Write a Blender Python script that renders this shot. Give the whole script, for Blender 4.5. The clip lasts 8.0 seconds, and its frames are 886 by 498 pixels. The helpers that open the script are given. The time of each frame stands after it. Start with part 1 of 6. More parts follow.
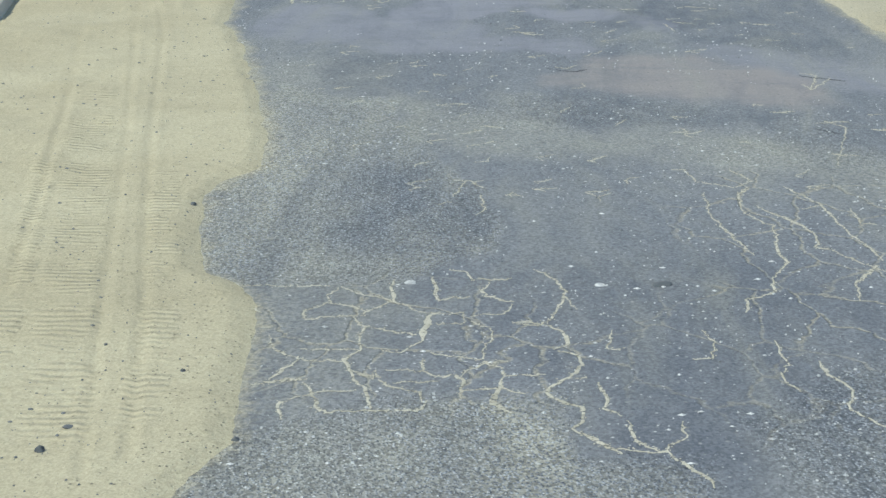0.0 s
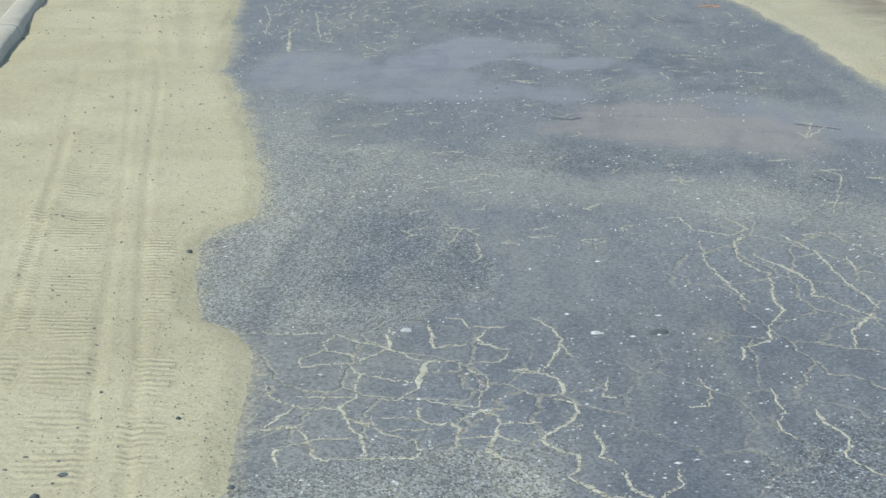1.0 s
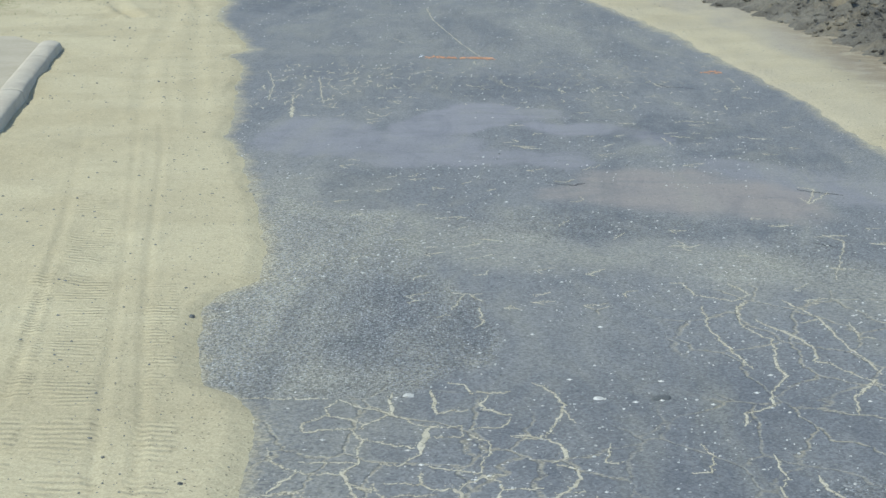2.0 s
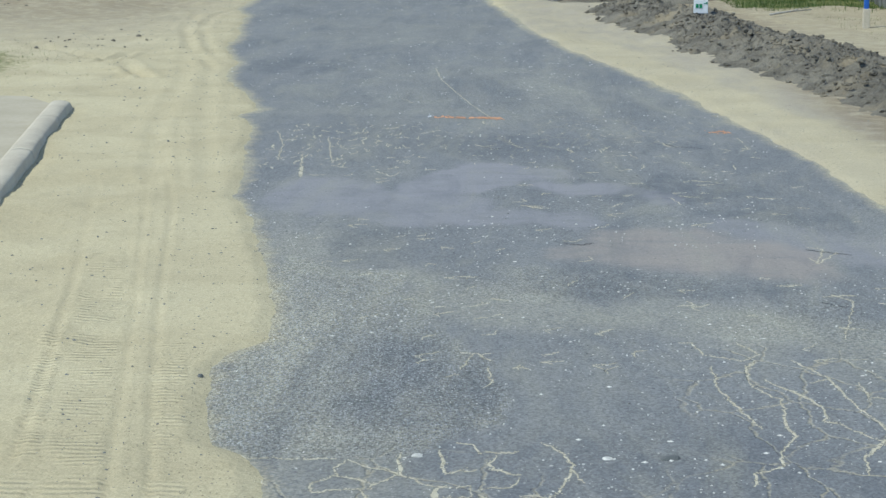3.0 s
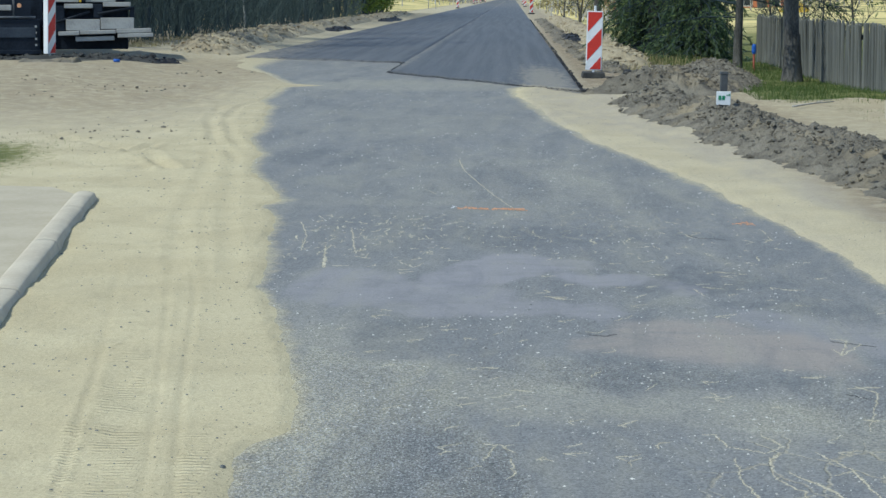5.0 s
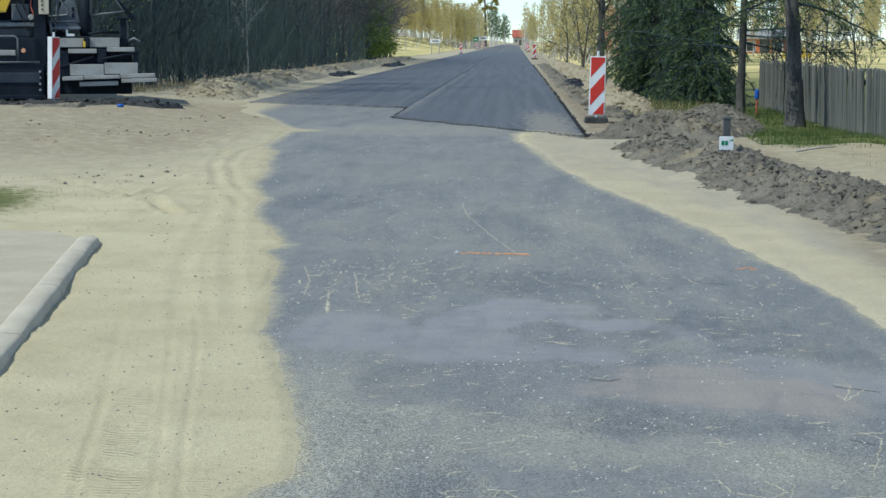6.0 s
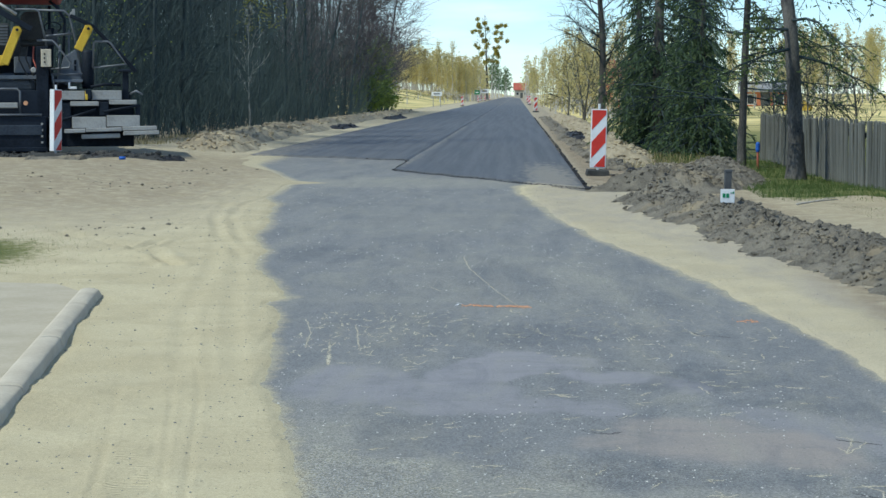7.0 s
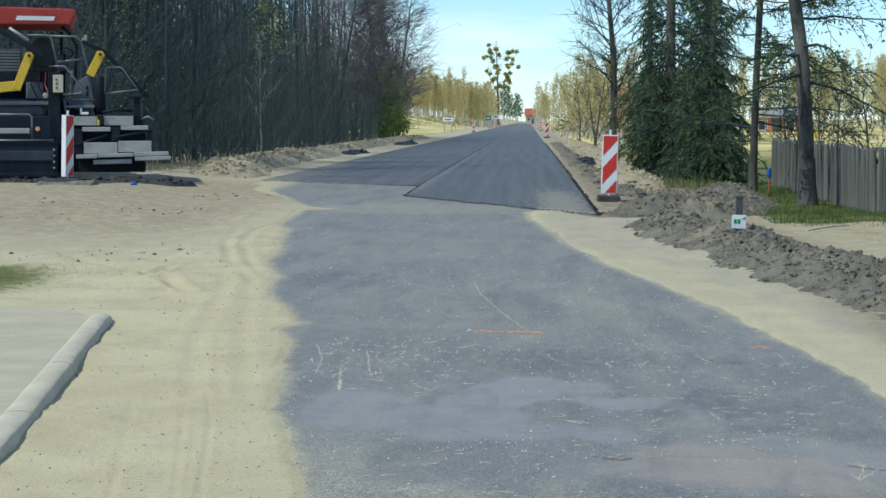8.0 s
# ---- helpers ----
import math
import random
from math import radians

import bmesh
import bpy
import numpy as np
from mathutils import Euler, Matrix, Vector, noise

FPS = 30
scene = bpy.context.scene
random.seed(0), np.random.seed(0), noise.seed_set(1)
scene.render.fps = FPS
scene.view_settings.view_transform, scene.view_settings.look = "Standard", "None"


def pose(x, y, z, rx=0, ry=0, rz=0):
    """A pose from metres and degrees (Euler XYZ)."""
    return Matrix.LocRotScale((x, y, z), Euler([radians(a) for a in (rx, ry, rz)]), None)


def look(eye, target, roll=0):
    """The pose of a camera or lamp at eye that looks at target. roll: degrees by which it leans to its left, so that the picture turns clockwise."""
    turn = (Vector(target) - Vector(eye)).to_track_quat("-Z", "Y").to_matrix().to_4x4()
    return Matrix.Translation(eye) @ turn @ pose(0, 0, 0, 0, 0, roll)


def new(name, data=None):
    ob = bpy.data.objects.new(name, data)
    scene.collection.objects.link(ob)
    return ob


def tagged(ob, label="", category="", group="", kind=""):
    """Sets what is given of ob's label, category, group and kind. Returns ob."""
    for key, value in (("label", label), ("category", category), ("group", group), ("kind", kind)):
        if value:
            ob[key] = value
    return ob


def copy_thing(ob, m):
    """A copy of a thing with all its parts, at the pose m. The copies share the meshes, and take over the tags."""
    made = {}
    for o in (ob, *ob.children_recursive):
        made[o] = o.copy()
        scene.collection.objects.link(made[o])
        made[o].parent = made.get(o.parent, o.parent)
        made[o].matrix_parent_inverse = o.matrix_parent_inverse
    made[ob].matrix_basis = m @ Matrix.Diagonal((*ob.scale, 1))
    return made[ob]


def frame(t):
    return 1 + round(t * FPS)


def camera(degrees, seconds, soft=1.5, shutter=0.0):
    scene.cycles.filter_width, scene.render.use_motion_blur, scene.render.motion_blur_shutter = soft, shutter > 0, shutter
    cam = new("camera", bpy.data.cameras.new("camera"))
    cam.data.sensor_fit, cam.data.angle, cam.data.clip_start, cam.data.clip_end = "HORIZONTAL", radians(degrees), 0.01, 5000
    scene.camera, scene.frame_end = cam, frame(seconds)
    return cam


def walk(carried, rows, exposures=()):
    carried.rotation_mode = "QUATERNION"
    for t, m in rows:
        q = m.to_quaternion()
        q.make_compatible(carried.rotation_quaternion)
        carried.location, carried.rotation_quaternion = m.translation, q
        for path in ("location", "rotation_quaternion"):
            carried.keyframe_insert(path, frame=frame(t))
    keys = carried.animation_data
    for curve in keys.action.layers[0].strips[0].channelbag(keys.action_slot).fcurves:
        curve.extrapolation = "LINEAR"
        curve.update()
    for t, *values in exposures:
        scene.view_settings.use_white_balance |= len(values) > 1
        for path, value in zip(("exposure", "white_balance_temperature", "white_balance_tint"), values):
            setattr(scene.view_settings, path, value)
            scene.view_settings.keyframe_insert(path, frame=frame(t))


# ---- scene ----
# The camera stands on the road and tilts up from the worn asphalt to the far end of the road.
EYE = 1.38
cam = camera(22.74, 8.0, soft=1.5)
ROWS = [  # seconds, yaw, pitch, roll
    (0.0, 0.975, -13.397, 0.209), (0.5, 0.902, -12.972, 0.157), (1.0, 0.877, -12.155, 0.169),
    (1.5, 0.906, -11.301, 0.119), (3.0, 1.194, -8.908, 0.083), (3.5, 1.357, -8.25, 0.078),
    (4.0, 1.379, -7.577, 0.075), (4.5, 1.61, -7.031, 0.077), (6.0, 1.885, -5.378, 0.046),
    (6.5, 1.874, -4.622, 0.032), (7.0, 1.922, -4.014, 0.023), (7.5, 2.001, -3.584, 0.012),
    (8.0, 2.214, -3.347, 0.0),
]
walk(cam, [(t, pose(0, 0, EYE, 90 + p, r, yw)) for t, yw, p, r in ROWS], exposures=[(0.0, 0.17, 6150, 0), (4.5, 0.14, 6150, 0), (8.0, 0.06, 6100, -1)])

# ---- world and sun ----
SUN_AZ, SUN_EL = radians(-124), radians(51)   # azimuth from the road's direction, to its right
sun_dir = Vector((math.sin(SUN_AZ) * math.cos(SUN_EL), math.cos(SUN_AZ) * math.cos(SUN_EL), math.sin(SUN_EL)))
world = bpy.data.worlds.new("sky")
scene.world = world
world.use_nodes = True
wt = world.node_tree
for n_ in list(wt.nodes):
    wt.nodes.remove(n_)
w_out = wt.nodes.new("ShaderNodeOutputWorld")
w_bg = wt.nodes.new("ShaderNodeBackground")
w_sky = wt.nodes.new("ShaderNodeTexSky")
w_sky.sky_type = "NISHITA"
w_sky.sun_disc = False
w_sky.sun_elevation = SUN_EL
w_sky.sun_rotation = SUN_AZ
w_sky.dust_density = 0.0
w_sky.altitude = 2500
w_sky.ozone_density = 5.0
w_co = wt.nodes.new("ShaderNodeTexCoord")
w_map = wt.nodes.new("ShaderNodeMapping")
w_map.inputs["Scale"].default_value = (2.2, 2.2, 13.0)
w_map.inputs["Location"].default_value = (0.35, 0.1, 0.4)
w_noise = wt.nodes.new("ShaderNodeTexNoise")
w_noise.inputs["Scale"].default_value = 2.6
w_noise.inputs["Detail"].default_value = 7
w_ramp = wt.nodes.new("ShaderNodeValToRGB")
w_ramp.color_ramp.elements[0].position, w_ramp.color_ramp.elements[1].position = 0.52, 0.74
w_mix = wt.nodes.new("ShaderNodeMix")
w_mix.data_type = "RGBA"
w_mix.inputs["B"].default_value = (7.4, 7.8, 8.2, 1)
wt.links.new(w_co.outputs["Generated"], w_map.inputs["Vector"])
wt.links.new(w_map.outputs["Vector"], w_noise.inputs["Vector"])
wt.links.new(w_noise.outputs["Fac"], w_ramp.inputs["Fac"])
wt.links.new(w_ramp.outputs["Color"], w_mix.inputs["Factor"])
wt.links.new(w_sky.outputs["Color"], w_mix.inputs["A"])
wt.links.new(w_mix.outputs["Result"], w_bg.inputs["Color"])
w_bg.inputs["Strength"].default_value = 0.14
wt.links.new(w_bg.outputs["Background"], w_out.inputs["Surface"])
sun = new("sun", bpy.data.lights.new("sun", "SUN"))
sun.data.energy = 3.2
sun.data.angle = radians(0.5)
sun.data.color = (1.0, 0.95, 0.86)
sun.matrix_world = look(sun_dir * 50, (0, 0, 0))


# ---- materials ----
class Mat:
    """A small builder of node materials."""

    def __init__(self, name, rough=0.8, metal=0.0, spec=0.3):
        self.m = bpy.data.materials.new(name)
        self.m.use_nodes = True
        self.t = self.m.node_tree
        self.b = self.t.nodes["Principled BSDF"]
        self.b.inputs["Roughness"].default_value = rough
        self.b.inputs["Metallic"].default_value = metal
        self.b.inputs["Specular IOR Level"].default_value = spec
        self.co = self.t.nodes.new("ShaderNodeTexCoord").outputs["Object"]
        self.geo = self.t.nodes.new("ShaderNodeNewGeometry")
        self.info = self.t.nodes.new("ShaderNodeObjectInfo")

    def link(self, a, b):
        self.t.links.new(a, b)

    def scaled(self, s, src=None, loc=(0, 0, 0)):
        n = self.t.nodes.new("ShaderNodeMapping")
        n.inputs["Scale"].default_value = s
        n.inputs["Location"].default_value = loc
        self.link(src or self.co, n.inputs["Vector"])
        return n.outputs["Vector"]

    def noise(self, scale, detail=3, rough=0.55, src=None, distort=0.0):
        n = self.t.nodes.new("ShaderNodeTexNoise")
        n.inputs["Scale"].default_value = scale
        n.inputs["Detail"].default_value = detail
        n.inputs["Roughness"].default_value = rough
        n.inputs["Distortion"].default_value = distort
        self.link(src or self.co, n.inputs["Vector"])
        return n.outputs["Fac"]

    def voronoi(self, scale, feature="F1", src=None, out="Distance", rand=1.0):
        n = self.t.nodes.new("ShaderNodeTexVoronoi")
        n.feature = feature
        n.inputs["Scale"].default_value = scale
        n.inputs["Randomness"].default_value = rand
        self.link(src or self.co, n.inputs["Vector"])
        return n.outputs[out]

    def attr(self, name):
        n = self.t.nodes.new("ShaderNodeAttribute")
        n.attribute_name = name
        return n.outputs["Fac"]

    def math(self, op, a, b=0.0, c=0.0, clamp=False):
        n = self.t.nodes.new("ShaderNodeMath")
        n.operation = op
        n.use_clamp = clamp
        for i, v in enumerate((a, b, c)):
            if isinstance(v, (int, float)):
                n.inputs[i].default_value = v
            else:
                self.link(v, n.inputs[i])
        return n.outputs[0]

    def step(self, v, lo, hi, a=0.0, b=1.0):
        n = self.t.nodes.new("ShaderNodeMapRange")
        n.interpolation_type = "SMOOTHSTEP"
        for k, x in (("From Min", lo), ("From Max", hi), ("To Min", a), ("To Max", b)):
            n.inputs[k].default_value = x
        self.link(v, n.inputs["Value"])
        return n.outputs["Result"]

    def mix(self, fac, a, b, blend="MIX"):
        n = self.t.nodes.new("ShaderNodeMix")
        n.data_type = "RGBA"
        n.blend_type = blend
        for k, v in (("Factor", fac), ("A", a), ("B", b)):
            if isinstance(v, (int, float)):
                n.inputs[k].default_value = v
            elif isinstance(v, tuple):
                n.inputs[k].default_value = (*v, 1) if len(v) == 3 else v
            else:
                self.link(v, n.inputs[k])
        return n.outputs["Result"]

    def color(self, v):
        if isinstance(v, tuple):
            self.b.inputs["Base Color"].default_value = (*v, 1)
        else:
            self.link(v, self.b.inputs["Base Color"])
        return self

    def rough(self, v):
        self.link(v, self.b.inputs["Roughness"])
        return self

    def bump(self, h, strength=0.5, dist=0.01):
        n = self.t.nodes.new("ShaderNodeBump")
        n.inputs["Strength"].default_value = strength
        n.inputs["Distance"].default_value = dist
        self.link(h, n.inputs["Height"])
        self.link(n.outputs["Normal"], self.b.inputs["Normal"])
        return self


def plain(name, a, b, scale=8.0, rough=0.6, metal=0.0, bump=0.15, dist=0.004, stretch=(1, 1, 1), spec=0.3, per=0.0):
    """A two-tone worn surface: broad stains and fine grain."""
    k = Mat(name, rough, metal, spec)
    v = k.scaled(stretch)
    big = k.noise(scale * 0.3, 4, src=v)
    fine = k.noise(scale * 6, 4, 0.65, src=v)
    c = k.mix(k.step(k.math("ADD", k.math("MULTIPLY", big, 0.6), k.math("MULTIPLY", fine, 0.4)), 0.35, 0.65), a, b)
    if per:
        c = k.mix(per, c, k.mix(k.info.outputs["Random"], tuple(x * 0.45 for x in a), tuple(min(1, x * 1.5) for x in b)))
    k.color(c)
    k.bump(k.math("ADD", big, fine), bump, dist)
    return k.m


def make_sand():
    k = Mat("sand", 0.95, 0, 0.15)
    fine = k.noise(420, 3, 0.7)
    mid = k.noise(34, 5, 0.65)
    big = k.noise(1.3, 5, 0.55, distort=0.6)
    drab = k.attr("drab")
    soil, grass, track, grit = k.attr("soil"), k.attr("grass"), k.attr("track"), k.attr("grit")
    c = k.mix(k.step(big, 0.3, 0.7), (0.475, 0.408, 0.262), (0.56, 0.492, 0.325))
    c = k.mix(k.math("MULTIPLY", k.step(mid, 0.45, 0.75), 0.35), c, (0.34, 0.28, 0.165))
    c = k.mix(k.math("MULTIPLY", k.step(fine, 0.35, 0.75), 0.35), c, (0.62, 0.55, 0.37))
    c = k.mix(k.math("MULTIPLY", drab, k.step(k.noise(2.2, 6, 0.65, src=k.scaled((1.6, 0.5, 1))), 0.3, 0.65, 0.45, 1.0)), c, k.mix(mid, (0.33, 0.288, 0.22), (0.46, 0.412, 0.33)))
    # damp, trodden earth
    c = k.mix(k.math("MULTIPLY", soil, k.step(k.noise(5, 6, 0.65), 0.25, 0.6)), c, k.mix(mid, (0.16, 0.125, 0.085), (0.30, 0.24, 0.165)))
    # thin dark grains lying on the sand
    grain = k.voronoi(58, src=k.scaled((1, 0.8, 1)))
    pick = k.noise(17, 2)
    spot = k.math("MULTIPLY", k.step(grain, 0.10, 0.22, 1, 0), k.step(k.math("ADD", pick, k.math("MULTIPLY", grit, 0.22)), 0.64, 0.70))
    c = k.mix(k.math("MULTIPLY", spot, 0.75), c, (0.14, 0.125, 0.105))
    g = k.noise(9, 6, 0.7)
    far = k.noise(0.09, 4)
    gcol = k.mix(k.step(g, 0.35, 0.65), (0.085, 0.11, 0.035), (0.20, 0.20, 0.075))
    sep = k.t.nodes.new("ShaderNodeSeparateXYZ")
    k.link(k.co, sep.inputs[0])
    gcol = k.mix(k.math("MULTIPLY", k.step(far, 0.30, 0.58), k.step(sep.outputs["Y"], 60, 130)), gcol, (0.72, 0.60, 0.27))
    c = k.mix(k.step(k.math("ADD", grass, k.math("MULTIPLY", k.math("SUBTRACT", g, 0.5), 0.7)), 0.4, 0.6), c, gcol)
    k.color(c)
    cell = k.step(k.voronoi(210, out="Color", src=k.scaled((1, 0.8, 1))), 0.1, 0.9, 0.36, 0.64)
    k.color(k.mix(0.38, c, cell, "OVERLAY"))
    # tyre treads: rungs across the run of the wheel
    wv = k.t.nodes.new("ShaderNodeTexWave")
    wv.bands_direction = "Y"
    wv.inputs["Scale"].default_value = 7.6
    wv.inputs["Distortion"].default_value = 1.6
    wv.inputs["Detail"].default_value = 2
    wv.inputs["Detail Scale"].default_value = 3
    k.link(k.co, wv.inputs["Vector"])
    rung = k.math("MULTIPLY", k.math("MULTIPLY", wv.outputs["Fac"], track), k.step(k.noise(4.5, 4), 0.40, 0.58))
    h = k.math("ADD", k.math("MULTIPLY", fine, 0.10), k.math("MULTIPLY", mid, 0.45))
    h = k.math("ADD", h, k.math("MULTIPLY", rung, 0.55))
    h = k.math("ADD", h, k.math("MULTIPLY", spot, 0.25))
    k.bump(h, 0.75, 0.018)
    return k.m


def make_old_asphalt():
    k = Mat("old_asphalt", 0.85, 0, 0.3)
    dust, chip, lilac, brown, tan, gator = (k.attr(n) for n in ("dust", "chip", "lilac", "brown", "tan", "gator"))
    dark = k.attr("dark")
    v = k.scaled((1, 0.7, 1))
    fine = k.noise(260, 3, 0.75)
    grit = k.noise(75, 3, 0.7, src=v)
    mid = k.noise(11, 5, 0.6, src=k.scaled((1, 0.45, 1)))
    big = k.noise(1.7, 5, 0.6, src=k.scaled((1, 0.2, 1)))
    sand = k.mix(k.noise(60, 3), (0.40, 0.345, 0.225), (0.52, 0.465, 0.32))
    c = k.mix(k.step(big, 0.3, 0.7), (0.178, 0.181, 0.184), (0.228, 0.228, 0.224))
    c = k.mix(k.math("MULTIPLY", k.step(mid, 0.4, 0.7), 0.25), c, (0.115, 0.122, 0.138))
    c = k.mix(k.math("MULTIPLY", k.step(fine, 0.42, 0.75), 0.55), c, (0.31, 0.32, 0.325))
    c = k.mix(k.math("MULTIPLY", k.step(grit, 0.5, 0.3), 0.5), c, (0.075, 0.082, 0.10))
    # coarse stone chippings, worn open
    cell = k.voronoi(125, out="Color", src=v)
    stone = k.mix(k.math("MULTIPLY", cell, 1.0), (0.13, 0.14, 0.155), (0.43, 0.435, 0.43))
    cdist = k.voronoi(125, src=v)
    stone = k.mix(k.step(cdist, 0.30, 0.55), stone, k.mix(k.step(big, 0.35, 0.65), (0.13, 0.135, 0.14), (0.37, 0.345, 0.265)))
    c = k.mix(k.math("MULTIPLY", chip, 0.85), c, stone)
    # thin films of dried mud and dust
    wash = k.step(k.noise(2.4, 5, 0.6, src=k.scaled((0.9, 1.5, 1)), distort=1.2), 0.32, 0.58, 0.5, 1.0)
    c = k.mix(k.math("MULTIPLY", lilac, wash), c, (0.275, 0.268, 0.283))
    c = k.mix(k.math("MULTIPLY", brown, wash), c, (0.325, 0.285, 0.255))
    c = k.mix(k.math("MULTIPLY", tan, k.step(grit, 0.3, 0.7, 0.2, 0.75)), c, (0.37, 0.35, 0.28))
    c = k.mix(k.math("MULTIPLY", dark, k.math("MULTIPLY", k.step(mid, 0.25, 0.65, 0.25, 0.8), k.step(grit, 0.25, 0.6, 0.4, 1))), c, (0.095, 0.105, 0.125))
    swept = k.noise(3.2, 5, 0.6, src=k.scaled((1, 0.09, 1), loc=(0.4, 2.2, 0)), distort=0.5)
    c = k.mix(k.math("MULTIPLY", k.step(swept, 0.48, 0.70), 0.34), c, (0.30, 0.29, 0.26))
    c = k.mix(k.math("MULTIPLY", k.step(swept, 0.46, 0.28), 0.34), c, (0.125, 0.132, 0.145))
    # blown dust over everything, in drifts
    blown = k.noise(2.6, 6, 0.68, src=k.scaled((1, 0.24, 1), loc=(3.1, 1.7, 0)), distort=1.2)
    c = k.mix(k.math("MULTIPLY", k.step(blown, 0.46, 0.72), k.step(fine, 0.3, 0.65, 0.05, 0.55)), c, (0.33, 0.315, 0.25))
    c = k.mix(k.math("MULTIPLY", k.step(blown, 0.46, 0.28), 0.25), c, (0.10, 0.112, 0.135))
    # crazed cracks filled with sand
    wob = k.t.nodes.new("ShaderNodeVectorMath")
    wob.operation = "MULTIPLY_ADD"
    nz = k.t.nodes.new("ShaderNodeTexNoise")
    nz.inputs["Scale"].default_value = 7
    nz.inputs["Detail"].default_value = 4
    k.link(k.co, nz.inputs["Vector"])
    k.link(nz.outputs["Color"], wob.inputs[0])
    wob.inputs[1].default_value = (0.10, 0.2, 0)
    k.link(k.co, wob.inputs[2])
    edge = k.voronoi(1.0, "DISTANCE_TO_EDGE", src=k.scaled((5.2, 2.4, 1), src=wob.outputs["Vector"]))
    wide = k.step(k.noise(6, 4, src=v), 0.45, 0.7, 0.0, 0.05)
    crack = k.math("MULTIPLY", k.math("LESS_THAN", edge, wide), k.step(gator, 0.75, 1.2))
    thin = k.math("MULTIPLY", k.step(edge, 0.008, 0.032, 1, 0), k.step(gator, 0.1, 0.5))
    c = k.mix(k.math("MULTIPLY", thin, k.step(grit, 0.35, 0.55, 0, 0.55)), c, sand)
    c = k.mix(k.math("MULTIPLY", crack, k.step(grit, 0.25, 0.5, 0.3, 0.9)), c, sand)
    # pale flecks of crushed stone
    bare = k.math("SUBTRACT", 1.0, k.math("MULTIPLY", k.math("ADD", lilac, brown, clamp=True), 0.75))
    fl = k.voronoi(26, src=k.scaled((1, 0.6, 1)))
    flc = k.voronoi(26, src=k.scaled((1, 0.6, 1)), out="Color")
    fleck = k.math("MULTIPLY", k.step(fl, 0.06, 0.13, 1, 0), k.step(flc, 0.60, 0.66))
    c = k.mix(k.math("MULTIPLY", k.math("MULTIPLY", fleck, bare), 0.6), c, (0.46, 0.45, 0.41))
    f2 = k.voronoi(70, src=k.scaled((0.7, 0.5, 1)))
    f2c = k.voronoi(70, src=k.scaled((0.7, 0.5, 1)), out="Color")
    c = k.mix(k.math("MULTIPLY", k.math("MULTIPLY", k.step(f2, 0.12, 0.3, 1, 0), k.step(f2c, 0.62, 0.8)), 0.4), c, (0.43, 0.42, 0.37))
    c = k.mix(k.math("MULTIPLY", k.math("MULTIPLY", k.step(f2, 0.12, 0.3, 1, 0), k.step(f2c, 0.30, 0.18)), 0.6), c, (0.055, 0.06, 0.07))
    # sand drifted over the edge
    d = k.step(k.math("ADD", dust, k.math("MULTIPLY", k.math("SUBTRACT", k.math("ADD", k.math("MULTIPLY", grit, 0.5), k.math("MULTIPLY", k.noise(9, 5, 0.6), 0.5)), 0.5), 0.9)), 0.30, 0.82)
    c = k.mix(d, c, sand)
    cell2 = k.step(k.voronoi(150, out="Color", src=k.scaled((1, 0.75, 1))), 0.15, 0.85, 0.18, 0.84)
    c = k.mix(k.math("MULTIPLY", bare, k.math("ADD", 0.28, k.math("MULTIPLY", chip, 0.26))), c, cell2, "OVERLAY")
    k.color(c)
    h = k.math("ADD", k.math("MULTIPLY", fine, 0.3), k.math("MULTIPLY", grit, 0.5))
    h = k.math("ADD", h, k.math("MULTIPLY", k.math("MULTIPLY", k.step(cdist, 0.1, 0.5, 1, 0), chip), 0.9))
    h = k.math("SUBTRACT", h, k.math("MULTIPLY", thin, 0.8))
    k.bump(h, 0.55, 0.008)
    return k.m


def make_new_asphalt():
    k = Mat("new_asphalt", 0.62, 0, 0.4)
    v = k.scaled((2.2, 0.03, 1))
    fine = k.noise(120, 3, 0.75)
    streak = k.noise(2.2, 5, 0.6, src=v)
    pale = k.attr("pale")
    c = k.mix(k.step(streak, 0.35, 0.65), (0.082, 0.088, 0.099), (0.122, 0.127, 0.137))
    c = k.mix(k.math("MULTIPLY", k.step(fine, 0.5, 0.75), 0.5), c, (0.14, 0.145, 0.15))
    c = k.mix(k.step(k.math("ADD", pale, k.math("MULTIPLY", k.math("SUBTRACT", k.noise(3, 5, src=k.scaled((3, 0.5, 1))), 0.5), 1.6)), 0.25, 0.9, 0, 0.8), c, (0.27, 0.245, 0.20))
    k.color(c)
    k.bump(fine, 0.5, 0.006)
    return k.m


M_SAND, M_OLD, M_NEW = make_sand(), make_old_asphalt(), make_new_asphalt()
M_SOIL = plain("turned_soil", (0.125, 0.113, 0.092), (0.275, 0.25, 0.20), 9, 0.95, bump=1.0, dist=0.03)
sk_ = M_SOIL.node_tree
sk_noise, sk_ramp, sk_mix, sk_co = (sk_.nodes.new(n) for n in ("ShaderNodeTexNoise", "ShaderNodeValToRGB", "ShaderNodeMix", "ShaderNodeTexCoord"))
sk_noise.inputs["Scale"].default_value, sk_noise.inputs["Detail"].default_value = 1.3, 6
sk_ramp.color_ramp.elements[0].position, sk_ramp.color_ramp.elements[1].position = 0.54, 0.76
sk_mix.data_type = "RGBA"
sk_mix.inputs["B"].default_value = (0.36, 0.30, 0.20, 1)
sk_link = sk_.nodes["Principled BSDF"].inputs["Base Color"].links[0].from_socket
sk_.links.new(sk_co.outputs["Object"], sk_noise.inputs["Vector"])
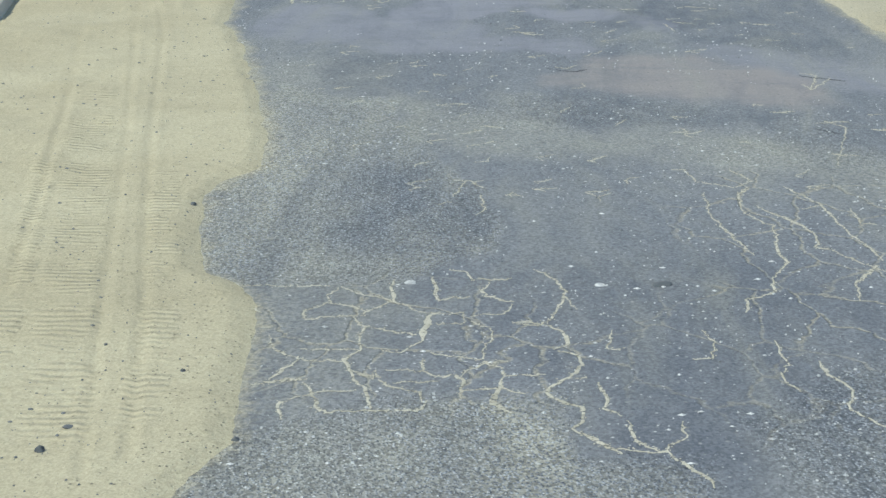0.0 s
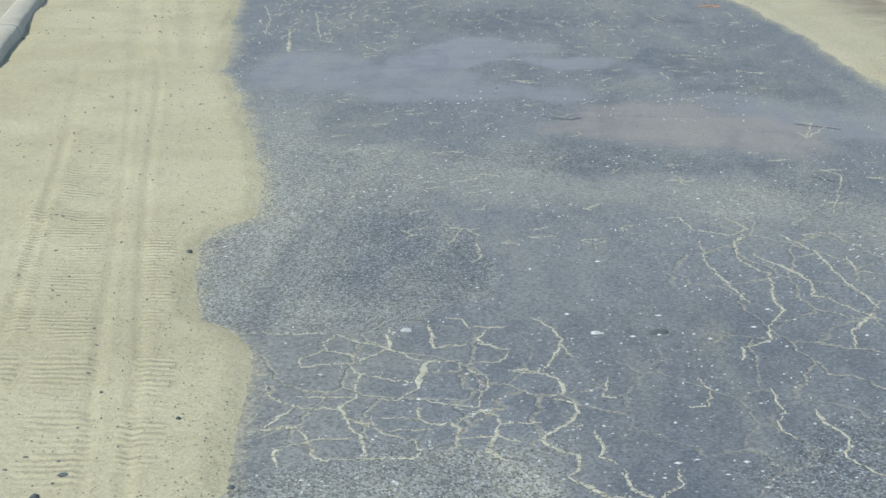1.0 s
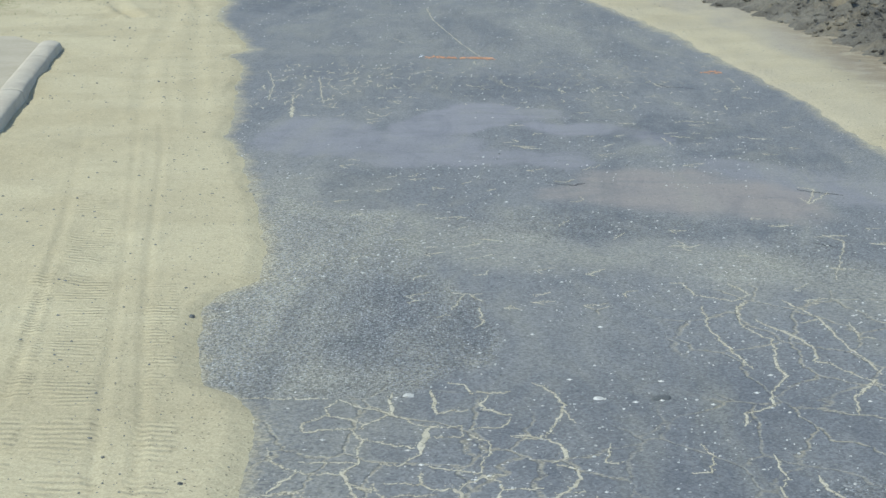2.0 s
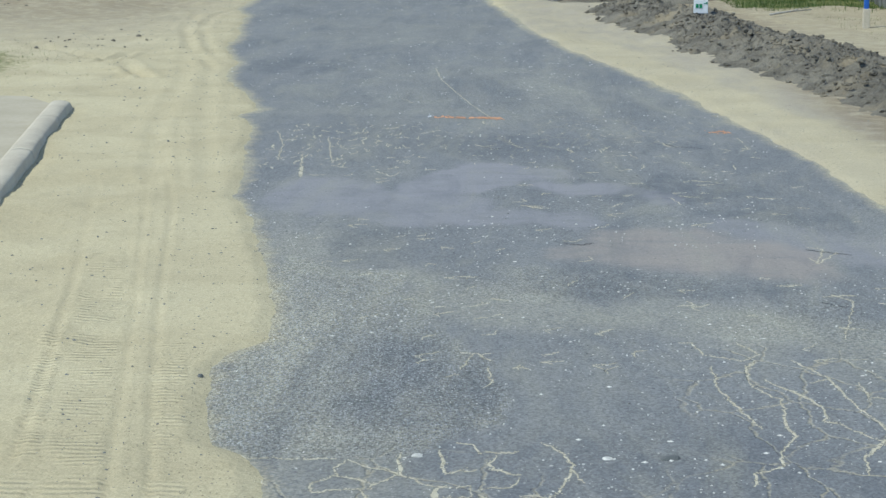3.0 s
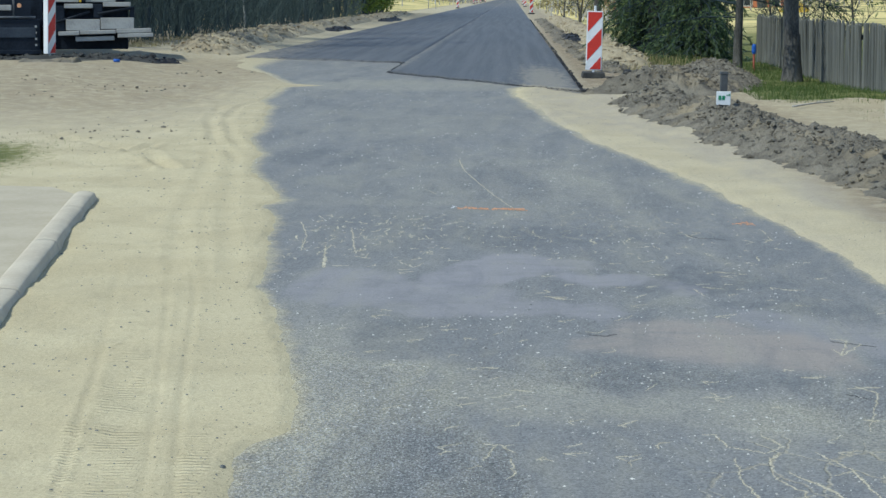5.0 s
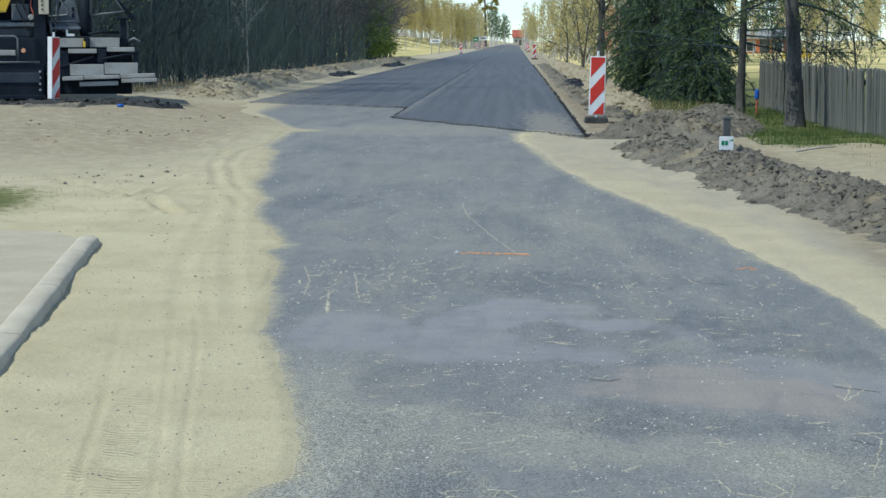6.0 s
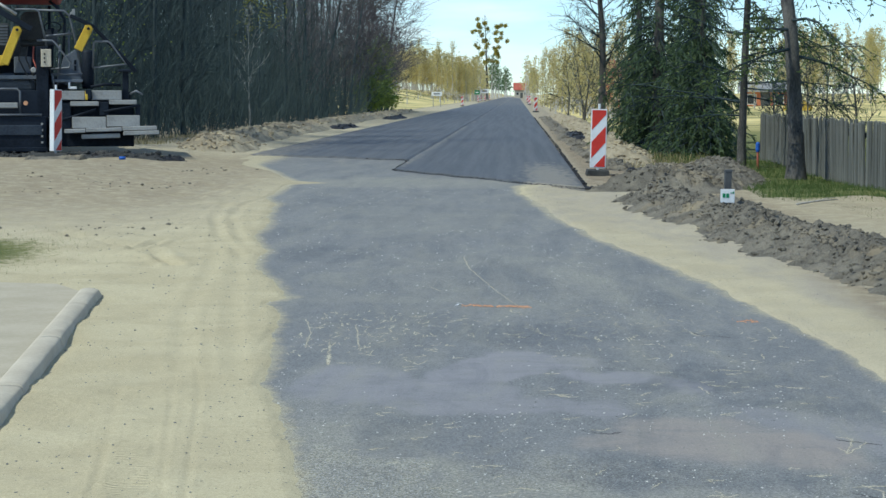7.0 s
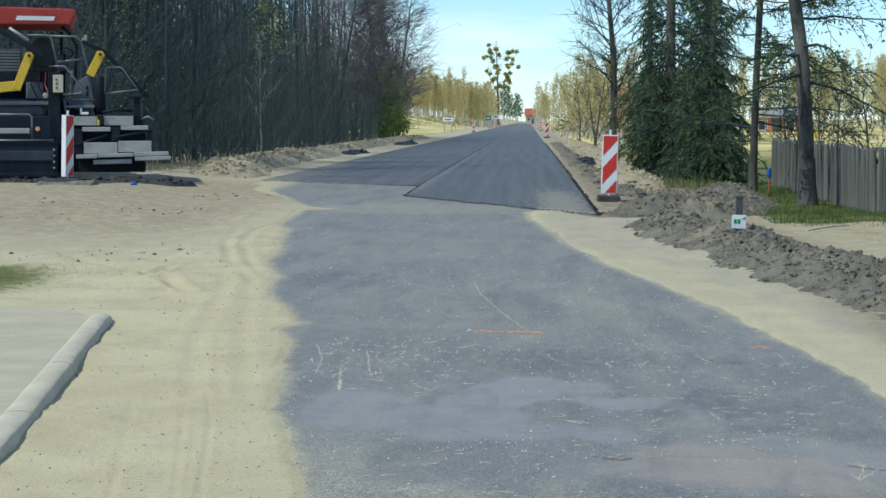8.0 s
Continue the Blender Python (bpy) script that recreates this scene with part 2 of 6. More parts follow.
sk_.links.new(sk_noise.outputs["Fac"], sk_ramp.inputs["Fac"])
sk_.links.new(sk_ramp.outputs["Color"], sk_mix.inputs["Factor"])
sk_.links.new(sk_link, sk_mix.inputs["A"])
sk_.links.new(sk_mix.outputs["Result"], sk_.nodes["Principled BSDF"].inputs["Base Color"])
M_SOILPALE = plain("pale_spoil", (0.30, 0.25, 0.17), (0.46, 0.40, 0.28), 3, 0.95, bump=0.6, dist=0.05)
M_CONC = plain("concrete", (0.42, 0.365, 0.265), (0.51, 0.455, 0.345), 6, 0.9, bump=0.3)
M_KERB = plain("kerb_concrete", (0.46, 0.405, 0.315), (0.57, 0.515, 0.41), 7, 0.9, bump=0.4)
M_STONE = plain("stone", (0.07, 0.08, 0.085), (0.20, 0.20, 0.19), 30, 0.9, bump=0.5, dist=0.004, per=0.3)
M_PALESTONE = plain("pale_stone", (0.42, 0.41, 0.38), (0.74, 0.72, 0.67), 30, 0.8, bump=0.3)
M_WHITE = plain("white_sheeting", (0.66, 0.68, 0.70), (0.80, 0.81, 0.82), 4, 0.45, bump=0.05)
M_RED = plain("red_sheeting", (0.50, 0.035, 0.025), (0.62, 0.05, 0.035), 4, 0.45, bump=0.05)
M_RUBBER = plain("rubber", (0.03, 0.032, 0.034), (0.075, 0.075, 0.07), 9, 0.85, bump=0.4)
M_BARK = plain("bark", (0.050, 0.047, 0.043), (0.155, 0.147, 0.132), 7, 0.95, bump=0.8, dist=0.02, stretch=(1, 1, 0.25), per=0.4)
# twigs and saplings: the wood's bluish shade is mixed into these dark colours
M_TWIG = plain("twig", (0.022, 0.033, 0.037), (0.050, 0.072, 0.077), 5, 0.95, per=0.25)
M_SAPLING = plain("shade_toned_sapling_bark", (0.022, 0.038, 0.040), (0.074, 0.106, 0.102), 0.9, 0.9)
M_EDGETWIG = plain("grey_twig", (0.075, 0.070, 0.076), (0.17, 0.155, 0.16), 5, 0.95)
# a darker, cooler bark, with the shade inside the wood coloured in
M_WOODBARK = plain("shade_toned_alder_bark", (0.025, 0.038, 0.043), (0.09, 0.118, 0.122), 5, 0.95, bump=0.6, dist=0.02, stretch=(1, 1, 0.25), per=0.3)
M_PALETWIG = plain("pale_willow_twig", (0.20, 0.215, 0.205), (0.34, 0.35, 0.33), 5, 0.9)
M_LARCHBARK = plain("larch_bark", (0.046, 0.046, 0.044), (0.18, 0.17, 0.155), 9, 0.95, bump=1.0, dist=0.03, stretch=(1, 1, 0.3))
M_TAR = plain("fresh_tar", (0.012, 0.013, 0.016), (0.035, 0.037, 0.042), 20, 0.6, bump=0.5)
M_BIRCH = plain("birch_bark", (0.30, 0.28, 0.25), (0.66, 0.64, 0.60), 3, 0.8, stretch=(1, 1, 0.6))
# weathered planks, darkened in colour to stand for the larches' shade
M_FENCE = plain("shade_toned_weathered_wood", (0.07, 0.074, 0.068), (0.21, 0.21, 0.19), 6, 0.9, bump=0.6, dist=0.008, stretch=(1, 1, 0.08), per=0.35)
M_PLASTIC = plain("grey_plastic", (0.05, 0.055, 0.06), (0.09, 0.095, 0.10), 12, 0.6)
M_BLUE = plain("blue_paint", (0.02, 0.09, 0.38), (0.03, 0.13, 0.50), 10, 0.5)
M_ORANGE = plain("orange_spray_paint", (0.58, 0.27, 0.13), (0.76, 0.42, 0.24), 25, 0.9, bump=0.3)
M_STEEL = plain("dark_steel", (0.005, 0.008, 0.014), (0.018, 0.025, 0.038), 4, 0.6, 0.1, spec=0.15)
M_GREYSTEEL = plain("grey_steel_plate", (0.26, 0.26, 0.25), (0.42, 0.415, 0.40), 5, 0.55, 0.3, bump=0.3)
M_TUBE = plain("painted_tube", (0.10, 0.11, 0.125), (0.20, 0.215, 0.235), 9, 0.45, 0.2)
M_YELLOW = plain("yellow_paint", (0.55, 0.36, 0.03), (0.70, 0.48, 0.06), 6, 0.5, bump=0.1)
M_CANOPY = plain("red_canopy", (0.30, 0.035, 0.03), (0.42, 0.06, 0.05), 3, 0.5, bump=0.1)
M_BLUESTEEL = plain("bluish_panel", (0.10, 0.12, 0.15), (0.17, 0.19, 0.22), 5, 0.5, 0.2)
M_NAVY = plain("dusty_navy_steel", (0.014, 0.022, 0.038), (0.045, 0.058, 0.078), 5, 0.6, 0.1)
M_BRICK = plain("orange_render", (0.50, 0.17, 0.08), (0.62, 0.24, 0.12), 3, 0.9)
M_ROOF = plain("red_roof", (0.34, 0.09, 0.065), (0.46, 0.13, 0.095), 3, 0.85)
M_LIGHTWALL = plain("pale_render", (0.55, 0.53, 0.48), (0.70, 0.68, 0.62), 3, 0.9)
M_GLASS = plain("dark_glass", (0.02, 0.025, 0.03), (0.04, 0.045, 0.05), 3, 0.1, spec=0.6)
M_GREEN = plain("green_sign_paint", (0.02, 0.20, 0.09), (0.03, 0.27, 0.12), 3, 0.5)


def make_leaf(name, a, b, trans=0.35, rough=0.6):
    k = Mat(name, rough, 0, 0.25)
    n = k.noise(1.1, 3)
    c = k.mix(k.geo.outputs["Random Per Island"], a, b)
    c = k.mix(k.math("MULTIPLY", n, 0.5), c, tuple(x * 0.6 for x in a))
    k.color(c)
    tr = k.t.nodes.new("ShaderNodeBsdfTranslucent")
    k.link(c, tr.inputs["Color"])
    ad = k.t.nodes.new("ShaderNodeMixShader")
    ad.inputs[0].default_value = trans
    k.link(k.b.outputs[0], ad.inputs[1])
    k.link(tr.outputs[0], ad.inputs[2])
    k.link(ad.outputs[0], k.t.nodes["Material Output"].inputs["Surface"])
    return k.m


L_SPRUCE = make_leaf("spruce_needles", (0.075, 0.13, 0.07), (0.20, 0.27, 0.125), 0.5)
L_LARCH = make_leaf("larch_needles", (0.10, 0.155, 0.055), (0.23, 0.29, 0.10), 0.5)
# spring yellow, made paler so that distance haze is in the leaf colour
L_BIRCH = make_leaf("hazed_birch_leaves", (0.58, 0.51, 0.22), (0.78, 0.67, 0.34), 0.6)
L_BUSH = make_leaf("bush_leaves", (0.22, 0.30, 0.06), (0.42, 0.50, 0.13), 0.6)
L_FRESH = make_leaf("fresh_leaves", (0.24, 0.25, 0.04), (0.42, 0.42, 0.08), 0.55)
L_OLIVE = make_leaf("mistletoe_leaves", (0.36, 0.33, 0.07), (0.60, 0.53, 0.16), 0.55)
L_GRASS = make_leaf("grass_blades", (0.07, 0.125, 0.035), (0.18, 0.235, 0.075), 0.4)
L_DRY = make_leaf("dry_grass", (0.30, 0.26, 0.13), (0.46, 0.40, 0.20), 0.3)


# ---- mesh helpers ----
class Build:
    """Collects faces for one mesh."""

    def __init__(self):
        self.v, self.f = [], []

    def quad(self, *p):
        n = len(self.v)
        self.v += [tuple(q) for q in p]
        self.f.append(tuple(range(n, n + len(p))))
        return self

    def box(self, c, s, m=None):
        n = len(self.v)
        for dx, dy, dz in ((-1, -1, -1), (1, -1, -1), (1, 1, -1), (-1, 1, -1), (-1, -1, 1), (1, -1, 1), (1, 1, 1), (-1, 1, 1)):
            p = Vector((dx * s[0] / 2, dy * s[1] / 2, dz * s[2] / 2))
            if m is not None:
                p = m @ p
            self.v.append((p[0] + c[0], p[1] + c[1], p[2] + c[2]))
        self.f += [tuple(n + i for i in q) for q in ((0, 3, 2, 1), (4, 5, 6, 7), (0, 1, 5, 4), (1, 2, 6, 5), (2, 3, 7, 6), (3, 0, 4, 7))]
        return self

    def prism(self, outline, axis, a, b):
        """A flat outline (two coordinates a point) drawn out along an axis from a to b."""
        n, k = len(self.v), len(outline)
        for h in (a, b):
            for p, q in outline:
                self.v.append({"x": (h, p, q), "y": (p, h, q), "z": (p, q, h)}[axis])
        self.f += [tuple(n + i for i in range(k)), tuple(n + k + i for i in reversed(range(k)))]
        self.f += [(n + i, n + k + i, n + k + (i + 1) % k, n + (i + 1) % k) for i in range(k)]
        return self

    def tube(self, pts, radii, sides=6, cap=True):
        pts = [Vector(p) for p in pts]
        if isinstance(radii, (int, float)):
            radii = [radii] * len(pts)
        n0 = len(self.v)
        for i, p in enumerate(pts):
            d = (pts[min(i + 1, len(pts) - 1)] - pts[max(i - 1, 0)]).normalized()
            a = d.cross(Vector((0.31, 0.95, 0.07)))
            if a.length < 0.05:
                a = d.cross(Vector((1, 0, 0)))
            a.normalize()
            b = d.cross(a)
            for s in range(sides):
                w = 2 * math.pi * s / sides
                q = p + (a * math.cos(w) + b * math.sin(w)) * radii[i]
                self.v.append((q.x, q.y, q.z))
        for i in range(len(pts) - 1):
            for s in range(sides):
                s2 = (s + 1) % sides
                self.f.append((n0 + i * sides + s, n0 + i * sides + s2, n0 + (i + 1) * sides + s2, n0 + (i + 1) * sides + s))
        if cap:
            self.f.append(tuple(n0 + s for s in reversed(range(sides))))
            self.f.append(tuple(n0 + (len(pts) - 1) * sides + s for s in range(sides)))
        return self

    def mesh(self, name, smooth=False):
        me = bpy.data.meshes.new(name)
        me.from_pydata(self.v, [], self.f)
        if smooth:
            me.polygons.foreach_set("use_smooth", [True] * len(me.polygons))
        me.update()
        return me


def part(name, build, material, parent, label="", bevel=0.0, smooth=False):
    """One mesh object under a thing or a part."""
    me = build if isinstance(build, bpy.types.Mesh) else build.mesh(name, smooth)
    if not me.materials:
        me.materials.append(material)
    ob = new(name, me)
    if parent is not None:
        ob.parent = parent
    if bevel:
        mod = ob.modifiers.new("bevel", "BEVEL")
        mod.width, mod.segments, mod.limit_method = bevel, 2, "ANGLE"
    if label:
        ob["label"] = label
    return ob


def thing(name, m, label, category, group="", kind=""):
    ob = new(name)
    ob.matrix_basis = m
    return tagged(ob, label, category, group, kind)


ICO = [(0, 0, 1), (0.89, 0, 0.45), (0.28, 0.85, 0.45), (-0.72, 0.53, 0.45), (-0.72, -0.53, 0.45), (0.28, -0.85, 0.45), (0.72, 0.53, -0.45), (-0.28, 0.85, -0.45), (-0.89, 0, -0.45), (-0.28, -0.85, -0.45), (0.72, -0.53, -0.45), (0, 0, -1)]


def lump_at(b, r, p, size):
    """A small angular lump."""
    n = len(b.v)
    a = r.uniform(0, 6.28)
    kx, ky, kz = size * r.uniform(0.7, 1.4), size * r.uniform(0.7, 1.4), size * r.uniform(0.5, 0.9)
    for x, y, z in ICO:
        w = r.uniform(0.7, 1.2)
        b.v.append((p[0] + w * kx * (x * math.cos(a) - y * math.sin(a)), p[1] + w * ky * (x * math.sin(a) + y * math.cos(a)), p[2] + w * kz * z))
    for i in range(5):
        j = (i + 1) % 5
        b.f += [(n, n + 1 + i, n + 1 + j), (n + 1 + i, n + 6 + i, n + 1 + j), (n + 1 + j, n + 6 + i, n + 6 + j), (n + 11, n + 6 + j, n + 6 + i)]


def vnoise(x, y, seed=0):
    """Smooth value noise on arrays, 0 to 1."""
    xi, yi = np.floor(x), np.floor(y)
    fx, fy = x - xi, y - yi
    fx, fy = fx * fx * (3 - 2 * fx), fy * fy * (3 - 2 * fy)

    def h(a, b):
        s = np.sin(a * 127.1 + b * 311.7 + seed * 74.7) * 43758.5453
        return s - np.floor(s)

    return (h(xi, yi) * (1 - fx) + h(xi + 1, yi) * fx) * (1 - fy) + (h(xi, yi + 1) * (1 - fx) + h(xi + 1, yi + 1) * fx) * fy


def fbm(x, y, octaves=4, seed=0):
    t, a, s = 0, 0.5, 0
    for i in range(octaves):
        t = t + a * vnoise(x * 2 ** i, y * 2 ** i, seed + i)
        s += a
        a *= 0.55
    return t / s


def smooth(v, lo, hi):
    t = np.clip((v - lo) / (hi - lo), 0, 1)
    return t * t * (3 - 2 * t)


def sheet(name, xs, ys, height, attrs, material):
    """A grid sheet with a height and named surface values at each corner."""
    X, Y = np.meshgrid(xs, ys)
    Z = height(X, Y)
    nx, ny = len(xs), len(ys)
    co = np.stack([X, Y, Z], -1).reshape(-1, 3)
    i = (np.arange(ny - 1)[:, None] * nx + np.arange(nx - 1)[None]).ravel()
    quads = np.stack([i, i + 1, i + nx + 1, i + nx], -1)
    me = bpy.data.meshes.new(name)
    me.vertices.add(len(co))
    me.vertices.foreach_set("co", co.ravel())
    me.loops.add(quads.size)
    me.loops.foreach_set("vertex_index", quads.ravel())
    me.polygons.add(len(quads))
    me.polygons.foreach_set("loop_start", np.arange(0, quads.size, 4))
    me.polygons.foreach_set("use_smooth", np.ones(len(quads), bool))
    me.update()
    for key, fn in attrs.items():
        at = me.attributes.new(key, "FLOAT", "POINT")
        at.data.foreach_set("value", np.clip(fn(X, Y), 0, 1).astype(np.float32).ravel())
    me.materials.append(material)
    return new(name, me)


# ---- the lie of the land ----
SAND_L = np.array([  # the left edge of the bare asphalt: distance along the road, place across it
    (0, -.70), (3.86, -.59), (4.0, -.56), (4.15, -.52), (4.5, -.54), (4.94, -.55), (5.15, -.57), (5.31, -.59), (5.44, -.65), (5.55, -.74), (5.8, -.79), (6.1, -.83), (6.5, -.84), (6.72, -.81),
    (6.86, -.74), (6.94, -.71), (7.2, -.74), (7.62, -.77), (8.42, -.87), (8.84, -.95), (9.4, -1.03), (10.1, -1.16), (10.5, -1.24), (11.1, -1.28), (11.7, -1.33), (12.2, -1.40), (13.1, -1.47), (13.8, -1.51),
    (14.5, -1.68), (14.9, -1.56), (16.1, -1.79), (16.9, -1.97), (17.9, -2.15), (19.3, -2.22), (21.5, -2.58), (23.6, -2.68), (24.9, -2.87)])
SAND_L = np.concatenate([SAND_L, [(27.8, -3.09), (29.4, -3.38), (32.4, -3.48), (33.8, -3.55), (34.4, -3.05), (35.0, -3.6), (36.8, -3.95), (39.5, -4.4), (43.6, -5.5), (50, -5.9)]])
SAND_L_Y, SAND_L_X = SAND_L[:, 0], SAND_L[:, 1]
SAND_R_Y = np.array([0, 8, 10.0, 11.2, 12.0, 12.4, 13.2, 13.9, 15.0, 15.9, 18.1, 20.9, 23.1, 25.3, 28.6, 31, 34, 40])
SAND_R_X = np.array([2.2, 2.0, 1.85, 1.79, 1.80, 1.74, 1.70, 1.60, 1.53, 1.45, 1.19, 0.83, 0.63, 0.43, 0.26, 0.06, 0.1, 0.1])
NEW_L, NEW_R, JOINT = -6.1, 1.02, -2.25


def in_sand(X, Y):
    """How far inside the sand a place lies (below 0: on bare asphalt)."""
    q = np.log(np.maximum(Y, 1.0))
    w = (fbm(X * 2.5, q * 14, 4, 3) - 0.5) * 0.045 + (fbm(X * 14, q * 70, 3, 5) - 0.5) * 0.045
    left = np.interp(Y, SAND_L_Y, SAND_L_X) - X
    right = X - np.interp(Y, SAND_R_Y, SAND_R_X)
    d = np.maximum(left, right) + w * np.clip(Y / 8, 0.6, 2.0)
    far = smooth(Y, 33, 36)
    road = np.maximum(NEW_L + 0.1 - X, X - NEW_R + 0.05) + w
    return d * (1 - far) + np.where(Y > 47, road, np.maximum(np.minimum(left, 0.5), X - NEW_R) + w) * far


def terrain(X, Y):
    z = 0.17 * smooth(-X, 5.5, 8.5) * smooth(Y, 25, 42) * (1 - 0.6 * smooth(Y, 60, 100))
    z = z - 0.10 * smooth(X, 1.9, 2.6) * smooth(Y, 31, 36)
    z = z + 2.3 * smooth(-X, 9, 22) * smooth(Y, 200, 430) + 1.6 * smooth(X, 6, 40) * smooth(Y, 120, 420)
    return z


RUTS = [  # half width, depth, whether the tread shows, then the way of the wheel
    (0.013, 0.004, 0, (-1.18, 5.28), (-1.31, 6.30), (-1.50, 7.77), (-1.93, 10.67), (-2.3, 13)),
    (0.012, 0.003, 0, (-0.75, 3.89), (-0.94, 5.31), (-1.21, 7.38), (-1.77, 11.35)),
    (0.013, 0.0035, 0, (-0.68, 4.01), (-0.81, 5.10), (-1.11, 7.23), (-1.46, 10.06), (-1.9, 12.8)),
    (0.075, 0.001, 1, (-0.86, 4.2), (-0.98, 5.0), (-1.08, 5.6), (-1.26, 6.9), (-1.52, 8.6)),
    (0.045, 0.001, 1, (-0.70, 4.3), (-0.77, 5.1), (-0.88, 5.9), (-1.0, 6.8)),
    (0.035, 0.001, 1, (-1.02, 4.2), (-1.2, 5.6), (-1.4, 6.9)),
    (0.06, 0.020, 1, (-5.0, 28.5), (-5.6, 27.8), (-5.47, 25.8), (-5.08, 23.5), (-4.5, 21.6), (-3.87, 20.4), (-3.21, 19.3), (-2.72, 17.5)),
    (0.05, 0.018, 1, (-2.7, 17.4), (-3.05, 18.6), (-3.4, 19.3), (-3.34, 20.6)),
    (0.05, 0.009, 0, (-2.13, 18.3), (-2.77, 21.7), (-3.2, 24.7), (-3.43, 27.5), (-3.32, 29)),
    (0.05, 0.007, 0, (-2.26, 18.3), (-2.9, 21.4), (-3.40, 24.7), (-3.72, 28)),
    (0.05, 0.005, 0, (-1.68, 10.9), (-2.1, 13.8), (-2.43, 17.4), (-3.09, 22.6), (-3.82, 27.2), (-4.6, 31)),
    (0.05, 0.005, 0, (-1.4, 10.9), (-1.8, 13.8), (-2.1, 16.4), (-2.72, 21.6)),
    (0.14, 0.030, 1, (-9.0, 33), (-6.5, 33.6), (-4.4, 33.0)),
    (0.14, 0.030, 1, (-9.5, 29), (-6.8, 30.4), (-4.8, 30.8)),
]


def ruts(X, Y):
    """Height of the wheel ruts and where their tread shows."""
    z, tread = np.zeros_like(X), np.zeros_like(X)
    near = (Y > 3.5) & (Y < 35) & (X > -10) & (X < 0)
    if not near.any():
        return z, tread
    px, py = X[near], Y[near]
    zz, tt = np.zeros_like(px), np.zeros_like(px)
    for half, deep, has_tread, *way in RUTS:
        best = np.full_like(px, 9.0)
        for (xa, ya), (xb, yb) in zip(way, way[1:]):
            t = np.clip(((px - xa) * (xb - xa) + (py - ya) * (yb - ya)) / ((xb - xa) ** 2 + (yb - ya) ** 2), 0, 1)
            best = np.minimum(best, np.hypot(px - xa - (xb - xa) * t, py - ya - (yb - ya) * t))
        q = best / half
        zz += deep * (-np.exp(-q * q) + 0.7 * np.exp(-((q - 1.9) / 0.6) ** 2))
        if has_tread:
            tt = np.maximum(tt, 1 - smooth(q, 0.7, 1.2))
    z[near], tread[near] = zz, tt
    return z, tread


def ground_height(X, Y):
    d = in_sand(X, Y)
    near = 1 - smooth(Y, 60, 120)
    z = terrain(X, Y)
    z = z + np.clip(d * 0.25, -0.035, 0.010)
    rough = (fbm(X * 1.1, Y * 1.1, 4, 9) - 0.5) * 0.06 + (fbm(X * 6, Y * 5, 3, 12) - 0.5) * 0.02
    z = z + rough * smooth(d, 0.05, 0.6) * near * (1 + 0.9 * smooth(Y, 16, 28))
    r = ruts(X, Y)[0]
    return z + r * smooth(d, 0.03, 0.15)


def track_mask(X, Y):
    return ruts(X, Y)[1]


def soil_mask(X, Y):
    bank = smooth(X, 2.0, 2.5) * (1 - 0.5 * smooth(X, 2.9, 3.5)) * smooth(Y, 9, 12)
    return 0.8 * np.maximum(bank, 1.25 * smooth(X, 0.8, 1.3) * smooth(Y, 31, 35)) * (1 - smooth(Y, 60, 140) * 0.6) + 0.8 * smooth(-X, 8, 10) * smooth(Y, 50, 60) + 0.62 * smooth(-X, 3.0, 5) * smooth(Y, 20, 30) * (1 - smooth(Y, 44, 52))


def grass_mask(X, Y):
    g = smooth(X, 3.1, 3.8) * smooth(Y - 0.6 * (X - 4), 28.0, 30.0)
    g = np.maximum(g, smooth(np.abs(X + 2.5), 12, 18) * smooth(Y, 60, 90))
    g = np.maximum(g, 0.80 * np.exp(-(((X + 5.2) / 1.5) ** 2 + ((Y - 18.5) / 3.0) ** 2)))
    return np.maximum(g, 0.95 * smooth(np.abs(X + 2.5), 5.5, 8) * smooth(Y, 120, 175))


def drab_mask(X, Y):
    e = X - np.interp(Y, SAND_R_Y, SAND_R_X) + (fbm(X * 1.5, Y * 0.6, 3, 14) - 0.5) * 0.3
    verge = np.maximum(0.95 * smooth(e, 0.30, 0.55), 0.6 * (1 - smooth(e, 0.02, 0.12))) * smooth(X, 0.0, 0.6) * smooth(Y, 6, 10)
    verge = np.maximum(verge, 0.9 * smooth(Y, 19, 26) * smooth(X, 0, 0.4)) * (1 - 0.8 * smooth(X, 2.3, 2.9))
    return np.maximum(np.maximum(verge, 0.40 * smooth(X, 0, 0.5)), 0.55 * smooth(-X, 2.2, 4.5) * smooth(Y, 17, 26))


def grit_mask(X, Y):
    return smooth(in_sand(X, Y), 0.5, 0.05)


def graded(start, stop, first, grow):
    out, s = [start], first
    while out[-1] < stop:
        out.append(out[-1] + s)
        s *= grow
    return out


xs = np.array(sorted([-v for v in graded(4.5, 900, 0.08, 1.09)] + list(np.arange(-4.47, -2.0, 0.03)) + list(np.arange(-2.0, -1.6, 0.02)) + list(np.arange(-1.6, -0.6, 0.012)) + list(np.arange(-0.6, -0.4, 0.02)) + list(np.arange(-0.4, 3.0, 0.05)) + graded(3.0, 900, 0.08, 1.09)))
ys = [-60, -30, -15, -7, -2, 1, 3.0]
while ys[-1] < 2600:
    ys.append(ys[-1] + max(0.035, ys[-1] * (0.0075 if ys[-1] < 55 else 0.035)))
ys = np.array(ys)
ground = sheet("ground", xs, ys, ground_height, {"soil": soil_mask, "grass": grass_mask, "track": track_mask, "grit": grit_mask, "drab": drab_mask}, M_SAND)
tagged(ground, "pale yellow sand with tyre tracks, earth and spring grass", "ground", kind="structure")


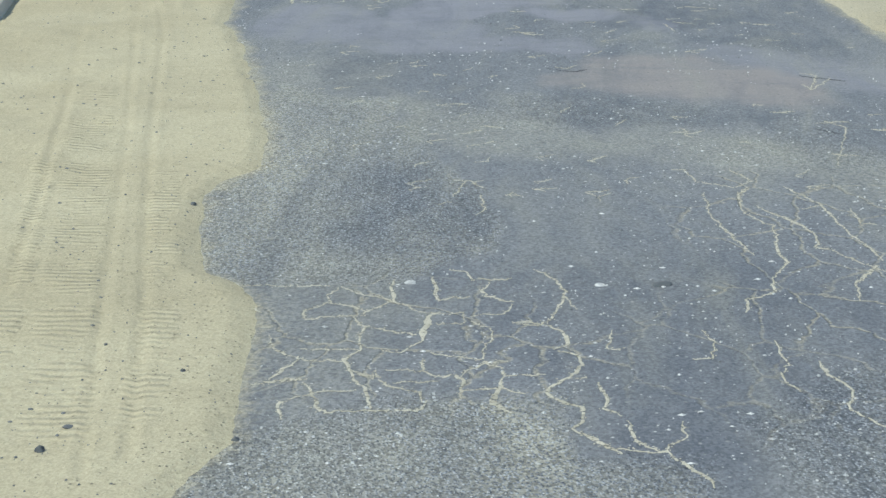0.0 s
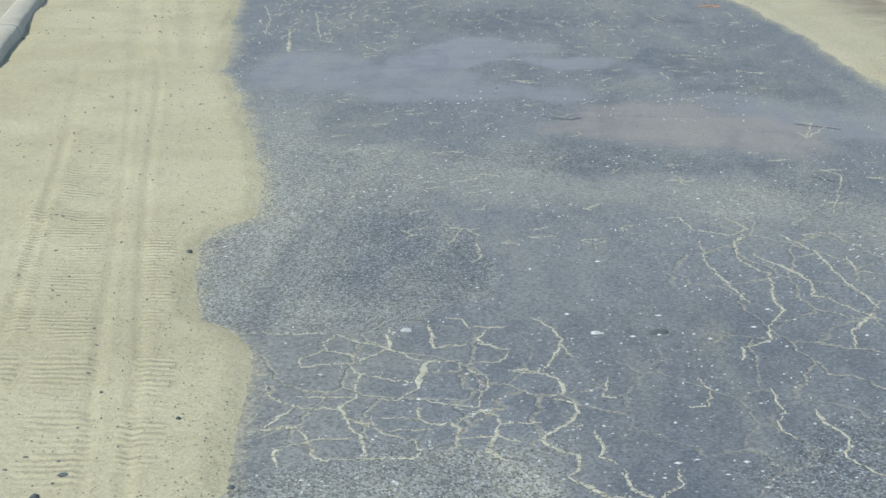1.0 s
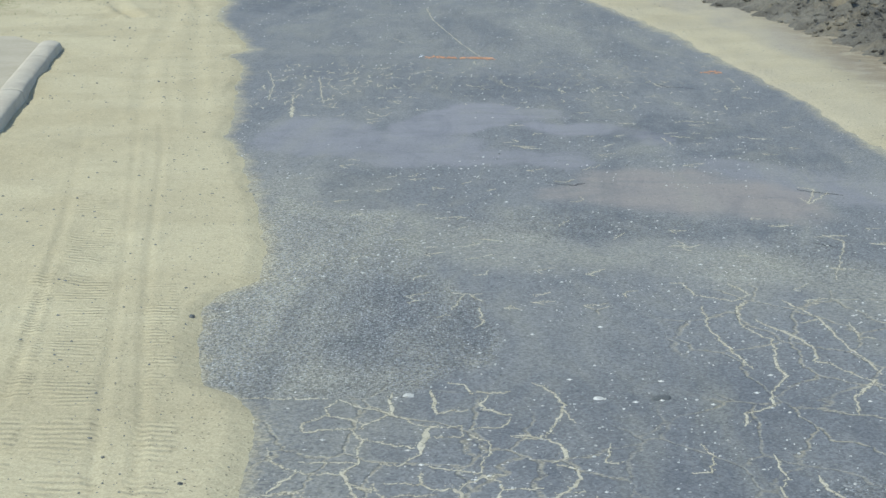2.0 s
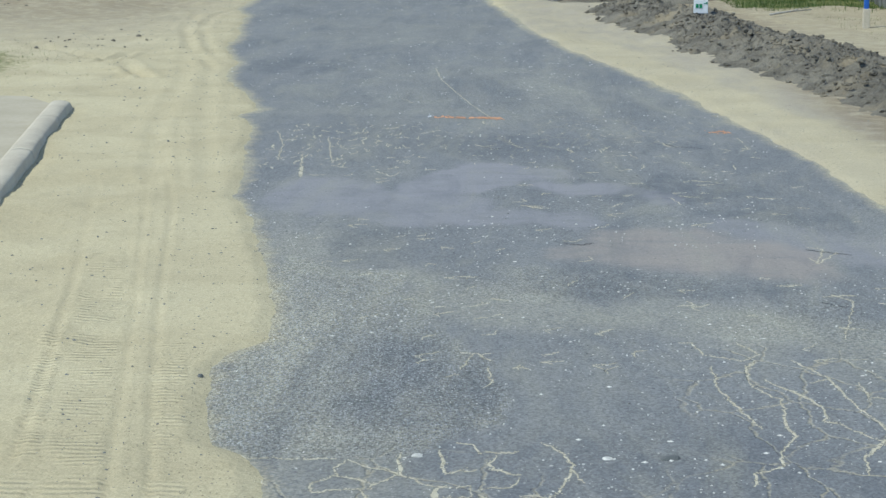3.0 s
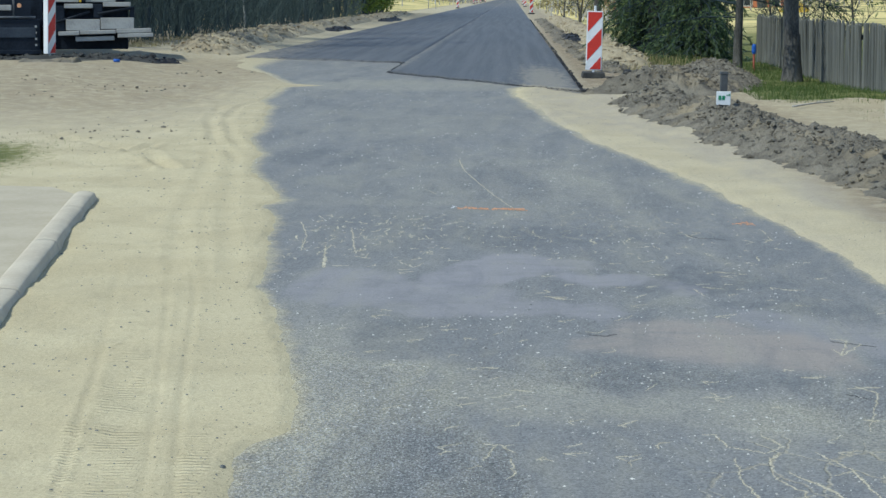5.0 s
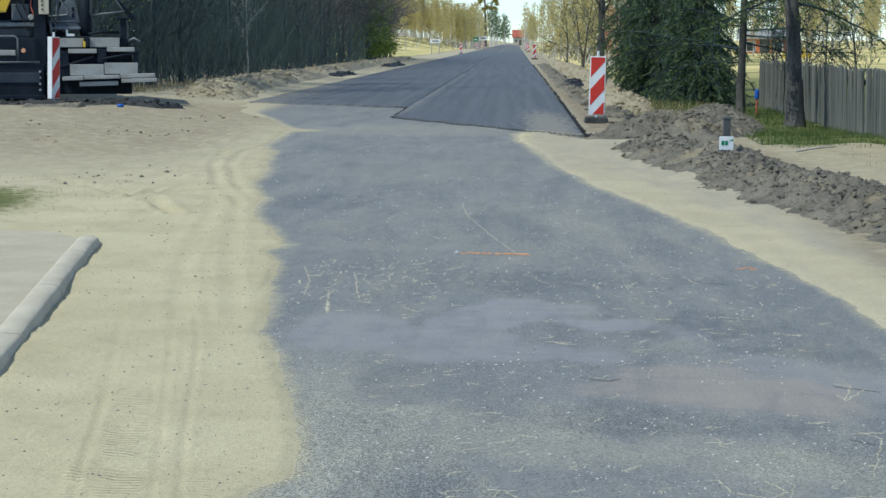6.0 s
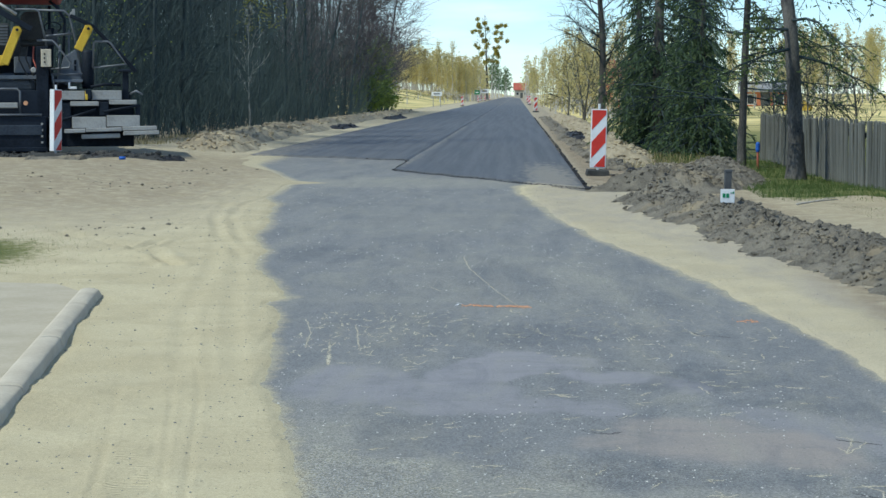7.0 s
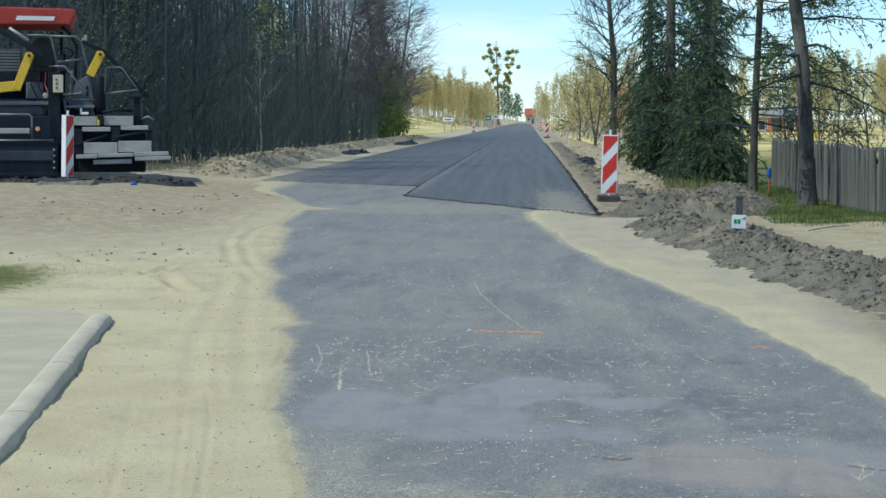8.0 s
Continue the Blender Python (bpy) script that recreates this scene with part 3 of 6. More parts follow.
def blob(X, Y, cx, cy, rx, ry, seed, soft=0.35, wob=0.9):
    w = (fbm(X * 2.6, Y * 1.5, 4, seed) - 0.5) * wob * 1.9
    return 1 - smooth(np.sqrt(((X - cx) / rx) ** 2 + ((Y - cy) / ry) ** 2) + w, 1 - soft, 1 + soft)


def patch(X, Y, soft, seed, *corners):
    """A stain with a drawn outline, ragged at its edge; soft is the width of the fade across the road."""
    out = np.zeros_like(X)
    cs = np.array(corners)
    near = (X > cs[:, 0].min() - 0.3) & (X < cs[:, 0].max() + 0.3) & (Y > cs[:, 1].min() - 1) & (Y < cs[:, 1].max() + 1)
    if not near.any():
        return out
    q = 0.4
    px = X[near] + (fbm(X[near] * 5, Y[near] * 2.2, 4, seed) - 0.5) * 0.16
    py = Y[near] * q + (fbm(X[near] * 5, Y[near] * 2.2, 4, seed + 9) - 0.5) * 0.16
    d = np.full_like(px, 9.0)
    inside = np.zeros(px.shape, bool)
    for (xa, ya), (xb, yb) in zip(corners, corners[1:] + corners[:1]):
        ya, yb = ya * q, yb * q
        t = np.clip(((px - xa) * (xb - xa) + (py - ya) * (yb - ya)) / ((xb - xa) ** 2 + (yb - ya) ** 2), 0, 1)
        d = np.minimum(d, np.hypot(px - xa - (xb - xa) * t, py - ya - (yb - ya) * t))
        if ya != yb:
            inside ^= ((ya > py) != (yb > py)) & (px < (xb - xa) * (py - ya) / (yb - ya) + xa)
    out[near] = smooth(np.where(inside, d, -d), -soft, soft)
    return out


def many(*blobs):
    return lambda X, Y: np.max([a * (patch(X, Y, *r) if isinstance(r[2], tuple) else blob(X, Y, *r)) for a, *r in blobs], 0)


def drift(X, Y):
    d = in_sand(X, Y)
    return smooth(d, -0.15 - 0.007 * Y, 0.05) * 0.72 + 0.10 * smooth(Y, 30, 33) * (1 - smooth(Y, 35, 38)) + 0.75 * smooth(-X, 4.2, 5.6) * smooth(Y, 36, 40)


def old_height(X, Y):
    return (fbm(X * 1.5, Y * 1.2, 2, 20) - 0.5) * 0.012 - 0.004 - 0.12 * smooth(in_sand(X, Y), 0.06, 0.4)


# thin dried mud: bluish and brownish films
lilac_film = many((1, 0.03, 41, (-0.43, 10.79), (-0.28, 11.4), (-0.16, 11.71), (0.08, 11.76), (0.41, 11.51), (0.42, 11.17), (0.19, 11.08), (0.03, 10.85), (-0.06, 10.54), (-0.41, 10.33)),
                  (0.85, 0.04, 42, (-1.05, 10.32), (-1.05, 10.85), (-0.97, 11.2), (-0.73, 11.2), (-0.54, 10.86), (-0.36, 10.54), (-0.06, 10.44), (0.02, 10.04), (0.43, 9.96), (0.51, 9.6), (0.36, 9.42), (0.02, 9.59), (-0.48, 9.54), (-0.75, 9.84), (-0.99, 9.99)),
                  (1, 0.025, 43, (0.25, 11.03), (0.53, 10.95), (0.79, 10.73), (0.94, 10.31), (0.83, 10.15), (0.63, 10.39), (0.37, 10.55), (0.23, 10.76)),
                  (0.7, 0.05, 45, (1.0, 9.78), (1.28, 9.44), (1.7, 9.04), (1.7, 8.3), (1.24, 8.6), (1.04, 9.19), (0.94, 9.43)))
brown_film = many((0.8, 0.05, 51, (0.48, 9.34), (0.63, 9.46), (0.89, 9.4), (1.03, 9.14), (1.21, 8.89), (1.31, 8.67), (1.32, 8.14), (1.19, 7.99), (1.02, 8.07), (0.87, 8.23), (0.62, 8.38), (0.37, 8.58), (0.22, 8.72), (0.25, 8.9), (0.44, 9.02)))


def film(X, Y):
    return np.maximum(lilac_film(X, Y), brown_film(X, Y))


ox = np.concatenate([np.arange(-6.2, -1.3, 0.05), np.arange(-1.3, 1.7, 0.0125), np.arange(1.7, 2.6, 0.05)])
oy = [-60, -45, -30, -20, -12, -6, -2, 1, 2.8]
while oy[-1] < 53:
    oy.append(oy[-1] + max(0.025, oy[-1] * 0.006))
old_road = sheet("old_road", ox, np.array(oy), old_height, {
    "dust": drift,
    "chip": many((1, 0.035, 31, (-0.80, 8.8), (-0.54, 8.32), (-0.32, 8.19), (-0.22, 7.48), (-0.11, 6.98), (0.0, 6.46), (0.06, 6.08), (0.04, 5.8), (-0.11, 5.58), (-0.23, 5.49), (-0.42, 5.44), (-0.61, 5.47), (-0.9, 5.6), (-1.0, 6.8), (-0.9, 7.6)),
                 (1, 0.04, 33, (-0.75, 4.25), (-0.52, 4.30), (-0.29, 4.36), (0.0, 4.40), (0.17, 4.38), (0.25, 4.12), (0.42, 3.99), (0.5, 3.7), (0.5, 3.2), (-0.8, 3.2)),
                 (0.9, 0.05, 34, (0.56, 4.38), (0.72, 4.5), (1.0, 4.85), (1.2, 4.6), (0.9, 3.6), (0.6, 3.8)), (0.7, 0.35, 7.95, 0.6, 0.35, 35, 0.4), (0.6, 1.15, 7.3, 0.3, 0.4, 36, 0.4), (0.5, 0.2, 16.5, 1.2, 2.4, 37, 0.6), (0.4, -1.1, 9.3, 0.4, 0.9, 38, 0.5)),
    "lilac": lilac_film,
    "brown": brown_film,
    "dark": many((0.55, 0.05, 81, (-0.66, 8.92), (-0.62, 9.49), (-0.32, 9.41), (-0.29, 8.93), (-0.38, 8.36), (-0.55, 8.36), (-0.63, 8.63)),
                 (0.65, 0.04, 82, (0.1, 8.37), (0.36, 8.4), (0.6, 8.31), (0.85, 8.06), (1.04, 7.95), (1.22, 7.77), (1.01, 7.71), (0.81, 7.71), (0.51, 7.65), (0.25, 7.7), (0.12, 7.87)),
                 (0.5, 0.06, 83, (-0.15, 6.3), (0.0, 6.38), (0.06, 6.08), (0.04, 5.8), (-0.11, 5.58), (-0.24, 5.61), (-0.32, 5.8)),
                 (0.7, 0.04, 84, (0.5, 10.3), (0.9, 10.2), (1.3, 10.6), (1.2, 11.1), (0.9, 11.4), (0.7, 10.9)), (0.6, 0.04, 85, (0.9, 9.9), (1.3, 9.6), (1.6, 9.5), (1.6, 9.8), (1.2, 10.1)), (0.5, 0.2, 5.2, 0.6, 0.6, 85, 0.4), (0.6, 0.45, 4.6, 0.22, 0.55, 88, 0.4), (0.6, -1.6, 19.0, 0.5, 1.2, 86, 0.3), (0.5, 0.3, 12.7, 0.9, 0.5, 87, 0.3)),
    "tan": many((0.9, 0.09, 61, (-0.35, 8.29), (-0.27, 7.74), (-0.12, 7.31), (0.2, 7.12), (0.58, 7.23), (0.76, 6.85), (1.03, 6.77), (1.12, 6.36), (1.4, 6.0), (1.5, 7.0), (1.06, 7.34), (0.8, 7.6), (0.41, 7.59), (0.01, 7.87)), (0.6, -0.62, 9.0, 0.22, 0.35, 64, 0.4), (0.7, -0.42, 4.9, 0.20, 0.8, 65, 0.5), (0.5, -0.55, 4.0, 0.3, 0.4, 68, 0.5),
                (0.7, -1.6, 34.5, 2.2, 2.0, 66, 0.4, 0.5), (0.3, -1.0, 24, 1.2, 2.0, 67, 0.6), (0.4, -1.0, 14.8, 0.8, 0.3, 69, 0.4)),
    "gator": many((0.4, -0.15, 4.9, 0.5, 0.6, 71, 0.3, 0.5), (0.4, 1.0, 6.1, 0.5, 0.8, 72, 0.3, 0.6), (0.3, 0.7, 4.7, 0.6, 0.5, 73, 0.4), (0.5, 1.0, 5.1, 0.5, 0.5, 76, 0.4), (0.3, 0.7, 13.2, 0.8, 1.2, 75, 0.4)),
}, M_OLD)
tagged(old_road, "worn grey old asphalt, cracked and dusted with sand", "road", kind="structure")


# fresh asphalt: two lanes of different height, with a ragged start
def new_lane(name, x0, x1, y_left, y_right, z, label):
    lx = np.linspace(x0, x1, 70)
    s = np.array([0, 0.004] + list(np.cumsum(np.geomspace(0.05, 60, 120))))

    me_ob = sheet(name, lx, s, lambda X, Y: np.where(Y < 0.003, -0.05, z + (fbm(X * 2, Y * 0.5, 3, 81) - 0.5) * 0.01), {
        "pale": lambda X, Y: np.maximum(0.8 * np.exp(-((X - 0.55) / 0.45) ** 2) * (1 - smooth(Y, 4, 14)), 0.42 * np.exp(-((X - JOINT - 0.1) / 0.12) ** 2) * smooth(fbm(X * 0 + 1, Y * 0.25, 2, 7), 0.4, 0.6)) + 0.16 + 0.5 * smooth(-X, 4.6, 5.8) * (1 - smooth(Y, 10, 40)) + 0.3 * smooth(Y, 150, 300)}, M_NEW)
    co = np.empty(len(me_ob.data.vertices) * 3)
    me_ob.data.vertices.foreach_get("co", co)
    co = co.reshape(-1, 3)
    u = (co[:, 0] - x0) / (x1 - x0)
    co[:, 1] += y_left + (y_right - y_left) * u + (fbm(co[:, 0] * 2.0, co[:, 0] * 0 + 2, 3, 83) - 0.5) * 0.7 * (co[:, 1] < 3)
    edge = (np.abs(u - 0.5) > 0.499)
    co[:, 2] -= np.where(edge, 0.05, 0)
    me_ob.data.vertices.foreach_set("co", co.ravel())
    me_ob.data.update()
    return tagged(me_ob, label, "road", kind="structure")


new_lane("new_road_lane", JOINT, NEW_R, 40.0, 31.9, 0.036, "fresh dark asphalt lane with a raised start edge")
new_lane("new_road_lane", NEW_L, JOINT - 0.01, 50.0, 46.0, 0.026, "fresh dark asphalt lane, dusty along the joint")


def zat(x, y):
    """The height of the ground at one place."""
    return float(ground_height(np.array([[float(x)]]), np.array([[float(y)]]))[0, 0])


# ---- cracks packed with sand ----
M_CRACK = plain("crack_sand", (0.43, 0.39, 0.29), (0.64, 0.59, 0.46), 60, 0.95, bump=0.4)
ck = M_CRACK.node_tree
ck_noise = ck.nodes.new("ShaderNodeTexNoise")
ck_noise.inputs["Scale"].default_value = 95
ck_noise.inputs["Detail"].default_value = 4
ck_co = ck.nodes.new("ShaderNodeTexCoord")
ck_ramp = ck.nodes.new("ShaderNodeValToRGB")
ck_ramp.color_ramp.elements[0].position, ck_ramp.color_ramp.elements[1].position = 0.34, 0.46
ck.links.new(ck_co.outputs["Object"], ck_noise.inputs["Vector"])
ck.links.new(ck_noise.outputs["Fac"], ck_ramp.inputs["Fac"])
ck.links.new(ck_ramp.outputs["Color"], ck.nodes["Principled BSDF"].inputs["Alpha"])
crack_build = Build()
crack_rng = random.Random(5)


def crack(width, *pts):
    """A ragged strip of sand along a line on the old road; width 1 is about 9 mm."""
    line = []
    for (xa, ya), (xb, yb) in zip(pts, pts[1:]):
        n = max(2, int(math.hypot((xb - xa), (yb - ya) * 0.5) / 0.008))
        for i in range(n):
            t = i / n
            line.append([xa + (xb - xa) * t, ya + (yb - ya) * t])
    line.append(list(pts[-1]))
    jx = jy = 0
    for i, p in enumerate(line):
        jx = jx * 0.6 + crack_rng.gauss(0, 0.0028)
        jy = jy * 0.6 + crack_rng.gauss(0, 0.006)
        p[0] += jx
        p[1] += jy
    w, rows = width, []
    for i, (x, y) in enumerate(line):
        w = 0.82 * w + 0.18 * width * crack_rng.choice((0.1, 0.25, 0.5, 0.8, 1.2, 3.6))
        a, b = line[max(0, i - 1)], line[min(len(line) - 1, i + 1)]
        dx, dy = b[0] - a[0], b[1] - a[1]
        q = math.hypot(dx, dy) or 1
        nxx, nyy = -dy / q, dx / q
        e = min(1, (min(i, len(line) - 1 - i) + 0.3) / 3)
        h = 0.0019 * w * e + 0.0007
        z = float(old_height(np.array([[x]]), np.array([[y]]))[0, 0]) + 0.0012
        n = len(crack_build.v)
        crack_build.v += [(x + nxx * h, y + nyy * h * 1.3, z - 0.0006), (x, y, z + 0.0004), (x - nxx * h, y - nyy * h * 1.3, z - 0.0006)]
        rows.append(n)
        for g in range(2):
            gx, gy = x + crack_rng.gauss(0, h * 1.3), y + crack_rng.gauss(0, h * 2.4)
            gw, gh = crack_rng.uniform(0.0008, 0.0024), crack_rng.uniform(0.001, 0.004)
            crack_build.quad((gx - gw, gy - gh, z), (gx + gw, gy - gh * 0.5, z), (gx + gw * 0.7, gy + gh, z + 0.0006), (gx - gw * 0.8, gy + gh * 0.7, z + 0.0006))
    for a, b in zip(rows, rows[1:]):
        crack_build.f += [(a, b, b + 1, a + 1), (a + 1, b + 1, b + 2, a + 2)]


crack(1.0, (-0.620, 5.44), (-0.503, 5.41), (-0.386, 5.41))
crack(1.2, (-0.359, 5.41), (-0.382, 5.32), (-0.366, 5.25), (-0.310, 5.19), (-0.287, 5.16))
crack(1.0, (-0.366, 5.25), (-0.427, 5.18), (-0.428, 5.09), (-0.298, 5.12))
crack(0.6, (-0.358, 5.40), (-0.282, 5.32), (-0.218, 5.26))
crack(2.6, (-0.226, 5.46), (-0.220, 5.35), (-0.218, 5.26))
crack(1.0, (-0.218, 5.26), (-0.275, 5.18), (-0.293, 5.11))
crack(1.0, (-0.218, 5.26), (-0.154, 5.16), (-0.102, 5.15))
crack(1.3, (-0.127, 5.50), (-0.115, 5.37), (-0.104, 5.27), (-0.025, 5.30))
crack(3.2, (-0.102, 5.15), (-0.129, 5.13), (-0.133, 5.02), (-0.134, 4.91))
crack(0.9, (-0.134, 4.91), (-0.180, 4.80), (-0.242, 4.83))
crack(1.1, (-0.298, 5.12), (-0.276, 5.02), (-0.288, 4.94), (-0.275, 4.82), (-0.346, 4.82), (-0.408, 4.83))
crack(1.1, (-0.276, 5.02), (-0.224, 4.98), (-0.152, 4.96))
crack(1.6, (-0.275, 4.82), (-0.309, 4.73), (-0.277, 4.59), (-0.250, 4.53), (-0.238, 4.36))
crack(0.9, (-0.309, 4.73), (-0.409, 4.75), (-0.436, 4.78))
crack(1.1, (-0.409, 4.75), (-0.451, 4.63), (-0.461, 4.58))
crack(2.2, (-0.496, 4.54), (-0.453, 4.57), (-0.384, 4.58))
crack(1.2, (-0.383, 4.57), (-0.362, 4.49), (-0.424, 4.42), (-0.425, 4.35), (-0.406, 4.30))
crack(1.3, (-0.362, 4.49), (-0.348, 4.40), (-0.318, 4.35), (-0.235, 4.36), (-0.124, 4.38), (-0.111, 4.44))
crack(0.8, (-0.362, 4.49), (-0.317, 4.50), (-0.272, 4.51))
crack(2.4, (-0.284, 4.65), (-0.247, 4.61), (-0.223, 4.59))
crack(1.6, (-0.226, 4.66), (-0.234, 4.59))
crack(1.3, (-0.223, 4.59), (-0.189, 4.53), (-0.131, 4.49), (-0.126, 4.43))
crack(1.5, (-0.138, 4.76), (-0.124, 4.66), (-0.092, 4.62), (-0.045, 4.61), (-0.041, 4.53), (-0.051, 4.45))
crack(0.8, (-0.190, 4.55), (-0.091, 4.59))
crack(0.8, (-0.210, 4.66), (-0.132, 4.67))
crack(1.1, (-0.045, 4.62), (-0.030, 4.65), (0.009, 4.72), (0.057, 4.74))
crack(1.1, (0.009, 4.72), (0.045, 4.68), (0.052, 4.61), (0.137, 4.63))
crack(1.5, (0.052, 4.61), (0.036, 4.53), (0.027, 4.44), (0.060, 4.35))
crack(0.9, (-0.044, 4.52), (0.039, 4.52), (0.107, 4.49))
crack(1.0, (0.018, 5.00), (0.026, 4.92), (0.001, 4.82), (0.009, 4.72))
crack(0.7, (-0.101, 5.13), (-0.037, 5.15), (-0.041, 5.05), (-0.108, 5.05))
crack(1.0, (-0.082, 5.58), (-0.035, 5.56), (-0.017, 5.48), (0.024, 5.46), (0.083, 5.48))
crack(1.4, (0.024, 5.44), (0.006, 5.37), (0.015, 5.30), (0.080, 5.25))
crack(0.9, (0.080, 5.21), (0.053, 5.13), (-0.024, 5.12))
crack(0.8, (-0.024, 5.07), (0.022, 5.02))
crack(1.4, (0.140, 5.56), (0.192, 5.44), (0.211, 5.35), (0.198, 5.23), (0.145, 5.05), (0.078, 5.07))
crack(1.5, (0.077, 5.05), (0.145, 5.04), (0.189, 4.99), (0.198, 4.89), (0.171, 4.82))
crack(0.8, (0.209, 5.32), (0.230, 5.18))
crack(1.3, (0.175, 4.82), (0.218, 4.79), (0.223, 4.72), (0.187, 4.60), (0.137, 4.48), (0.208, 4.38), (0.213, 4.33), (0.187, 4.24), (0.245, 4.12), (0.273, 4.08))
crack(0.8, (0.190, 4.60), (0.226, 4.61))
crack(1.0, (0.254, 4.56), (0.267, 4.45), (0.252, 4.38), (0.288, 4.32))
crack(1.0, (0.310, 4.99), (0.295, 4.94), (0.297, 4.84), (0.325, 4.83))
crack(1.0, (-0.577, 5.25), (-0.532, 5.15))
crack(1.0, (-0.495, 4.94), (-0.473, 4.83), (-0.432, 4.77))
crack(0.8, (-0.111, 4.80), (-0.087, 4.79), (0.001, 4.75))
crack(1.2, (0.608, 6.89), (0.653, 6.89), (0.663, 6.71), (0.776, 6.62), (0.838, 6.71), (0.787, 6.89))
crack(0.9, (0.672, 6.54), (0.662, 6.19), (0.699, 5.94), (0.722, 5.74))
crack(1.3, (0.775, 6.54), (0.760, 6.26), (0.826, 6.08), (0.798, 5.80), (0.807, 5.64), (0.754, 5.52), (0.731, 5.34), (0.651, 5.26), (0.639, 5.15))
crack(1.8, (0.810, 6.62), (0.770, 6.50))
crack(1.4, (0.810, 6.34), (0.905, 6.08), (0.922, 5.97), (0.912, 5.80), (0.955, 5.74))
crack(1.1, (0.931, 6.62), (0.998, 6.38), (1.021, 6.01), (1.053, 5.74), (1.066, 5.66))
crack(1.1, (0.955, 5.74), (1.016, 5.61), (1.047, 5.55))
crack(1.8, (1.031, 5.61), (0.981, 5.49), (0.950, 5.43), (0.929, 5.26))
crack(1.3, (0.754, 4.74), (0.762, 4.63), (0.794, 4.52), (0.766, 4.38), (0.816, 4.25))
crack(0.9, (0.674, 4.90), (0.682, 4.72), (0.652, 4.59), (0.683, 4.50))
crack(0.8, (0.515, 5.00), (0.538, 4.90), (0.517, 4.76), (0.477, 4.74))
crack(1.1, (0.303, 4.29), (0.304, 4.14), (0.356, 4.09), (0.409, 4.19), (0.417, 4.29))
crack(1.2, (0.202, 4.21), (0.248, 4.12), (0.356, 4.09), (0.416, 3.97), (0.440, 3.89))
crack(1.3, (-0.092, 6.75), (-0.047, 6.73), (0.014, 6.62))
crack(0.9, (-0.047, 6.73), (-0.088, 6.50))
crack(0.8, (-0.003, 6.54), (0.013, 6.30), (-0.011, 6.22))
crack(0.8, (1.077, 6.30), (1.078, 6.11), (1.120, 6.08))
crack(0.7, (1.142, 6.98), (1.285, 7.64), (1.223, 7.76))
crack(1.0, (1.259, 8.58), (1.272, 8.44), (1.391, 8.72))
crack(1.0, (-0.454, 18.73), (-0.379, 17.50), (-0.226, 16.18), (-0.115, 15.26), (0.003, 14.44))
crack(2.2, (-1.046, 12.24), (-0.967, 11.21))
crack(1.0, (-0.964, 13.16), (-0.862, 11.97))
crack(1.3, (-0.079, 12.78), (-0.029, 12.66), (0.026, 12.75))
crack(1.2, (1.009, 12.85), (1.038, 12.61), (1.103, 12.61))
crack(1.6, (0.299, 9.06), (0.351, 9.01), (0.389, 9.09))
crack(0.9, (-1.302, 13.48), (-1.206, 12.83), (-1.156, 11.96))
crack(0.8, (-0.588, 11.47), (-0.504, 11.23), (-0.468, 11.42))
crack(0.8, (-0.627, 15.79), (-0.534, 15.47))
crack(0.8, (0.858, 10.40), (0.891, 10.17))
crack(1.1, (1.289, 8.87), (1.346, 8.80), (1.272, 8.45))
for i in range(330):
    x, y = crack_rng.uniform(-1.25, 1.5), crack_rng.uniform(11.5, 14.0)
    if x > -0.4 and crack_rng.random() < 0.5:
        continue
    ln, a = crack_rng.choice((0.03, 0.05, 0.08, 0.12, 0.2)), crack_rng.gauss(0, 0.025)
    crack(crack_rng.uniform(0.5, 1.8), (x, y), (x + a + crack_rng.gauss(0, 0.012), y + ln * 0.5), (x + a, y + ln))
for i in range(150):
    x, y = crack_rng.uniform(-0.9, 1.6), crack_rng.uniform(6.2, 11.5)
    a = crack_rng.gauss(0, 0.03)
    if film(np.array([[x]]), np.array([[y]]))[0, 0] > 0.3 or x < -0.62 - 0.06 * (y - 6):
        continue
    crack(crack_rng.uniform(0.4, 1.3), (x, y), (x + a, y + crack_rng.uniform(0.02, 0.06)), (x + 0.04, y + crack_rng.uniform(0.0, 0.12)))
part("sand_filled_cracks", crack_build, M_CRACK, None, smooth=True)
tagged(bpy.data.objects["sand_filled_cracks"], "crazed cracks in old asphalt packed with pale sand", "cracks", kind="stuff")

crack_build = Build()
crack(1.4, (-0.02, 12.62), (0.03, 12.52), (0.07, 12.58))
crack(1.3, (1.02, 12.80), (1.07, 12.62), (1.14, 12.60), (1.22, 12.52))
crack(1.1, (0.31, 8.98), (0.37, 8.93), (0.43, 8.98))
crack(0.9, (1.28, 8.80), (1.36, 8.72), (1.44, 8.66))
crack(0.9, (1.17, 7.62), (1.24, 7.54))
tagged(part("open_cracks", crack_build, M_TAR, None, smooth=True), "short dark open cracks in the old asphalt", "cracks", kind="stuff")


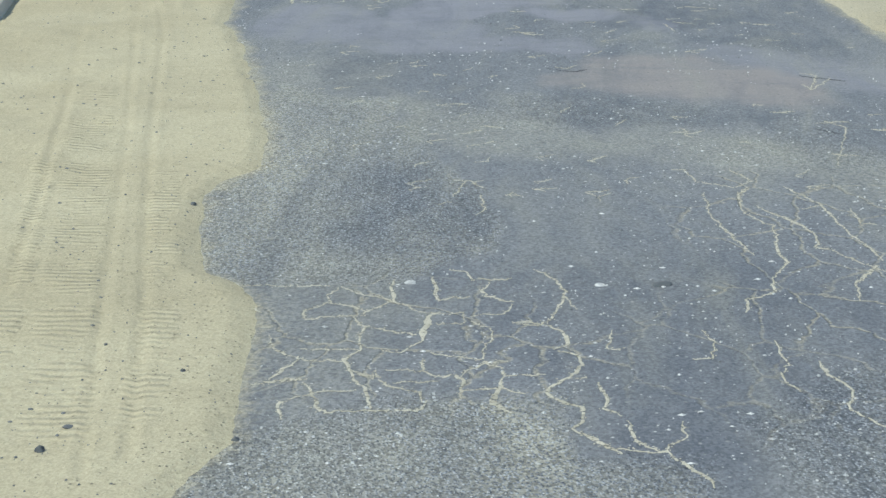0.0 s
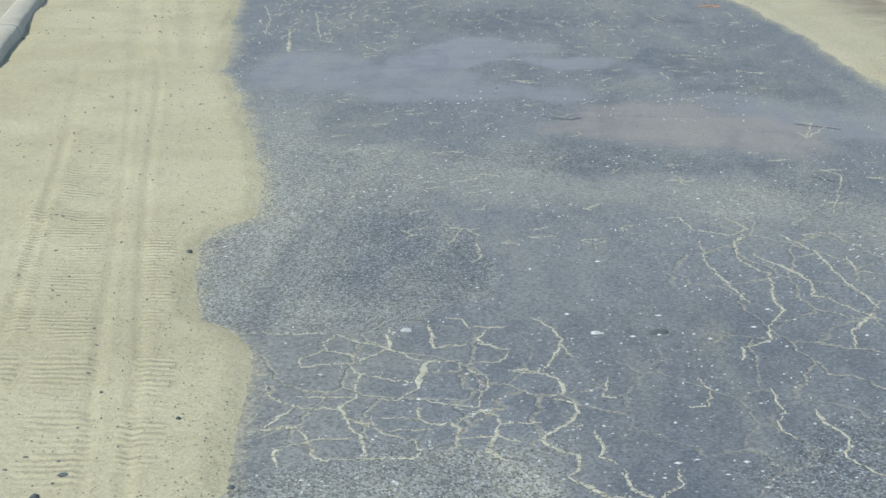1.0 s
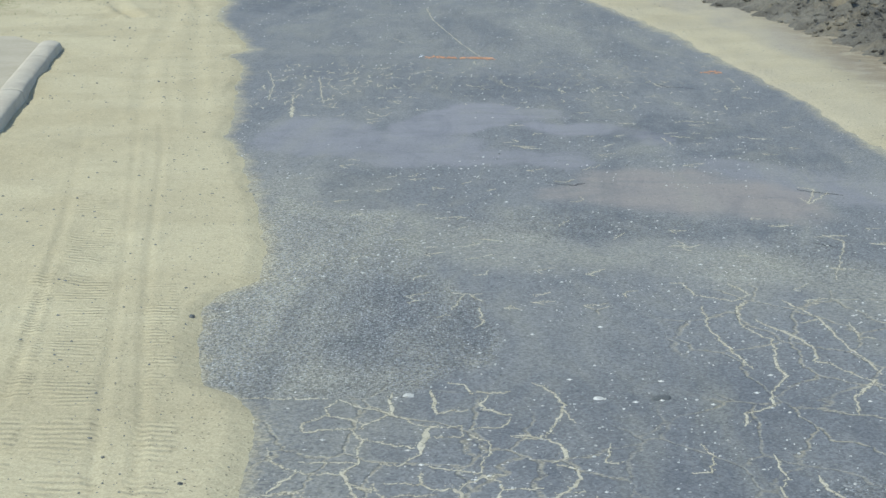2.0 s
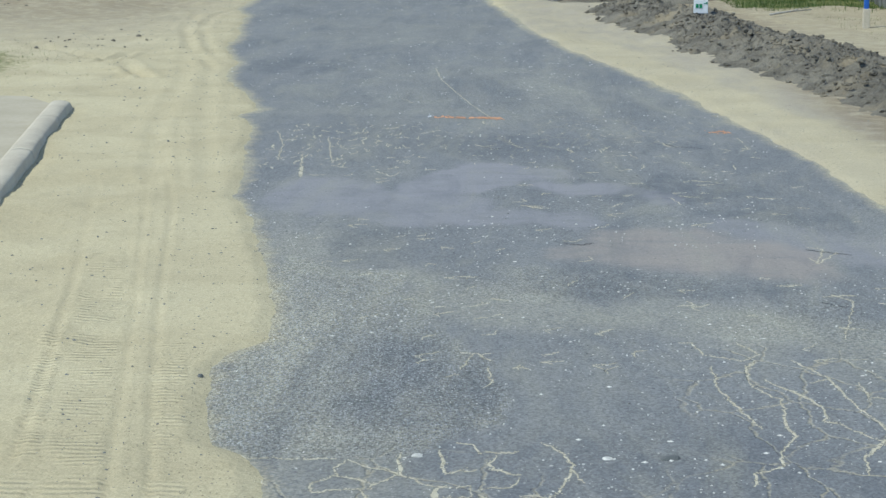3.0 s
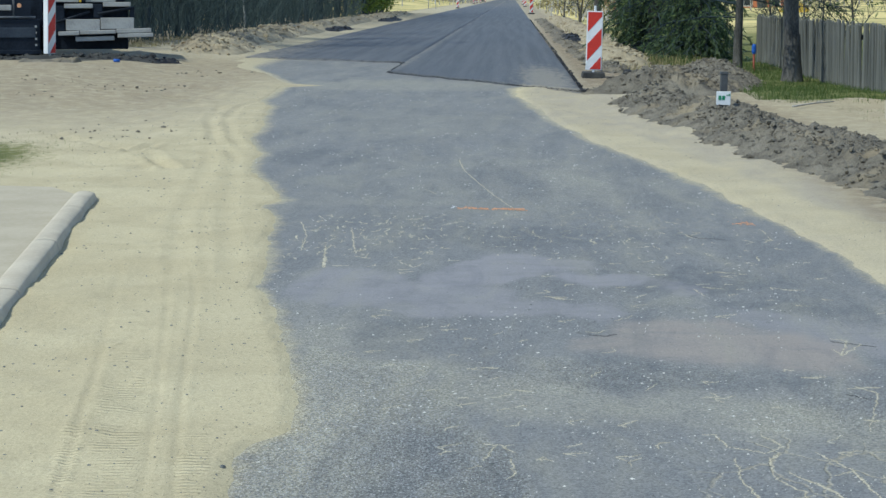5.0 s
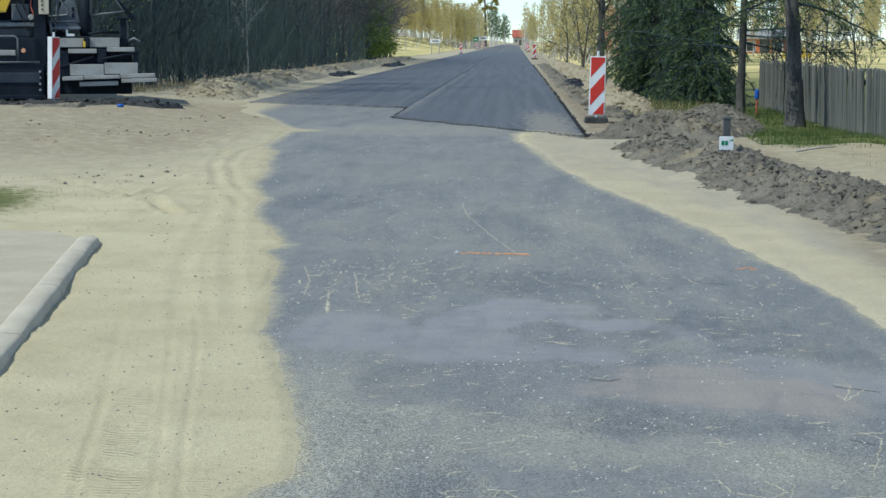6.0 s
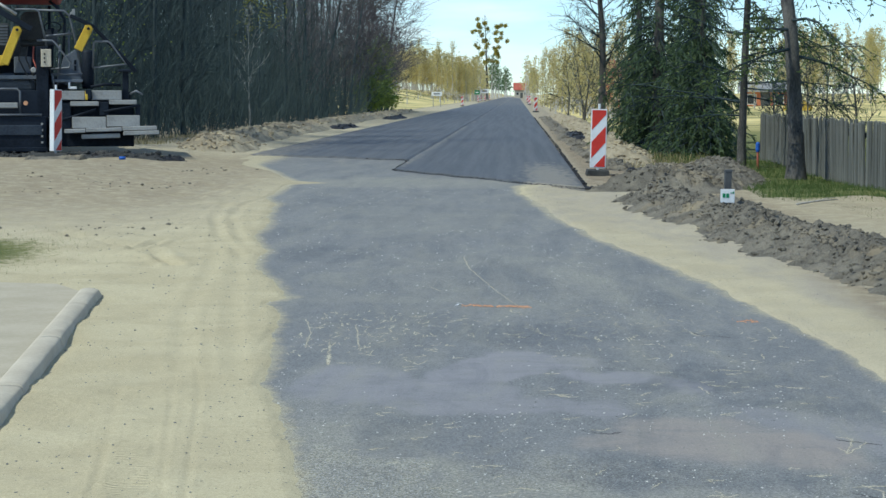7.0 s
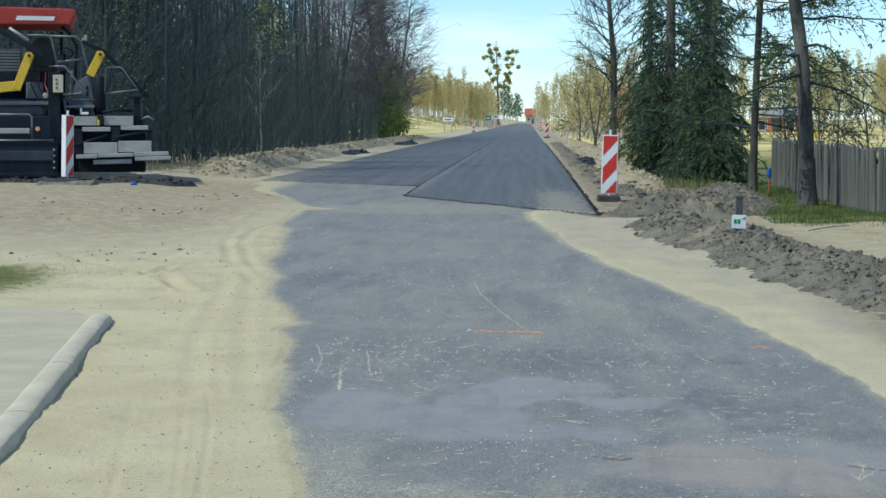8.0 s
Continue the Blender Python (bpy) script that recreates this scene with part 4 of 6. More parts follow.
# ---- loose stones, paint marks ----
def stone(name, x, y, size, seed, mat, label, flat=0.6, z=None):
    rng = random.Random(seed)
    bm = bmesh.new()
    bmesh.ops.create_icosphere(bm, subdivisions=2, radius=0.5)
    for v in bm.verts:
        k = 1 + 0.5 * (noise.noise(v.co * 2.2 + Vector((seed, 0, 0)))) + rng.uniform(-0.05, 0.05)
        v.co = Vector((v.co.x * size[0] * k, v.co.y * size[1] * k, v.co.z * size[2] * k * flat + size[2] * 0.18))
    me = bpy.data.meshes.new(name)
    bm.to_mesh(me)
    bm.free()
    ob = part(name, me, mat, None)
    base = max(zat(x, y), float(old_height(np.array([[x]]), np.array([[y]]))[0, 0])) if z is None else z
    ob.matrix_basis = pose(x, y, base - 0.002, 0, 0, rng.uniform(0, 360))
    return tagged(ob, label, "stone")


stone("stone", -0.86, 4.07, (0.020, 0.02, 0.022), 1, M_STONE, "small dark grey stone lying on pale sand", 1)
stone("stone", -0.83, 4.22, (0.036, 0.024, 0.009), 2, M_STONE, "flat dark flake of stone lying on pale sand", 1)
stone("stone", -0.49, 4.17, (0.015, 0.015, 0.016), 3, M_STONE, "small black stone at the edge of the asphalt", 1)
stone("stone", 0.46, 5.42, (0.06, 0.05, 0.012), 4, M_STONE, "flat dark flake lying on grey asphalt", 1)
stone("stone", -0.18, 5.44, (0.028, 0.03, 0.012), 5, M_PALESTONE, "white stone chip lying on grey asphalt", 1)
stone("stone", 0.30, 5.41, (0.024, 0.026, 0.010), 6, M_PALESTONE, "white stone chip lying on grey asphalt", 1)
stone("stone", -0.65, 4.60, (0.014, 0.014, 0.012), 7, M_STONE, "tiny dark stone lying on pale sand", 1)
stone("stone", -0.85, 6.34, (0.018, 0.02, 0.016), 8, M_STONE, "tiny dark stone lying on pale sand", 1)

chips = [Build(), Build(), Build()]
rng = random.Random(11)
spots = np.array([(rng.uniform(-1.6 - 0.12 * y, 1.2 + 0.09 * y), y) for y in (3.6 * math.exp(rng.random() ** 1.1 * math.log(9.5)) for i in range(22000))])
CX, CY = spots[:, :1], spots[:, 1:]
rows_ = np.concatenate([CX, CY, in_sand(CX, CY), ground_height(CX, CY), old_height(CX, CY), fbm(CX * 3.0, CY * 1.5, 3, 17) - 0.2 * film(CX, CY)], 1).tolist()
for x, y, d, zg, zo, patchy in rows_:
    if d > 0.0:
        if rng.random() > (0.6 if d < 0.45 else 0.16):
            continue
        b, z = chips[0], zg
        r = rng.choice((0.0006, 0.0007, 0.0009, 0.0012, 0.0021)) * (1 + 0.08 * y)
    else:
        if patchy < 0.46 + 0.12 * rng.random():
            continue
        b, z = (chips[1] if rng.random() < 0.62 else chips[2]), zo
        r = rng.choice((0.001, 0.0012, 0.0015, 0.002, 0.0030)) * (1 + 0.055 * y)
    n = len(b.v)
    a0 = rng.uniform(0, 6)
    sx, sy, sz = r * rng.uniform(0.8, 1.6), r * rng.uniform(0.8, 1.9), r * rng.uniform(0.5, 0.9)
    for q in range(4):
        b.v.append((x + sx * math.cos(a0 + q * 1.57), y + sy * math.sin(a0 + q * 1.57), z - 0.001))
    for q in range(4):
        b.v.append((x + 0.55 * sx * math.cos(a0 + 0.4 + q * 1.57), y + 0.55 * sy * math.sin(a0 + 0.4 + q * 1.57), z + sz))
    b.f += [(n + q, n + (q + 1) % 4, n + 4 + (q + 1) % 4, n + 4 + q) for q in range(4)] + [(n + 4, n + 5, n + 6, n + 7)]
spots = np.array([(rng.uniform(-1.0, 1.5), 3.6 + 6.5 * rng.random() ** 1.4) for i in range(11000)])
CX, CY = spots[:, :1], spots[:, 1:]
rows_ = np.concatenate([CX, CY, in_sand(CX, CY), old_height(CX, CY), fbm(CX * 2.4, CY * 1.2, 3, 27) - 0.3 * film(CX, CY)], 1).tolist()
for x, y, d, z, patchy in rows_:
    if d > -0.05 or patchy < 0.40 + 0.2 * rng.random():
        continue
    b = chips[1] if rng.random() < 0.7 else chips[2]
    r = rng.choice((0.0008, 0.001, 0.0013, 0.0017, 0.0026))
    sx, sy, sz, n = r * rng.uniform(1.0, 2.4), r * rng.uniform(0.9, 1.8), r * 0.5, len(b.v)
    b.v += [(x - sx, y, z - 0.0005), (x + 0.2 * sx, y - sy, z - 0.0005), (x + sx, y + 0.3 * sy, z - 0.0005), (x - 0.1 * sx, y + sy, z - 0.0005), (x, y, z + sz)]
    b.f += [(n, n + 1, n + 4), (n + 1, n + 2, n + 4), (n + 2, n + 3, n + 4), (n + 3, n, n + 4)]
for i in range(800):
    y = 4.0 + 20 * rng.random() ** 1.7
    x = rng.uniform(-0.9 - 0.03 * y, 1.1 + 0.03 * y)
    if float(in_sand(np.array([[x]]), np.array([[y]]))[0, 0]) > -0.05 or film(np.array([[x]]), np.array([[y]]))[0, 0] > 0.3:
        continue
    b, z = chips[1], float(old_height(np.array([[x]]), np.array([[y]]))[0, 0])
    r = rng.choice((0.002, 0.0025, 0.003, 0.004, 0.0055)) * max(1, y / 15)
    sx, sy, sz, n = r * rng.uniform(1.0, 2.2), r * rng.uniform(1.0, 2.0), r * 0.6, len(b.v)
    b.v += [(x - sx, y, z - 0.0005), (x + 0.2 * sx, y - sy, z - 0.0005), (x + sx, y + 0.3 * sy, z - 0.0005), (x - 0.1 * sx, y + sy, z - 0.0005), (x, y, z + sz)]
    b.f += [(n, n + 1, n + 4), (n + 1, n + 2, n + 4), (n + 2, n + 3, n + 4), (n + 3, n, n + 4)]
for i in range(1800):
    y = 4.0 + 22 * rng.random() ** 1.5
    x = rng.uniform(-1.2 - 0.14 * y, -0.5 - 0.06 * y)
    d = float(in_sand(np.array([[x]]), np.array([[y]]))[0, 0])
    if d < 0.02:
        continue
    lump_at(chips[0], rng, (x, y, zat(x, y)), rng.choice((0.0012, 0.0015, 0.0018, 0.0022, 0.004)) * (1 + 0.06 * y))
tagged(part("grit_on_sand", chips[0], M_STONE, None), "dark grit scattered on pale sand", "grit", kind="stuff")
tagged(part("pale_chips", chips[1], M_PALESTONE, None), "pale stone chips scattered on grey asphalt", "chips", kind="stuff")
tagged(part("dark_chips", chips[2], M_STONE, None), "dark stone chips scattered on grey asphalt", "chips", kind="stuff")


def paint_mark(x0, x1, y, depth, mat, label, seed):
    """A worn sprayed mark: many small overlapping flecks of paint."""
    r = random.Random(seed)
    b = Build()
    for i in range(int((x1 - x0) * 900)):
        x = r.uniform(x0, x1)
        yy = y + r.gauss(0, depth * 0.4) - 0.22 * (x - x0)
        if fbm(np.array([x * 18.0]), np.array([yy * 4.0]), 3, seed)[0] < 0.40:
            continue
        w, h = r.uniform(0.002, 0.007), r.uniform(0.005, 0.02)
        z = float(old_height(np.array([[x]]), np.array([[yy]]))[0, 0]) + 0.0015 + r.uniform(0, 0.001)
        b.quad((x - w, yy - h, z), (x + w, yy - h * 0.6, z), (x + w * 0.8, yy + h, z), (x - w * 0.9, yy + h * 0.8, z))
    return tagged(part("paint_mark", b, mat, None), label, "paint mark", kind="stuff")


paint_mark(-0.36, 0.10, 14.44, 0.10, M_ORANGE, "worn orange sprayed line across the old asphalt", 3)
paint_mark(-0.40, -0.36, 14.50, 0.08, M_WHITE, "small white sprayed dab beside the orange line", 4)
paint_mark(1.27, 1.47, 13.48, 0.10, M_ORANGE, "faint orange sprayed mark on the old asphalt", 5)

# ---- concrete slab and its kerb ----
slab = thing("concrete_slab", pose(0, 0, 0), "pale concrete driveway slab edged by a worn kerb in sand", "slab")
part("slab", Build().prism([(-2.18, 8.2), (-2.36, 9.9), (-2.60, 11.9), (-2.84, 13.9), (-2.98, 14.9), (-3.25, 15.45), (-6.5, 16.3), (-6.5, 8.2)], "z", -0.05, 0.044), M_CONC, slab, bevel=0.01)


def kerb_piece(x0, y0, x1, y1, h, rounded):
    b = Build()
    n = 36
    ang = math.atan2(y1 - y0, x1 - x0)
    ux, uy = math.cos(ang), math.sin(ang)
    px, py = uy, -ux
    prof = [(-0.072, -0.08), (-0.070, h - 0.02)] + [(0.07 * math.sin(a), h - 0.022 + 0.024 * math.cos(a)) for a in np.linspace(-1.2, 1.3, 9)] + [(0.078, 0.010), (0.10, -0.08)]
    length = math.hypot(x1 - x0, y1 - y0)
    for i in range(n + 1):
        t = i / n
        e = 1.0
        if rounded and t > 0.85:
            e = math.sqrt(max(0.0, 1 - ((t - 0.85) / 0.15) ** 2)) * 0.9 + 0.1
        for q, z in prof:
            w = y0 + uy * length * t
            j = 0.010 * noise.noise(Vector((w * 2.2, q * 7, z * 9))) + 0.004 * noise.noise(Vector((w * 11, q * 30, z * 30)))
            b.v.append((x0 + ux * length * t + px * (q * e + j), y0 + uy * length * t + py * (q * e + j), -0.08 + (z + 0.08) * (0.35 + 0.65 * e) + j))
    k = len(prof)
    for i in range(n):
        b.f += [(i * k + q, i * k + q + 1, (i + 1) * k + q + 1, (i + 1) * k + q) for q in range(k - 1)]
    b.f += [tuple(range(k - 1, -1, -1)), tuple(n * k + q for q in range(k))]
    return b


ends = [(-2.14, 8.2), (-2.32, 9.9), (-2.56, 11.9), (-2.80, 13.9), (-2.94, 15.1)]
for i, ((xa, ya), (xb, yb)) in enumerate(zip(ends, ends[1:])):
    part("kerbstone", kerb_piece(xa, ya + 0.0008, xb, yb - 0.0008, 0.062, i == 3), M_KERB, slab, smooth=True)


# ---- heaps of turned earth ----
def ridge(name, path, half, height, seed, mat, label, nseg=240, ncross=44, lump=0.12, clods=0, clod_size=0.05):
    """A heap of clods along a path."""
    px, py = np.array([p[0] for p in path]), np.array([p[1] for p in path])
    t = np.linspace(0, 1, nseg)
    u = np.linspace(0, 1, len(path))
    cx, cy = np.interp(t, u, px), np.interp(t, u, py)
    c = np.linspace(-1, 1, ncross)
    dx, dy = np.gradient(cx), np.gradient(cy)
    q = np.hypot(dx, dy)
    hw = half * (0.8 + 0.5 * fbm(t * 9, t * 0, 3, seed))
    X = cx[:, None] + (-dy / q)[:, None] * c[None] * hw[:, None]
    Y = cy[:, None] + (dx / q)[:, None] * c[None] * hw[:, None]
    prof = np.clip(1 - np.abs(c) ** 1.7, 0, 1)[None]
    tip = smooth(np.minimum(t, 1 - t), 0, 0.06)[:, None]
    big = 0.55 + 0.9 * fbm(X * 0.9, Y * 0.6, 3, seed + 2)
    Z = height * prof * big * tip
    env = np.sqrt(prof) * tip
    Z = Z + (np.abs(fbm(X * 4, Y * 3, 4, seed + 4) - 0.5) * -2.0 + 0.32) * lump * env + (fbm(X * 11, Y * 7, 4, seed + 6) - 0.5) * lump * 1.5 * env
    Z = Z + terrain(X, Y) - 0.04
    b = Build()
    b.v = [tuple(p) for p in np.stack([X, Y, Z], -1).reshape(-1, 3).tolist()]
    b.f = [(i * ncross + j, i * ncross + j + 1, (i + 1) * ncross + j + 1, (i + 1) * ncross + j) for i in range(nseg - 1) for j in range(ncross - 1)]
    ob = tagged(part(name, b, mat, None, smooth=True), label, "earth heap")
    if clods:
        r, cb = random.Random(seed), Build()
        for i in range(clods):
            a, c_ = r.randint(2, nseg - 3), int(ncross * min(0.97, max(0.03, r.gauss(0.5, 0.22))))
            size = clod_size * r.choice((0.4, 0.5, 0.6, 0.8, 1.0, 1.5)) * r.uniform(0.7, 1.2)
            lump_at(cb, r, (X[a, c_] + r.gauss(0, 0.03), Y[a, c_] + r.gauss(0, 0.04), Z[a, c_] + size * 0.15), size)
        part("loose_soil", cb, mat, ob)["kind"] = "stuff"
    return ob


ridge("soil_bank", [(1.75, 29.6), (2.15, 26.0), (2.58, 21.5), (2.98, 17.5), (3.35, 13.5), (3.7, 9)], 0.78, 0.17, 3, M_SOIL, "long bank of dark turned soil clods beside the road", 640, 72, 0.12, 9000, 0.018)
ridge("soil_mound", [(1.9, 31.0), (2.5, 33.5), (3.2, 37.0), (3.6, 40.5)], 0.95, 0.33, 9, M_SOIL, "mound of dug brown soil at the road edge", 240, 72, 0.14, 3000, 0.024)
ridge("spoil_bank", [(-7.0, 50), (-7.6, 58), (-7.9, 75), (-8.2, 110), (-8.2, 175)], 0.9, 0.27, 15, M_SOILPALE, "low bank of pale lumpy spoil along the wood", 420, 30, 0.13, 1300, 0.055)
ridge("spoil_bank", [(2.2, 42), (2.6, 60), (2.8, 90), (2.9, 150)], 0.8, 0.26, 21, M_SOILPALE, "low lumpy spoil along the edge of the fresh asphalt", 260, 26, 0.16, 600, 0.06)
crumbs, rng = Build(), random.Random(23)
for i in range(200):
    t, way = rng.random(), rng.choice(((-9.2, 33.5, -6.4, 34.6), (-8.6, 29.5, -5.6, 31.0), (-6.6, 32.6, -4.6, 33.2), (-7.6, 38.5, -4.4, 39.6), (-5.2, 22.5, -3.6, 21.6)))
    x, y = way[0] + (way[2] - way[0]) * t + rng.gauss(0, 0.3), way[1] + (way[3] - way[1]) * t + rng.gauss(0, 0.9)
    lump_at(crumbs, rng, (x, y, zat(x, y) + 0.004), rng.choice((0.008, 0.011, 0.015, 0.025)))
tagged(part("earth_crumbs", crumbs, M_SOIL, None), "dark earth crumbs trodden into the sand", "crumbs", kind="stuff")
rng = random.Random(21)
for i in range(46):
    t = rng.random()
    y = 29 - 16 * t
    x = 1.62 + 1.45 * t + rng.gauss(0, 0.16)
    s_ = rng.choice((0.03, 0.04, 0.05, 0.07, 0.10))
    ob = stone("soil_clod", x, y, (s_ * 1.3, s_, s_), 100 + i, M_SOIL, "dark crumbling clod fallen from the soil bank", 1)
    tagged(ob, category="clod", group="clods along the soil bank")
ridge("verge_soil", [(1.9, 39.5), (1.75, 47), (1.6, 70), (1.6, 140)], 0.42, 0.10, 41, M_SOIL, "strip of dug dark soil beside the fresh asphalt", 300, 18, 0.10, 700, 0.05)
for i, (x, y, ln, w, h) in enumerate(((1.75, 64, 10, 0.36, 0.20), (2.0, 35.6, 3.4, 0.22, 0.10), (1.35, 31.8, 1.4, 0.14, 0.05), (-6.9, 51, 3, 0.4, 0.08), (-7.0, 84, 8, 0.45, 0.14), (-6.9, 118, 12, 0.5, 0.16))):
    ridge("asphalt_rubble", [(x, y), (x + 0.12, y + ln * 0.5), (x + 0.05, y + ln)], w, h, 50 + i, M_TAR, "heap of broken black asphalt on the verge", 40, 16, 0.10, 60, 0.05)


# ---- striped road-work boards ----
def clip_band(w, h, lo, hi, slope):
    """The part of a w by h board between two slanting lines."""
    poly = [(0, 0), (w, 0), (w, h), (0, h)]
    for sign, lim in ((1, lo), (-1, hi)):
        out = []
        for (ua, va), (ub, vb) in zip(poly, poly[1:] + poly[:1]):
            fa, fb = sign * (va + slope * ua - lim), sign * (vb + slope * ub - lim)
            if fa >= 0:
                out.append((ua, va))
            if (fa >= 0) != (fb >= 0):
                k = fa / (fa - fb)
                out.append((ua + (ub - ua) * k, va + (vb - va) * k))
        poly = out
    return poly


def marker_board(m, label, w=0.27, h=1.0, deep=0.045, mirror=False, slab_base=True):
    ob = thing("marker_board", m, label, "marker board", "striped marker boards along the road works")
    z0 = 0.13
    part("panel", Build().box((0, 0, z0 + h / 2), (w, deep, h)), M_WHITE, ob, "white edged hollow panel", bevel=0.008)
    e = 0.018
    for lo, hi in ((0.0, 0.34), (0.54, 0.82), (1.02, 1.32)):
        poly = clip_band(w - 2 * e, h - 2 * e, lo * h, hi * h, 1.15)
        if len(poly) > 2:
            sx = -1 if mirror else 1
            pts = [(sx * (-w / 2 + e + u), z0 + h - e - v) for u, v in poly]
            part("stripe", Build().prism(pts, "y", -deep / 2 - 0.004, -deep / 2 + 0.002), M_RED, ob, "red reflective stripe")
    part("post", Build().tube([(0, 0, 0.05), (0, 0, z0 + h + 0.09)], 0.022, 8), M_WHITE, ob)
    if slab_base:
        part("foot", Build().prism([(-0.20, 0.0), (0.20, 0.0), (0.18, 0.10), (-0.18, 0.10)], "y", -0.38, 0.38), M_RUBBER, ob, "black recycled rubber foot", bevel=0.01)
    return ob


board = marker_board(pose(1.37, 37.6, 0.0, 0, 1.5, 0), "red and white striped board on a black rubber foot beside asphalt")
marker_board(pose(-8.76, 41.6, zat(-8.8, 41.6), 0, 1.8, 68), "slightly leaning red and white striped board before the paver", h=1.17, deep=0.10)
for i, (x, y, a) in enumerate(((1.42, 168, 8), (1.6, 285, -5), (-6.2, 250, 0), (-6.7, 380, 5), (-6.8, 420, 0), (-6.6, 455, 0), (1.7, 360, 0), (-6.5, 520, 0))):
    tagged(copy_thing(board, pose(x, y, zat(x, y) + 0.02, 0, 0, a)), "far red and white striped board beside the fresh road")

# ---- number plate post, blue posts ----
tag_post = thing("plot_marker", pose(2.28, 24.0, -0.05, 0, 1, 2), "small white plate on a dark square post in soil", "marker post")
part("post", Build().box((0, 0, 0.29), (0.075, 0.075, 0.60)).box((0.0, 0, 0.60), (0.085, 0.085, 0.03)), M_PLASTIC, tag_post, bevel=0.006)
part("plate", Build().box((-0.005, -0.047, 0.33), (0.155, 0.008, 0.15)), M_WHITE, tag_post, "white plate with green marks", bevel=0.004)
part("green_bar", Build().box((-0.045, -0.053, 0.335), (0.03, 0.004, 0.045)).box((-0.005, -0.053, 0.335), (0.03, 0.004, 0.045)), M_GREEN, tag_post)
part("arrow", Build().box((0.045, -0.053, 0.365), (0.04, 0.004, 0.008)).box((0.058, -0.053, 0.368), (0.012, 0.0045, 0.022)), M_GREEN, tag_post)
blue_post = thing("blue_post", pose(4.14, 24.4, zat(4.14, 24.4)), "short blue plastic marker post with a grey foot", "marker post")
part("head", Build().box((0, 0, 0.35), (0.055, 0.045, 0.32)), M_BLUE, blue_post, "blue plastic head", bevel=0.012)
part("foot", Build().box((0.0, 0, 0.09), (0.075, 0.06, 0.24)), M_KERB, blue_post, "grey concrete foot", bevel=0.008)
pipe_post = thing("standpipe", pose(4.62, 42.5, zat(4.62, 42.5)), "thin rusty red standpipe with a blue cap", "standpipe")
part("pipe", Build().tube([(0, 0, 0), (0, 0, 0.42)], 0.02, 8), M_ROOF, pipe_post)
part("cap", Build().tube([(0, 0, 0.40), (0, 0, 0.44), (0, 0, 0.56), (0, 0, 0.59)], [0.03, 0.045, 0.042, 0.02], 10), M_BLUE, pipe_post, "blue cap")

# ---- plank fence ----
fence = thing("plank_fence", pose(0, 0, 0), "weathered upright plank fence in grass, darkened for larch shade", "fence")
rng = random.Random(31)
fx0, fy0, fx1, fy1 = 5.24, 25.0, 5.5, 50.0
flen = math.hypot(fx1 - fx0, fy1 - fy0)
fyaw = math.degrees(math.atan2(fy1 - fy0, fx1 - fx0))
npl = int(flen / 0.098)
plank_meshes = []
for i in range(6):
    b = Build()
    w, h = 0.104 + rng.uniform(-0.012, 0.012), 1.02 + rng.uniform(-0.03, 0.04)
    sk = rng.uniform(-0.02, 0.02)
    b.prism([(-w / 2, -0.12), (w / 2, -0.12), (w / 2 + sk, h - 0.03), (w * 0.1 + sk, h), (-w / 2 + sk, h - 0.015)], "y", -0.011, 0.011)
    me = b.mesh("plank")
    me.materials.append(M_FENCE)
    plank_meshes.append(me)
for i in range(npl):
    t = (i + 0.5) / npl
    ob = new("plank", rng.choice(plank_meshes))
    ob.parent = fence
    x, y = fx0 + (fx1 - fx0) * t, fy0 + (fy1 - fy0) * t
    ob.matrix_basis = pose(x + rng.uniform(-0.008, 0.008), y, -0.06 + rng.uniform(-0.02, 0.02), rng.gauss(0, 1.0), rng.gauss(0, 1.1), fyaw)
for z in (0.2, 0.75):
    part("rail", Build().box((0, 0, 0), (flen, 0.04, 0.07)), M_FENCE, fence).matrix_basis = pose((fx0 + fx1) / 2 + 0.04, (fy0 + fy1) / 2, z, 0, 0, fyaw)
for i in range(8):
    t = (i + 0.3) / 8
    part("fence_post", Build().tube([(0, 0, -0.2), (0, 0, 0.9)], 0.05, 7), M_FENCE, fence).matrix_basis = pose(fx0 + (fx1 - fx0) * t + 0.11, fy0 + (fy1 - fy0) * t, -0.05)


# ---- trees ----
def limb(b, rng, p, d, length, r0, r1, seg, sag, sides, wander=0.12):
    """A bending tapered limb; returns its points."""
    pts, rad = [Vector(p)], [r0]
    d = Vector(d).normalized()
    for i in range(seg):
        d = (d + Vector((rng.gauss(0, wander), rng.gauss(0, wander), rng.gauss(0, wander) - sag / seg))).normalized()
        pts.append(pts[-1] + d * length / seg)
        rad.append(r0 + (r1 - r0) * (i + 1) / seg)
    b.tube(pts, rad, sides, cap=False)
    return pts


def leaf(b, rng, p, w, h, hang=0.0):
    a = Vector((rng.gauss(0, 1), rng.gauss(0, 1), rng.gauss(0, 0.6) - hang)).normalized()
    c = a.cross(Vector((rng.gauss(0, 1), rng.gauss(0, 1), rng.gauss(0, 1)))).normalized()
    p = Vector(p)
    b.quad(p, p + a * h * 0.5 + c * w * 0.5, p + a * h, p + a * h * 0.5 - c * w * 0.5)


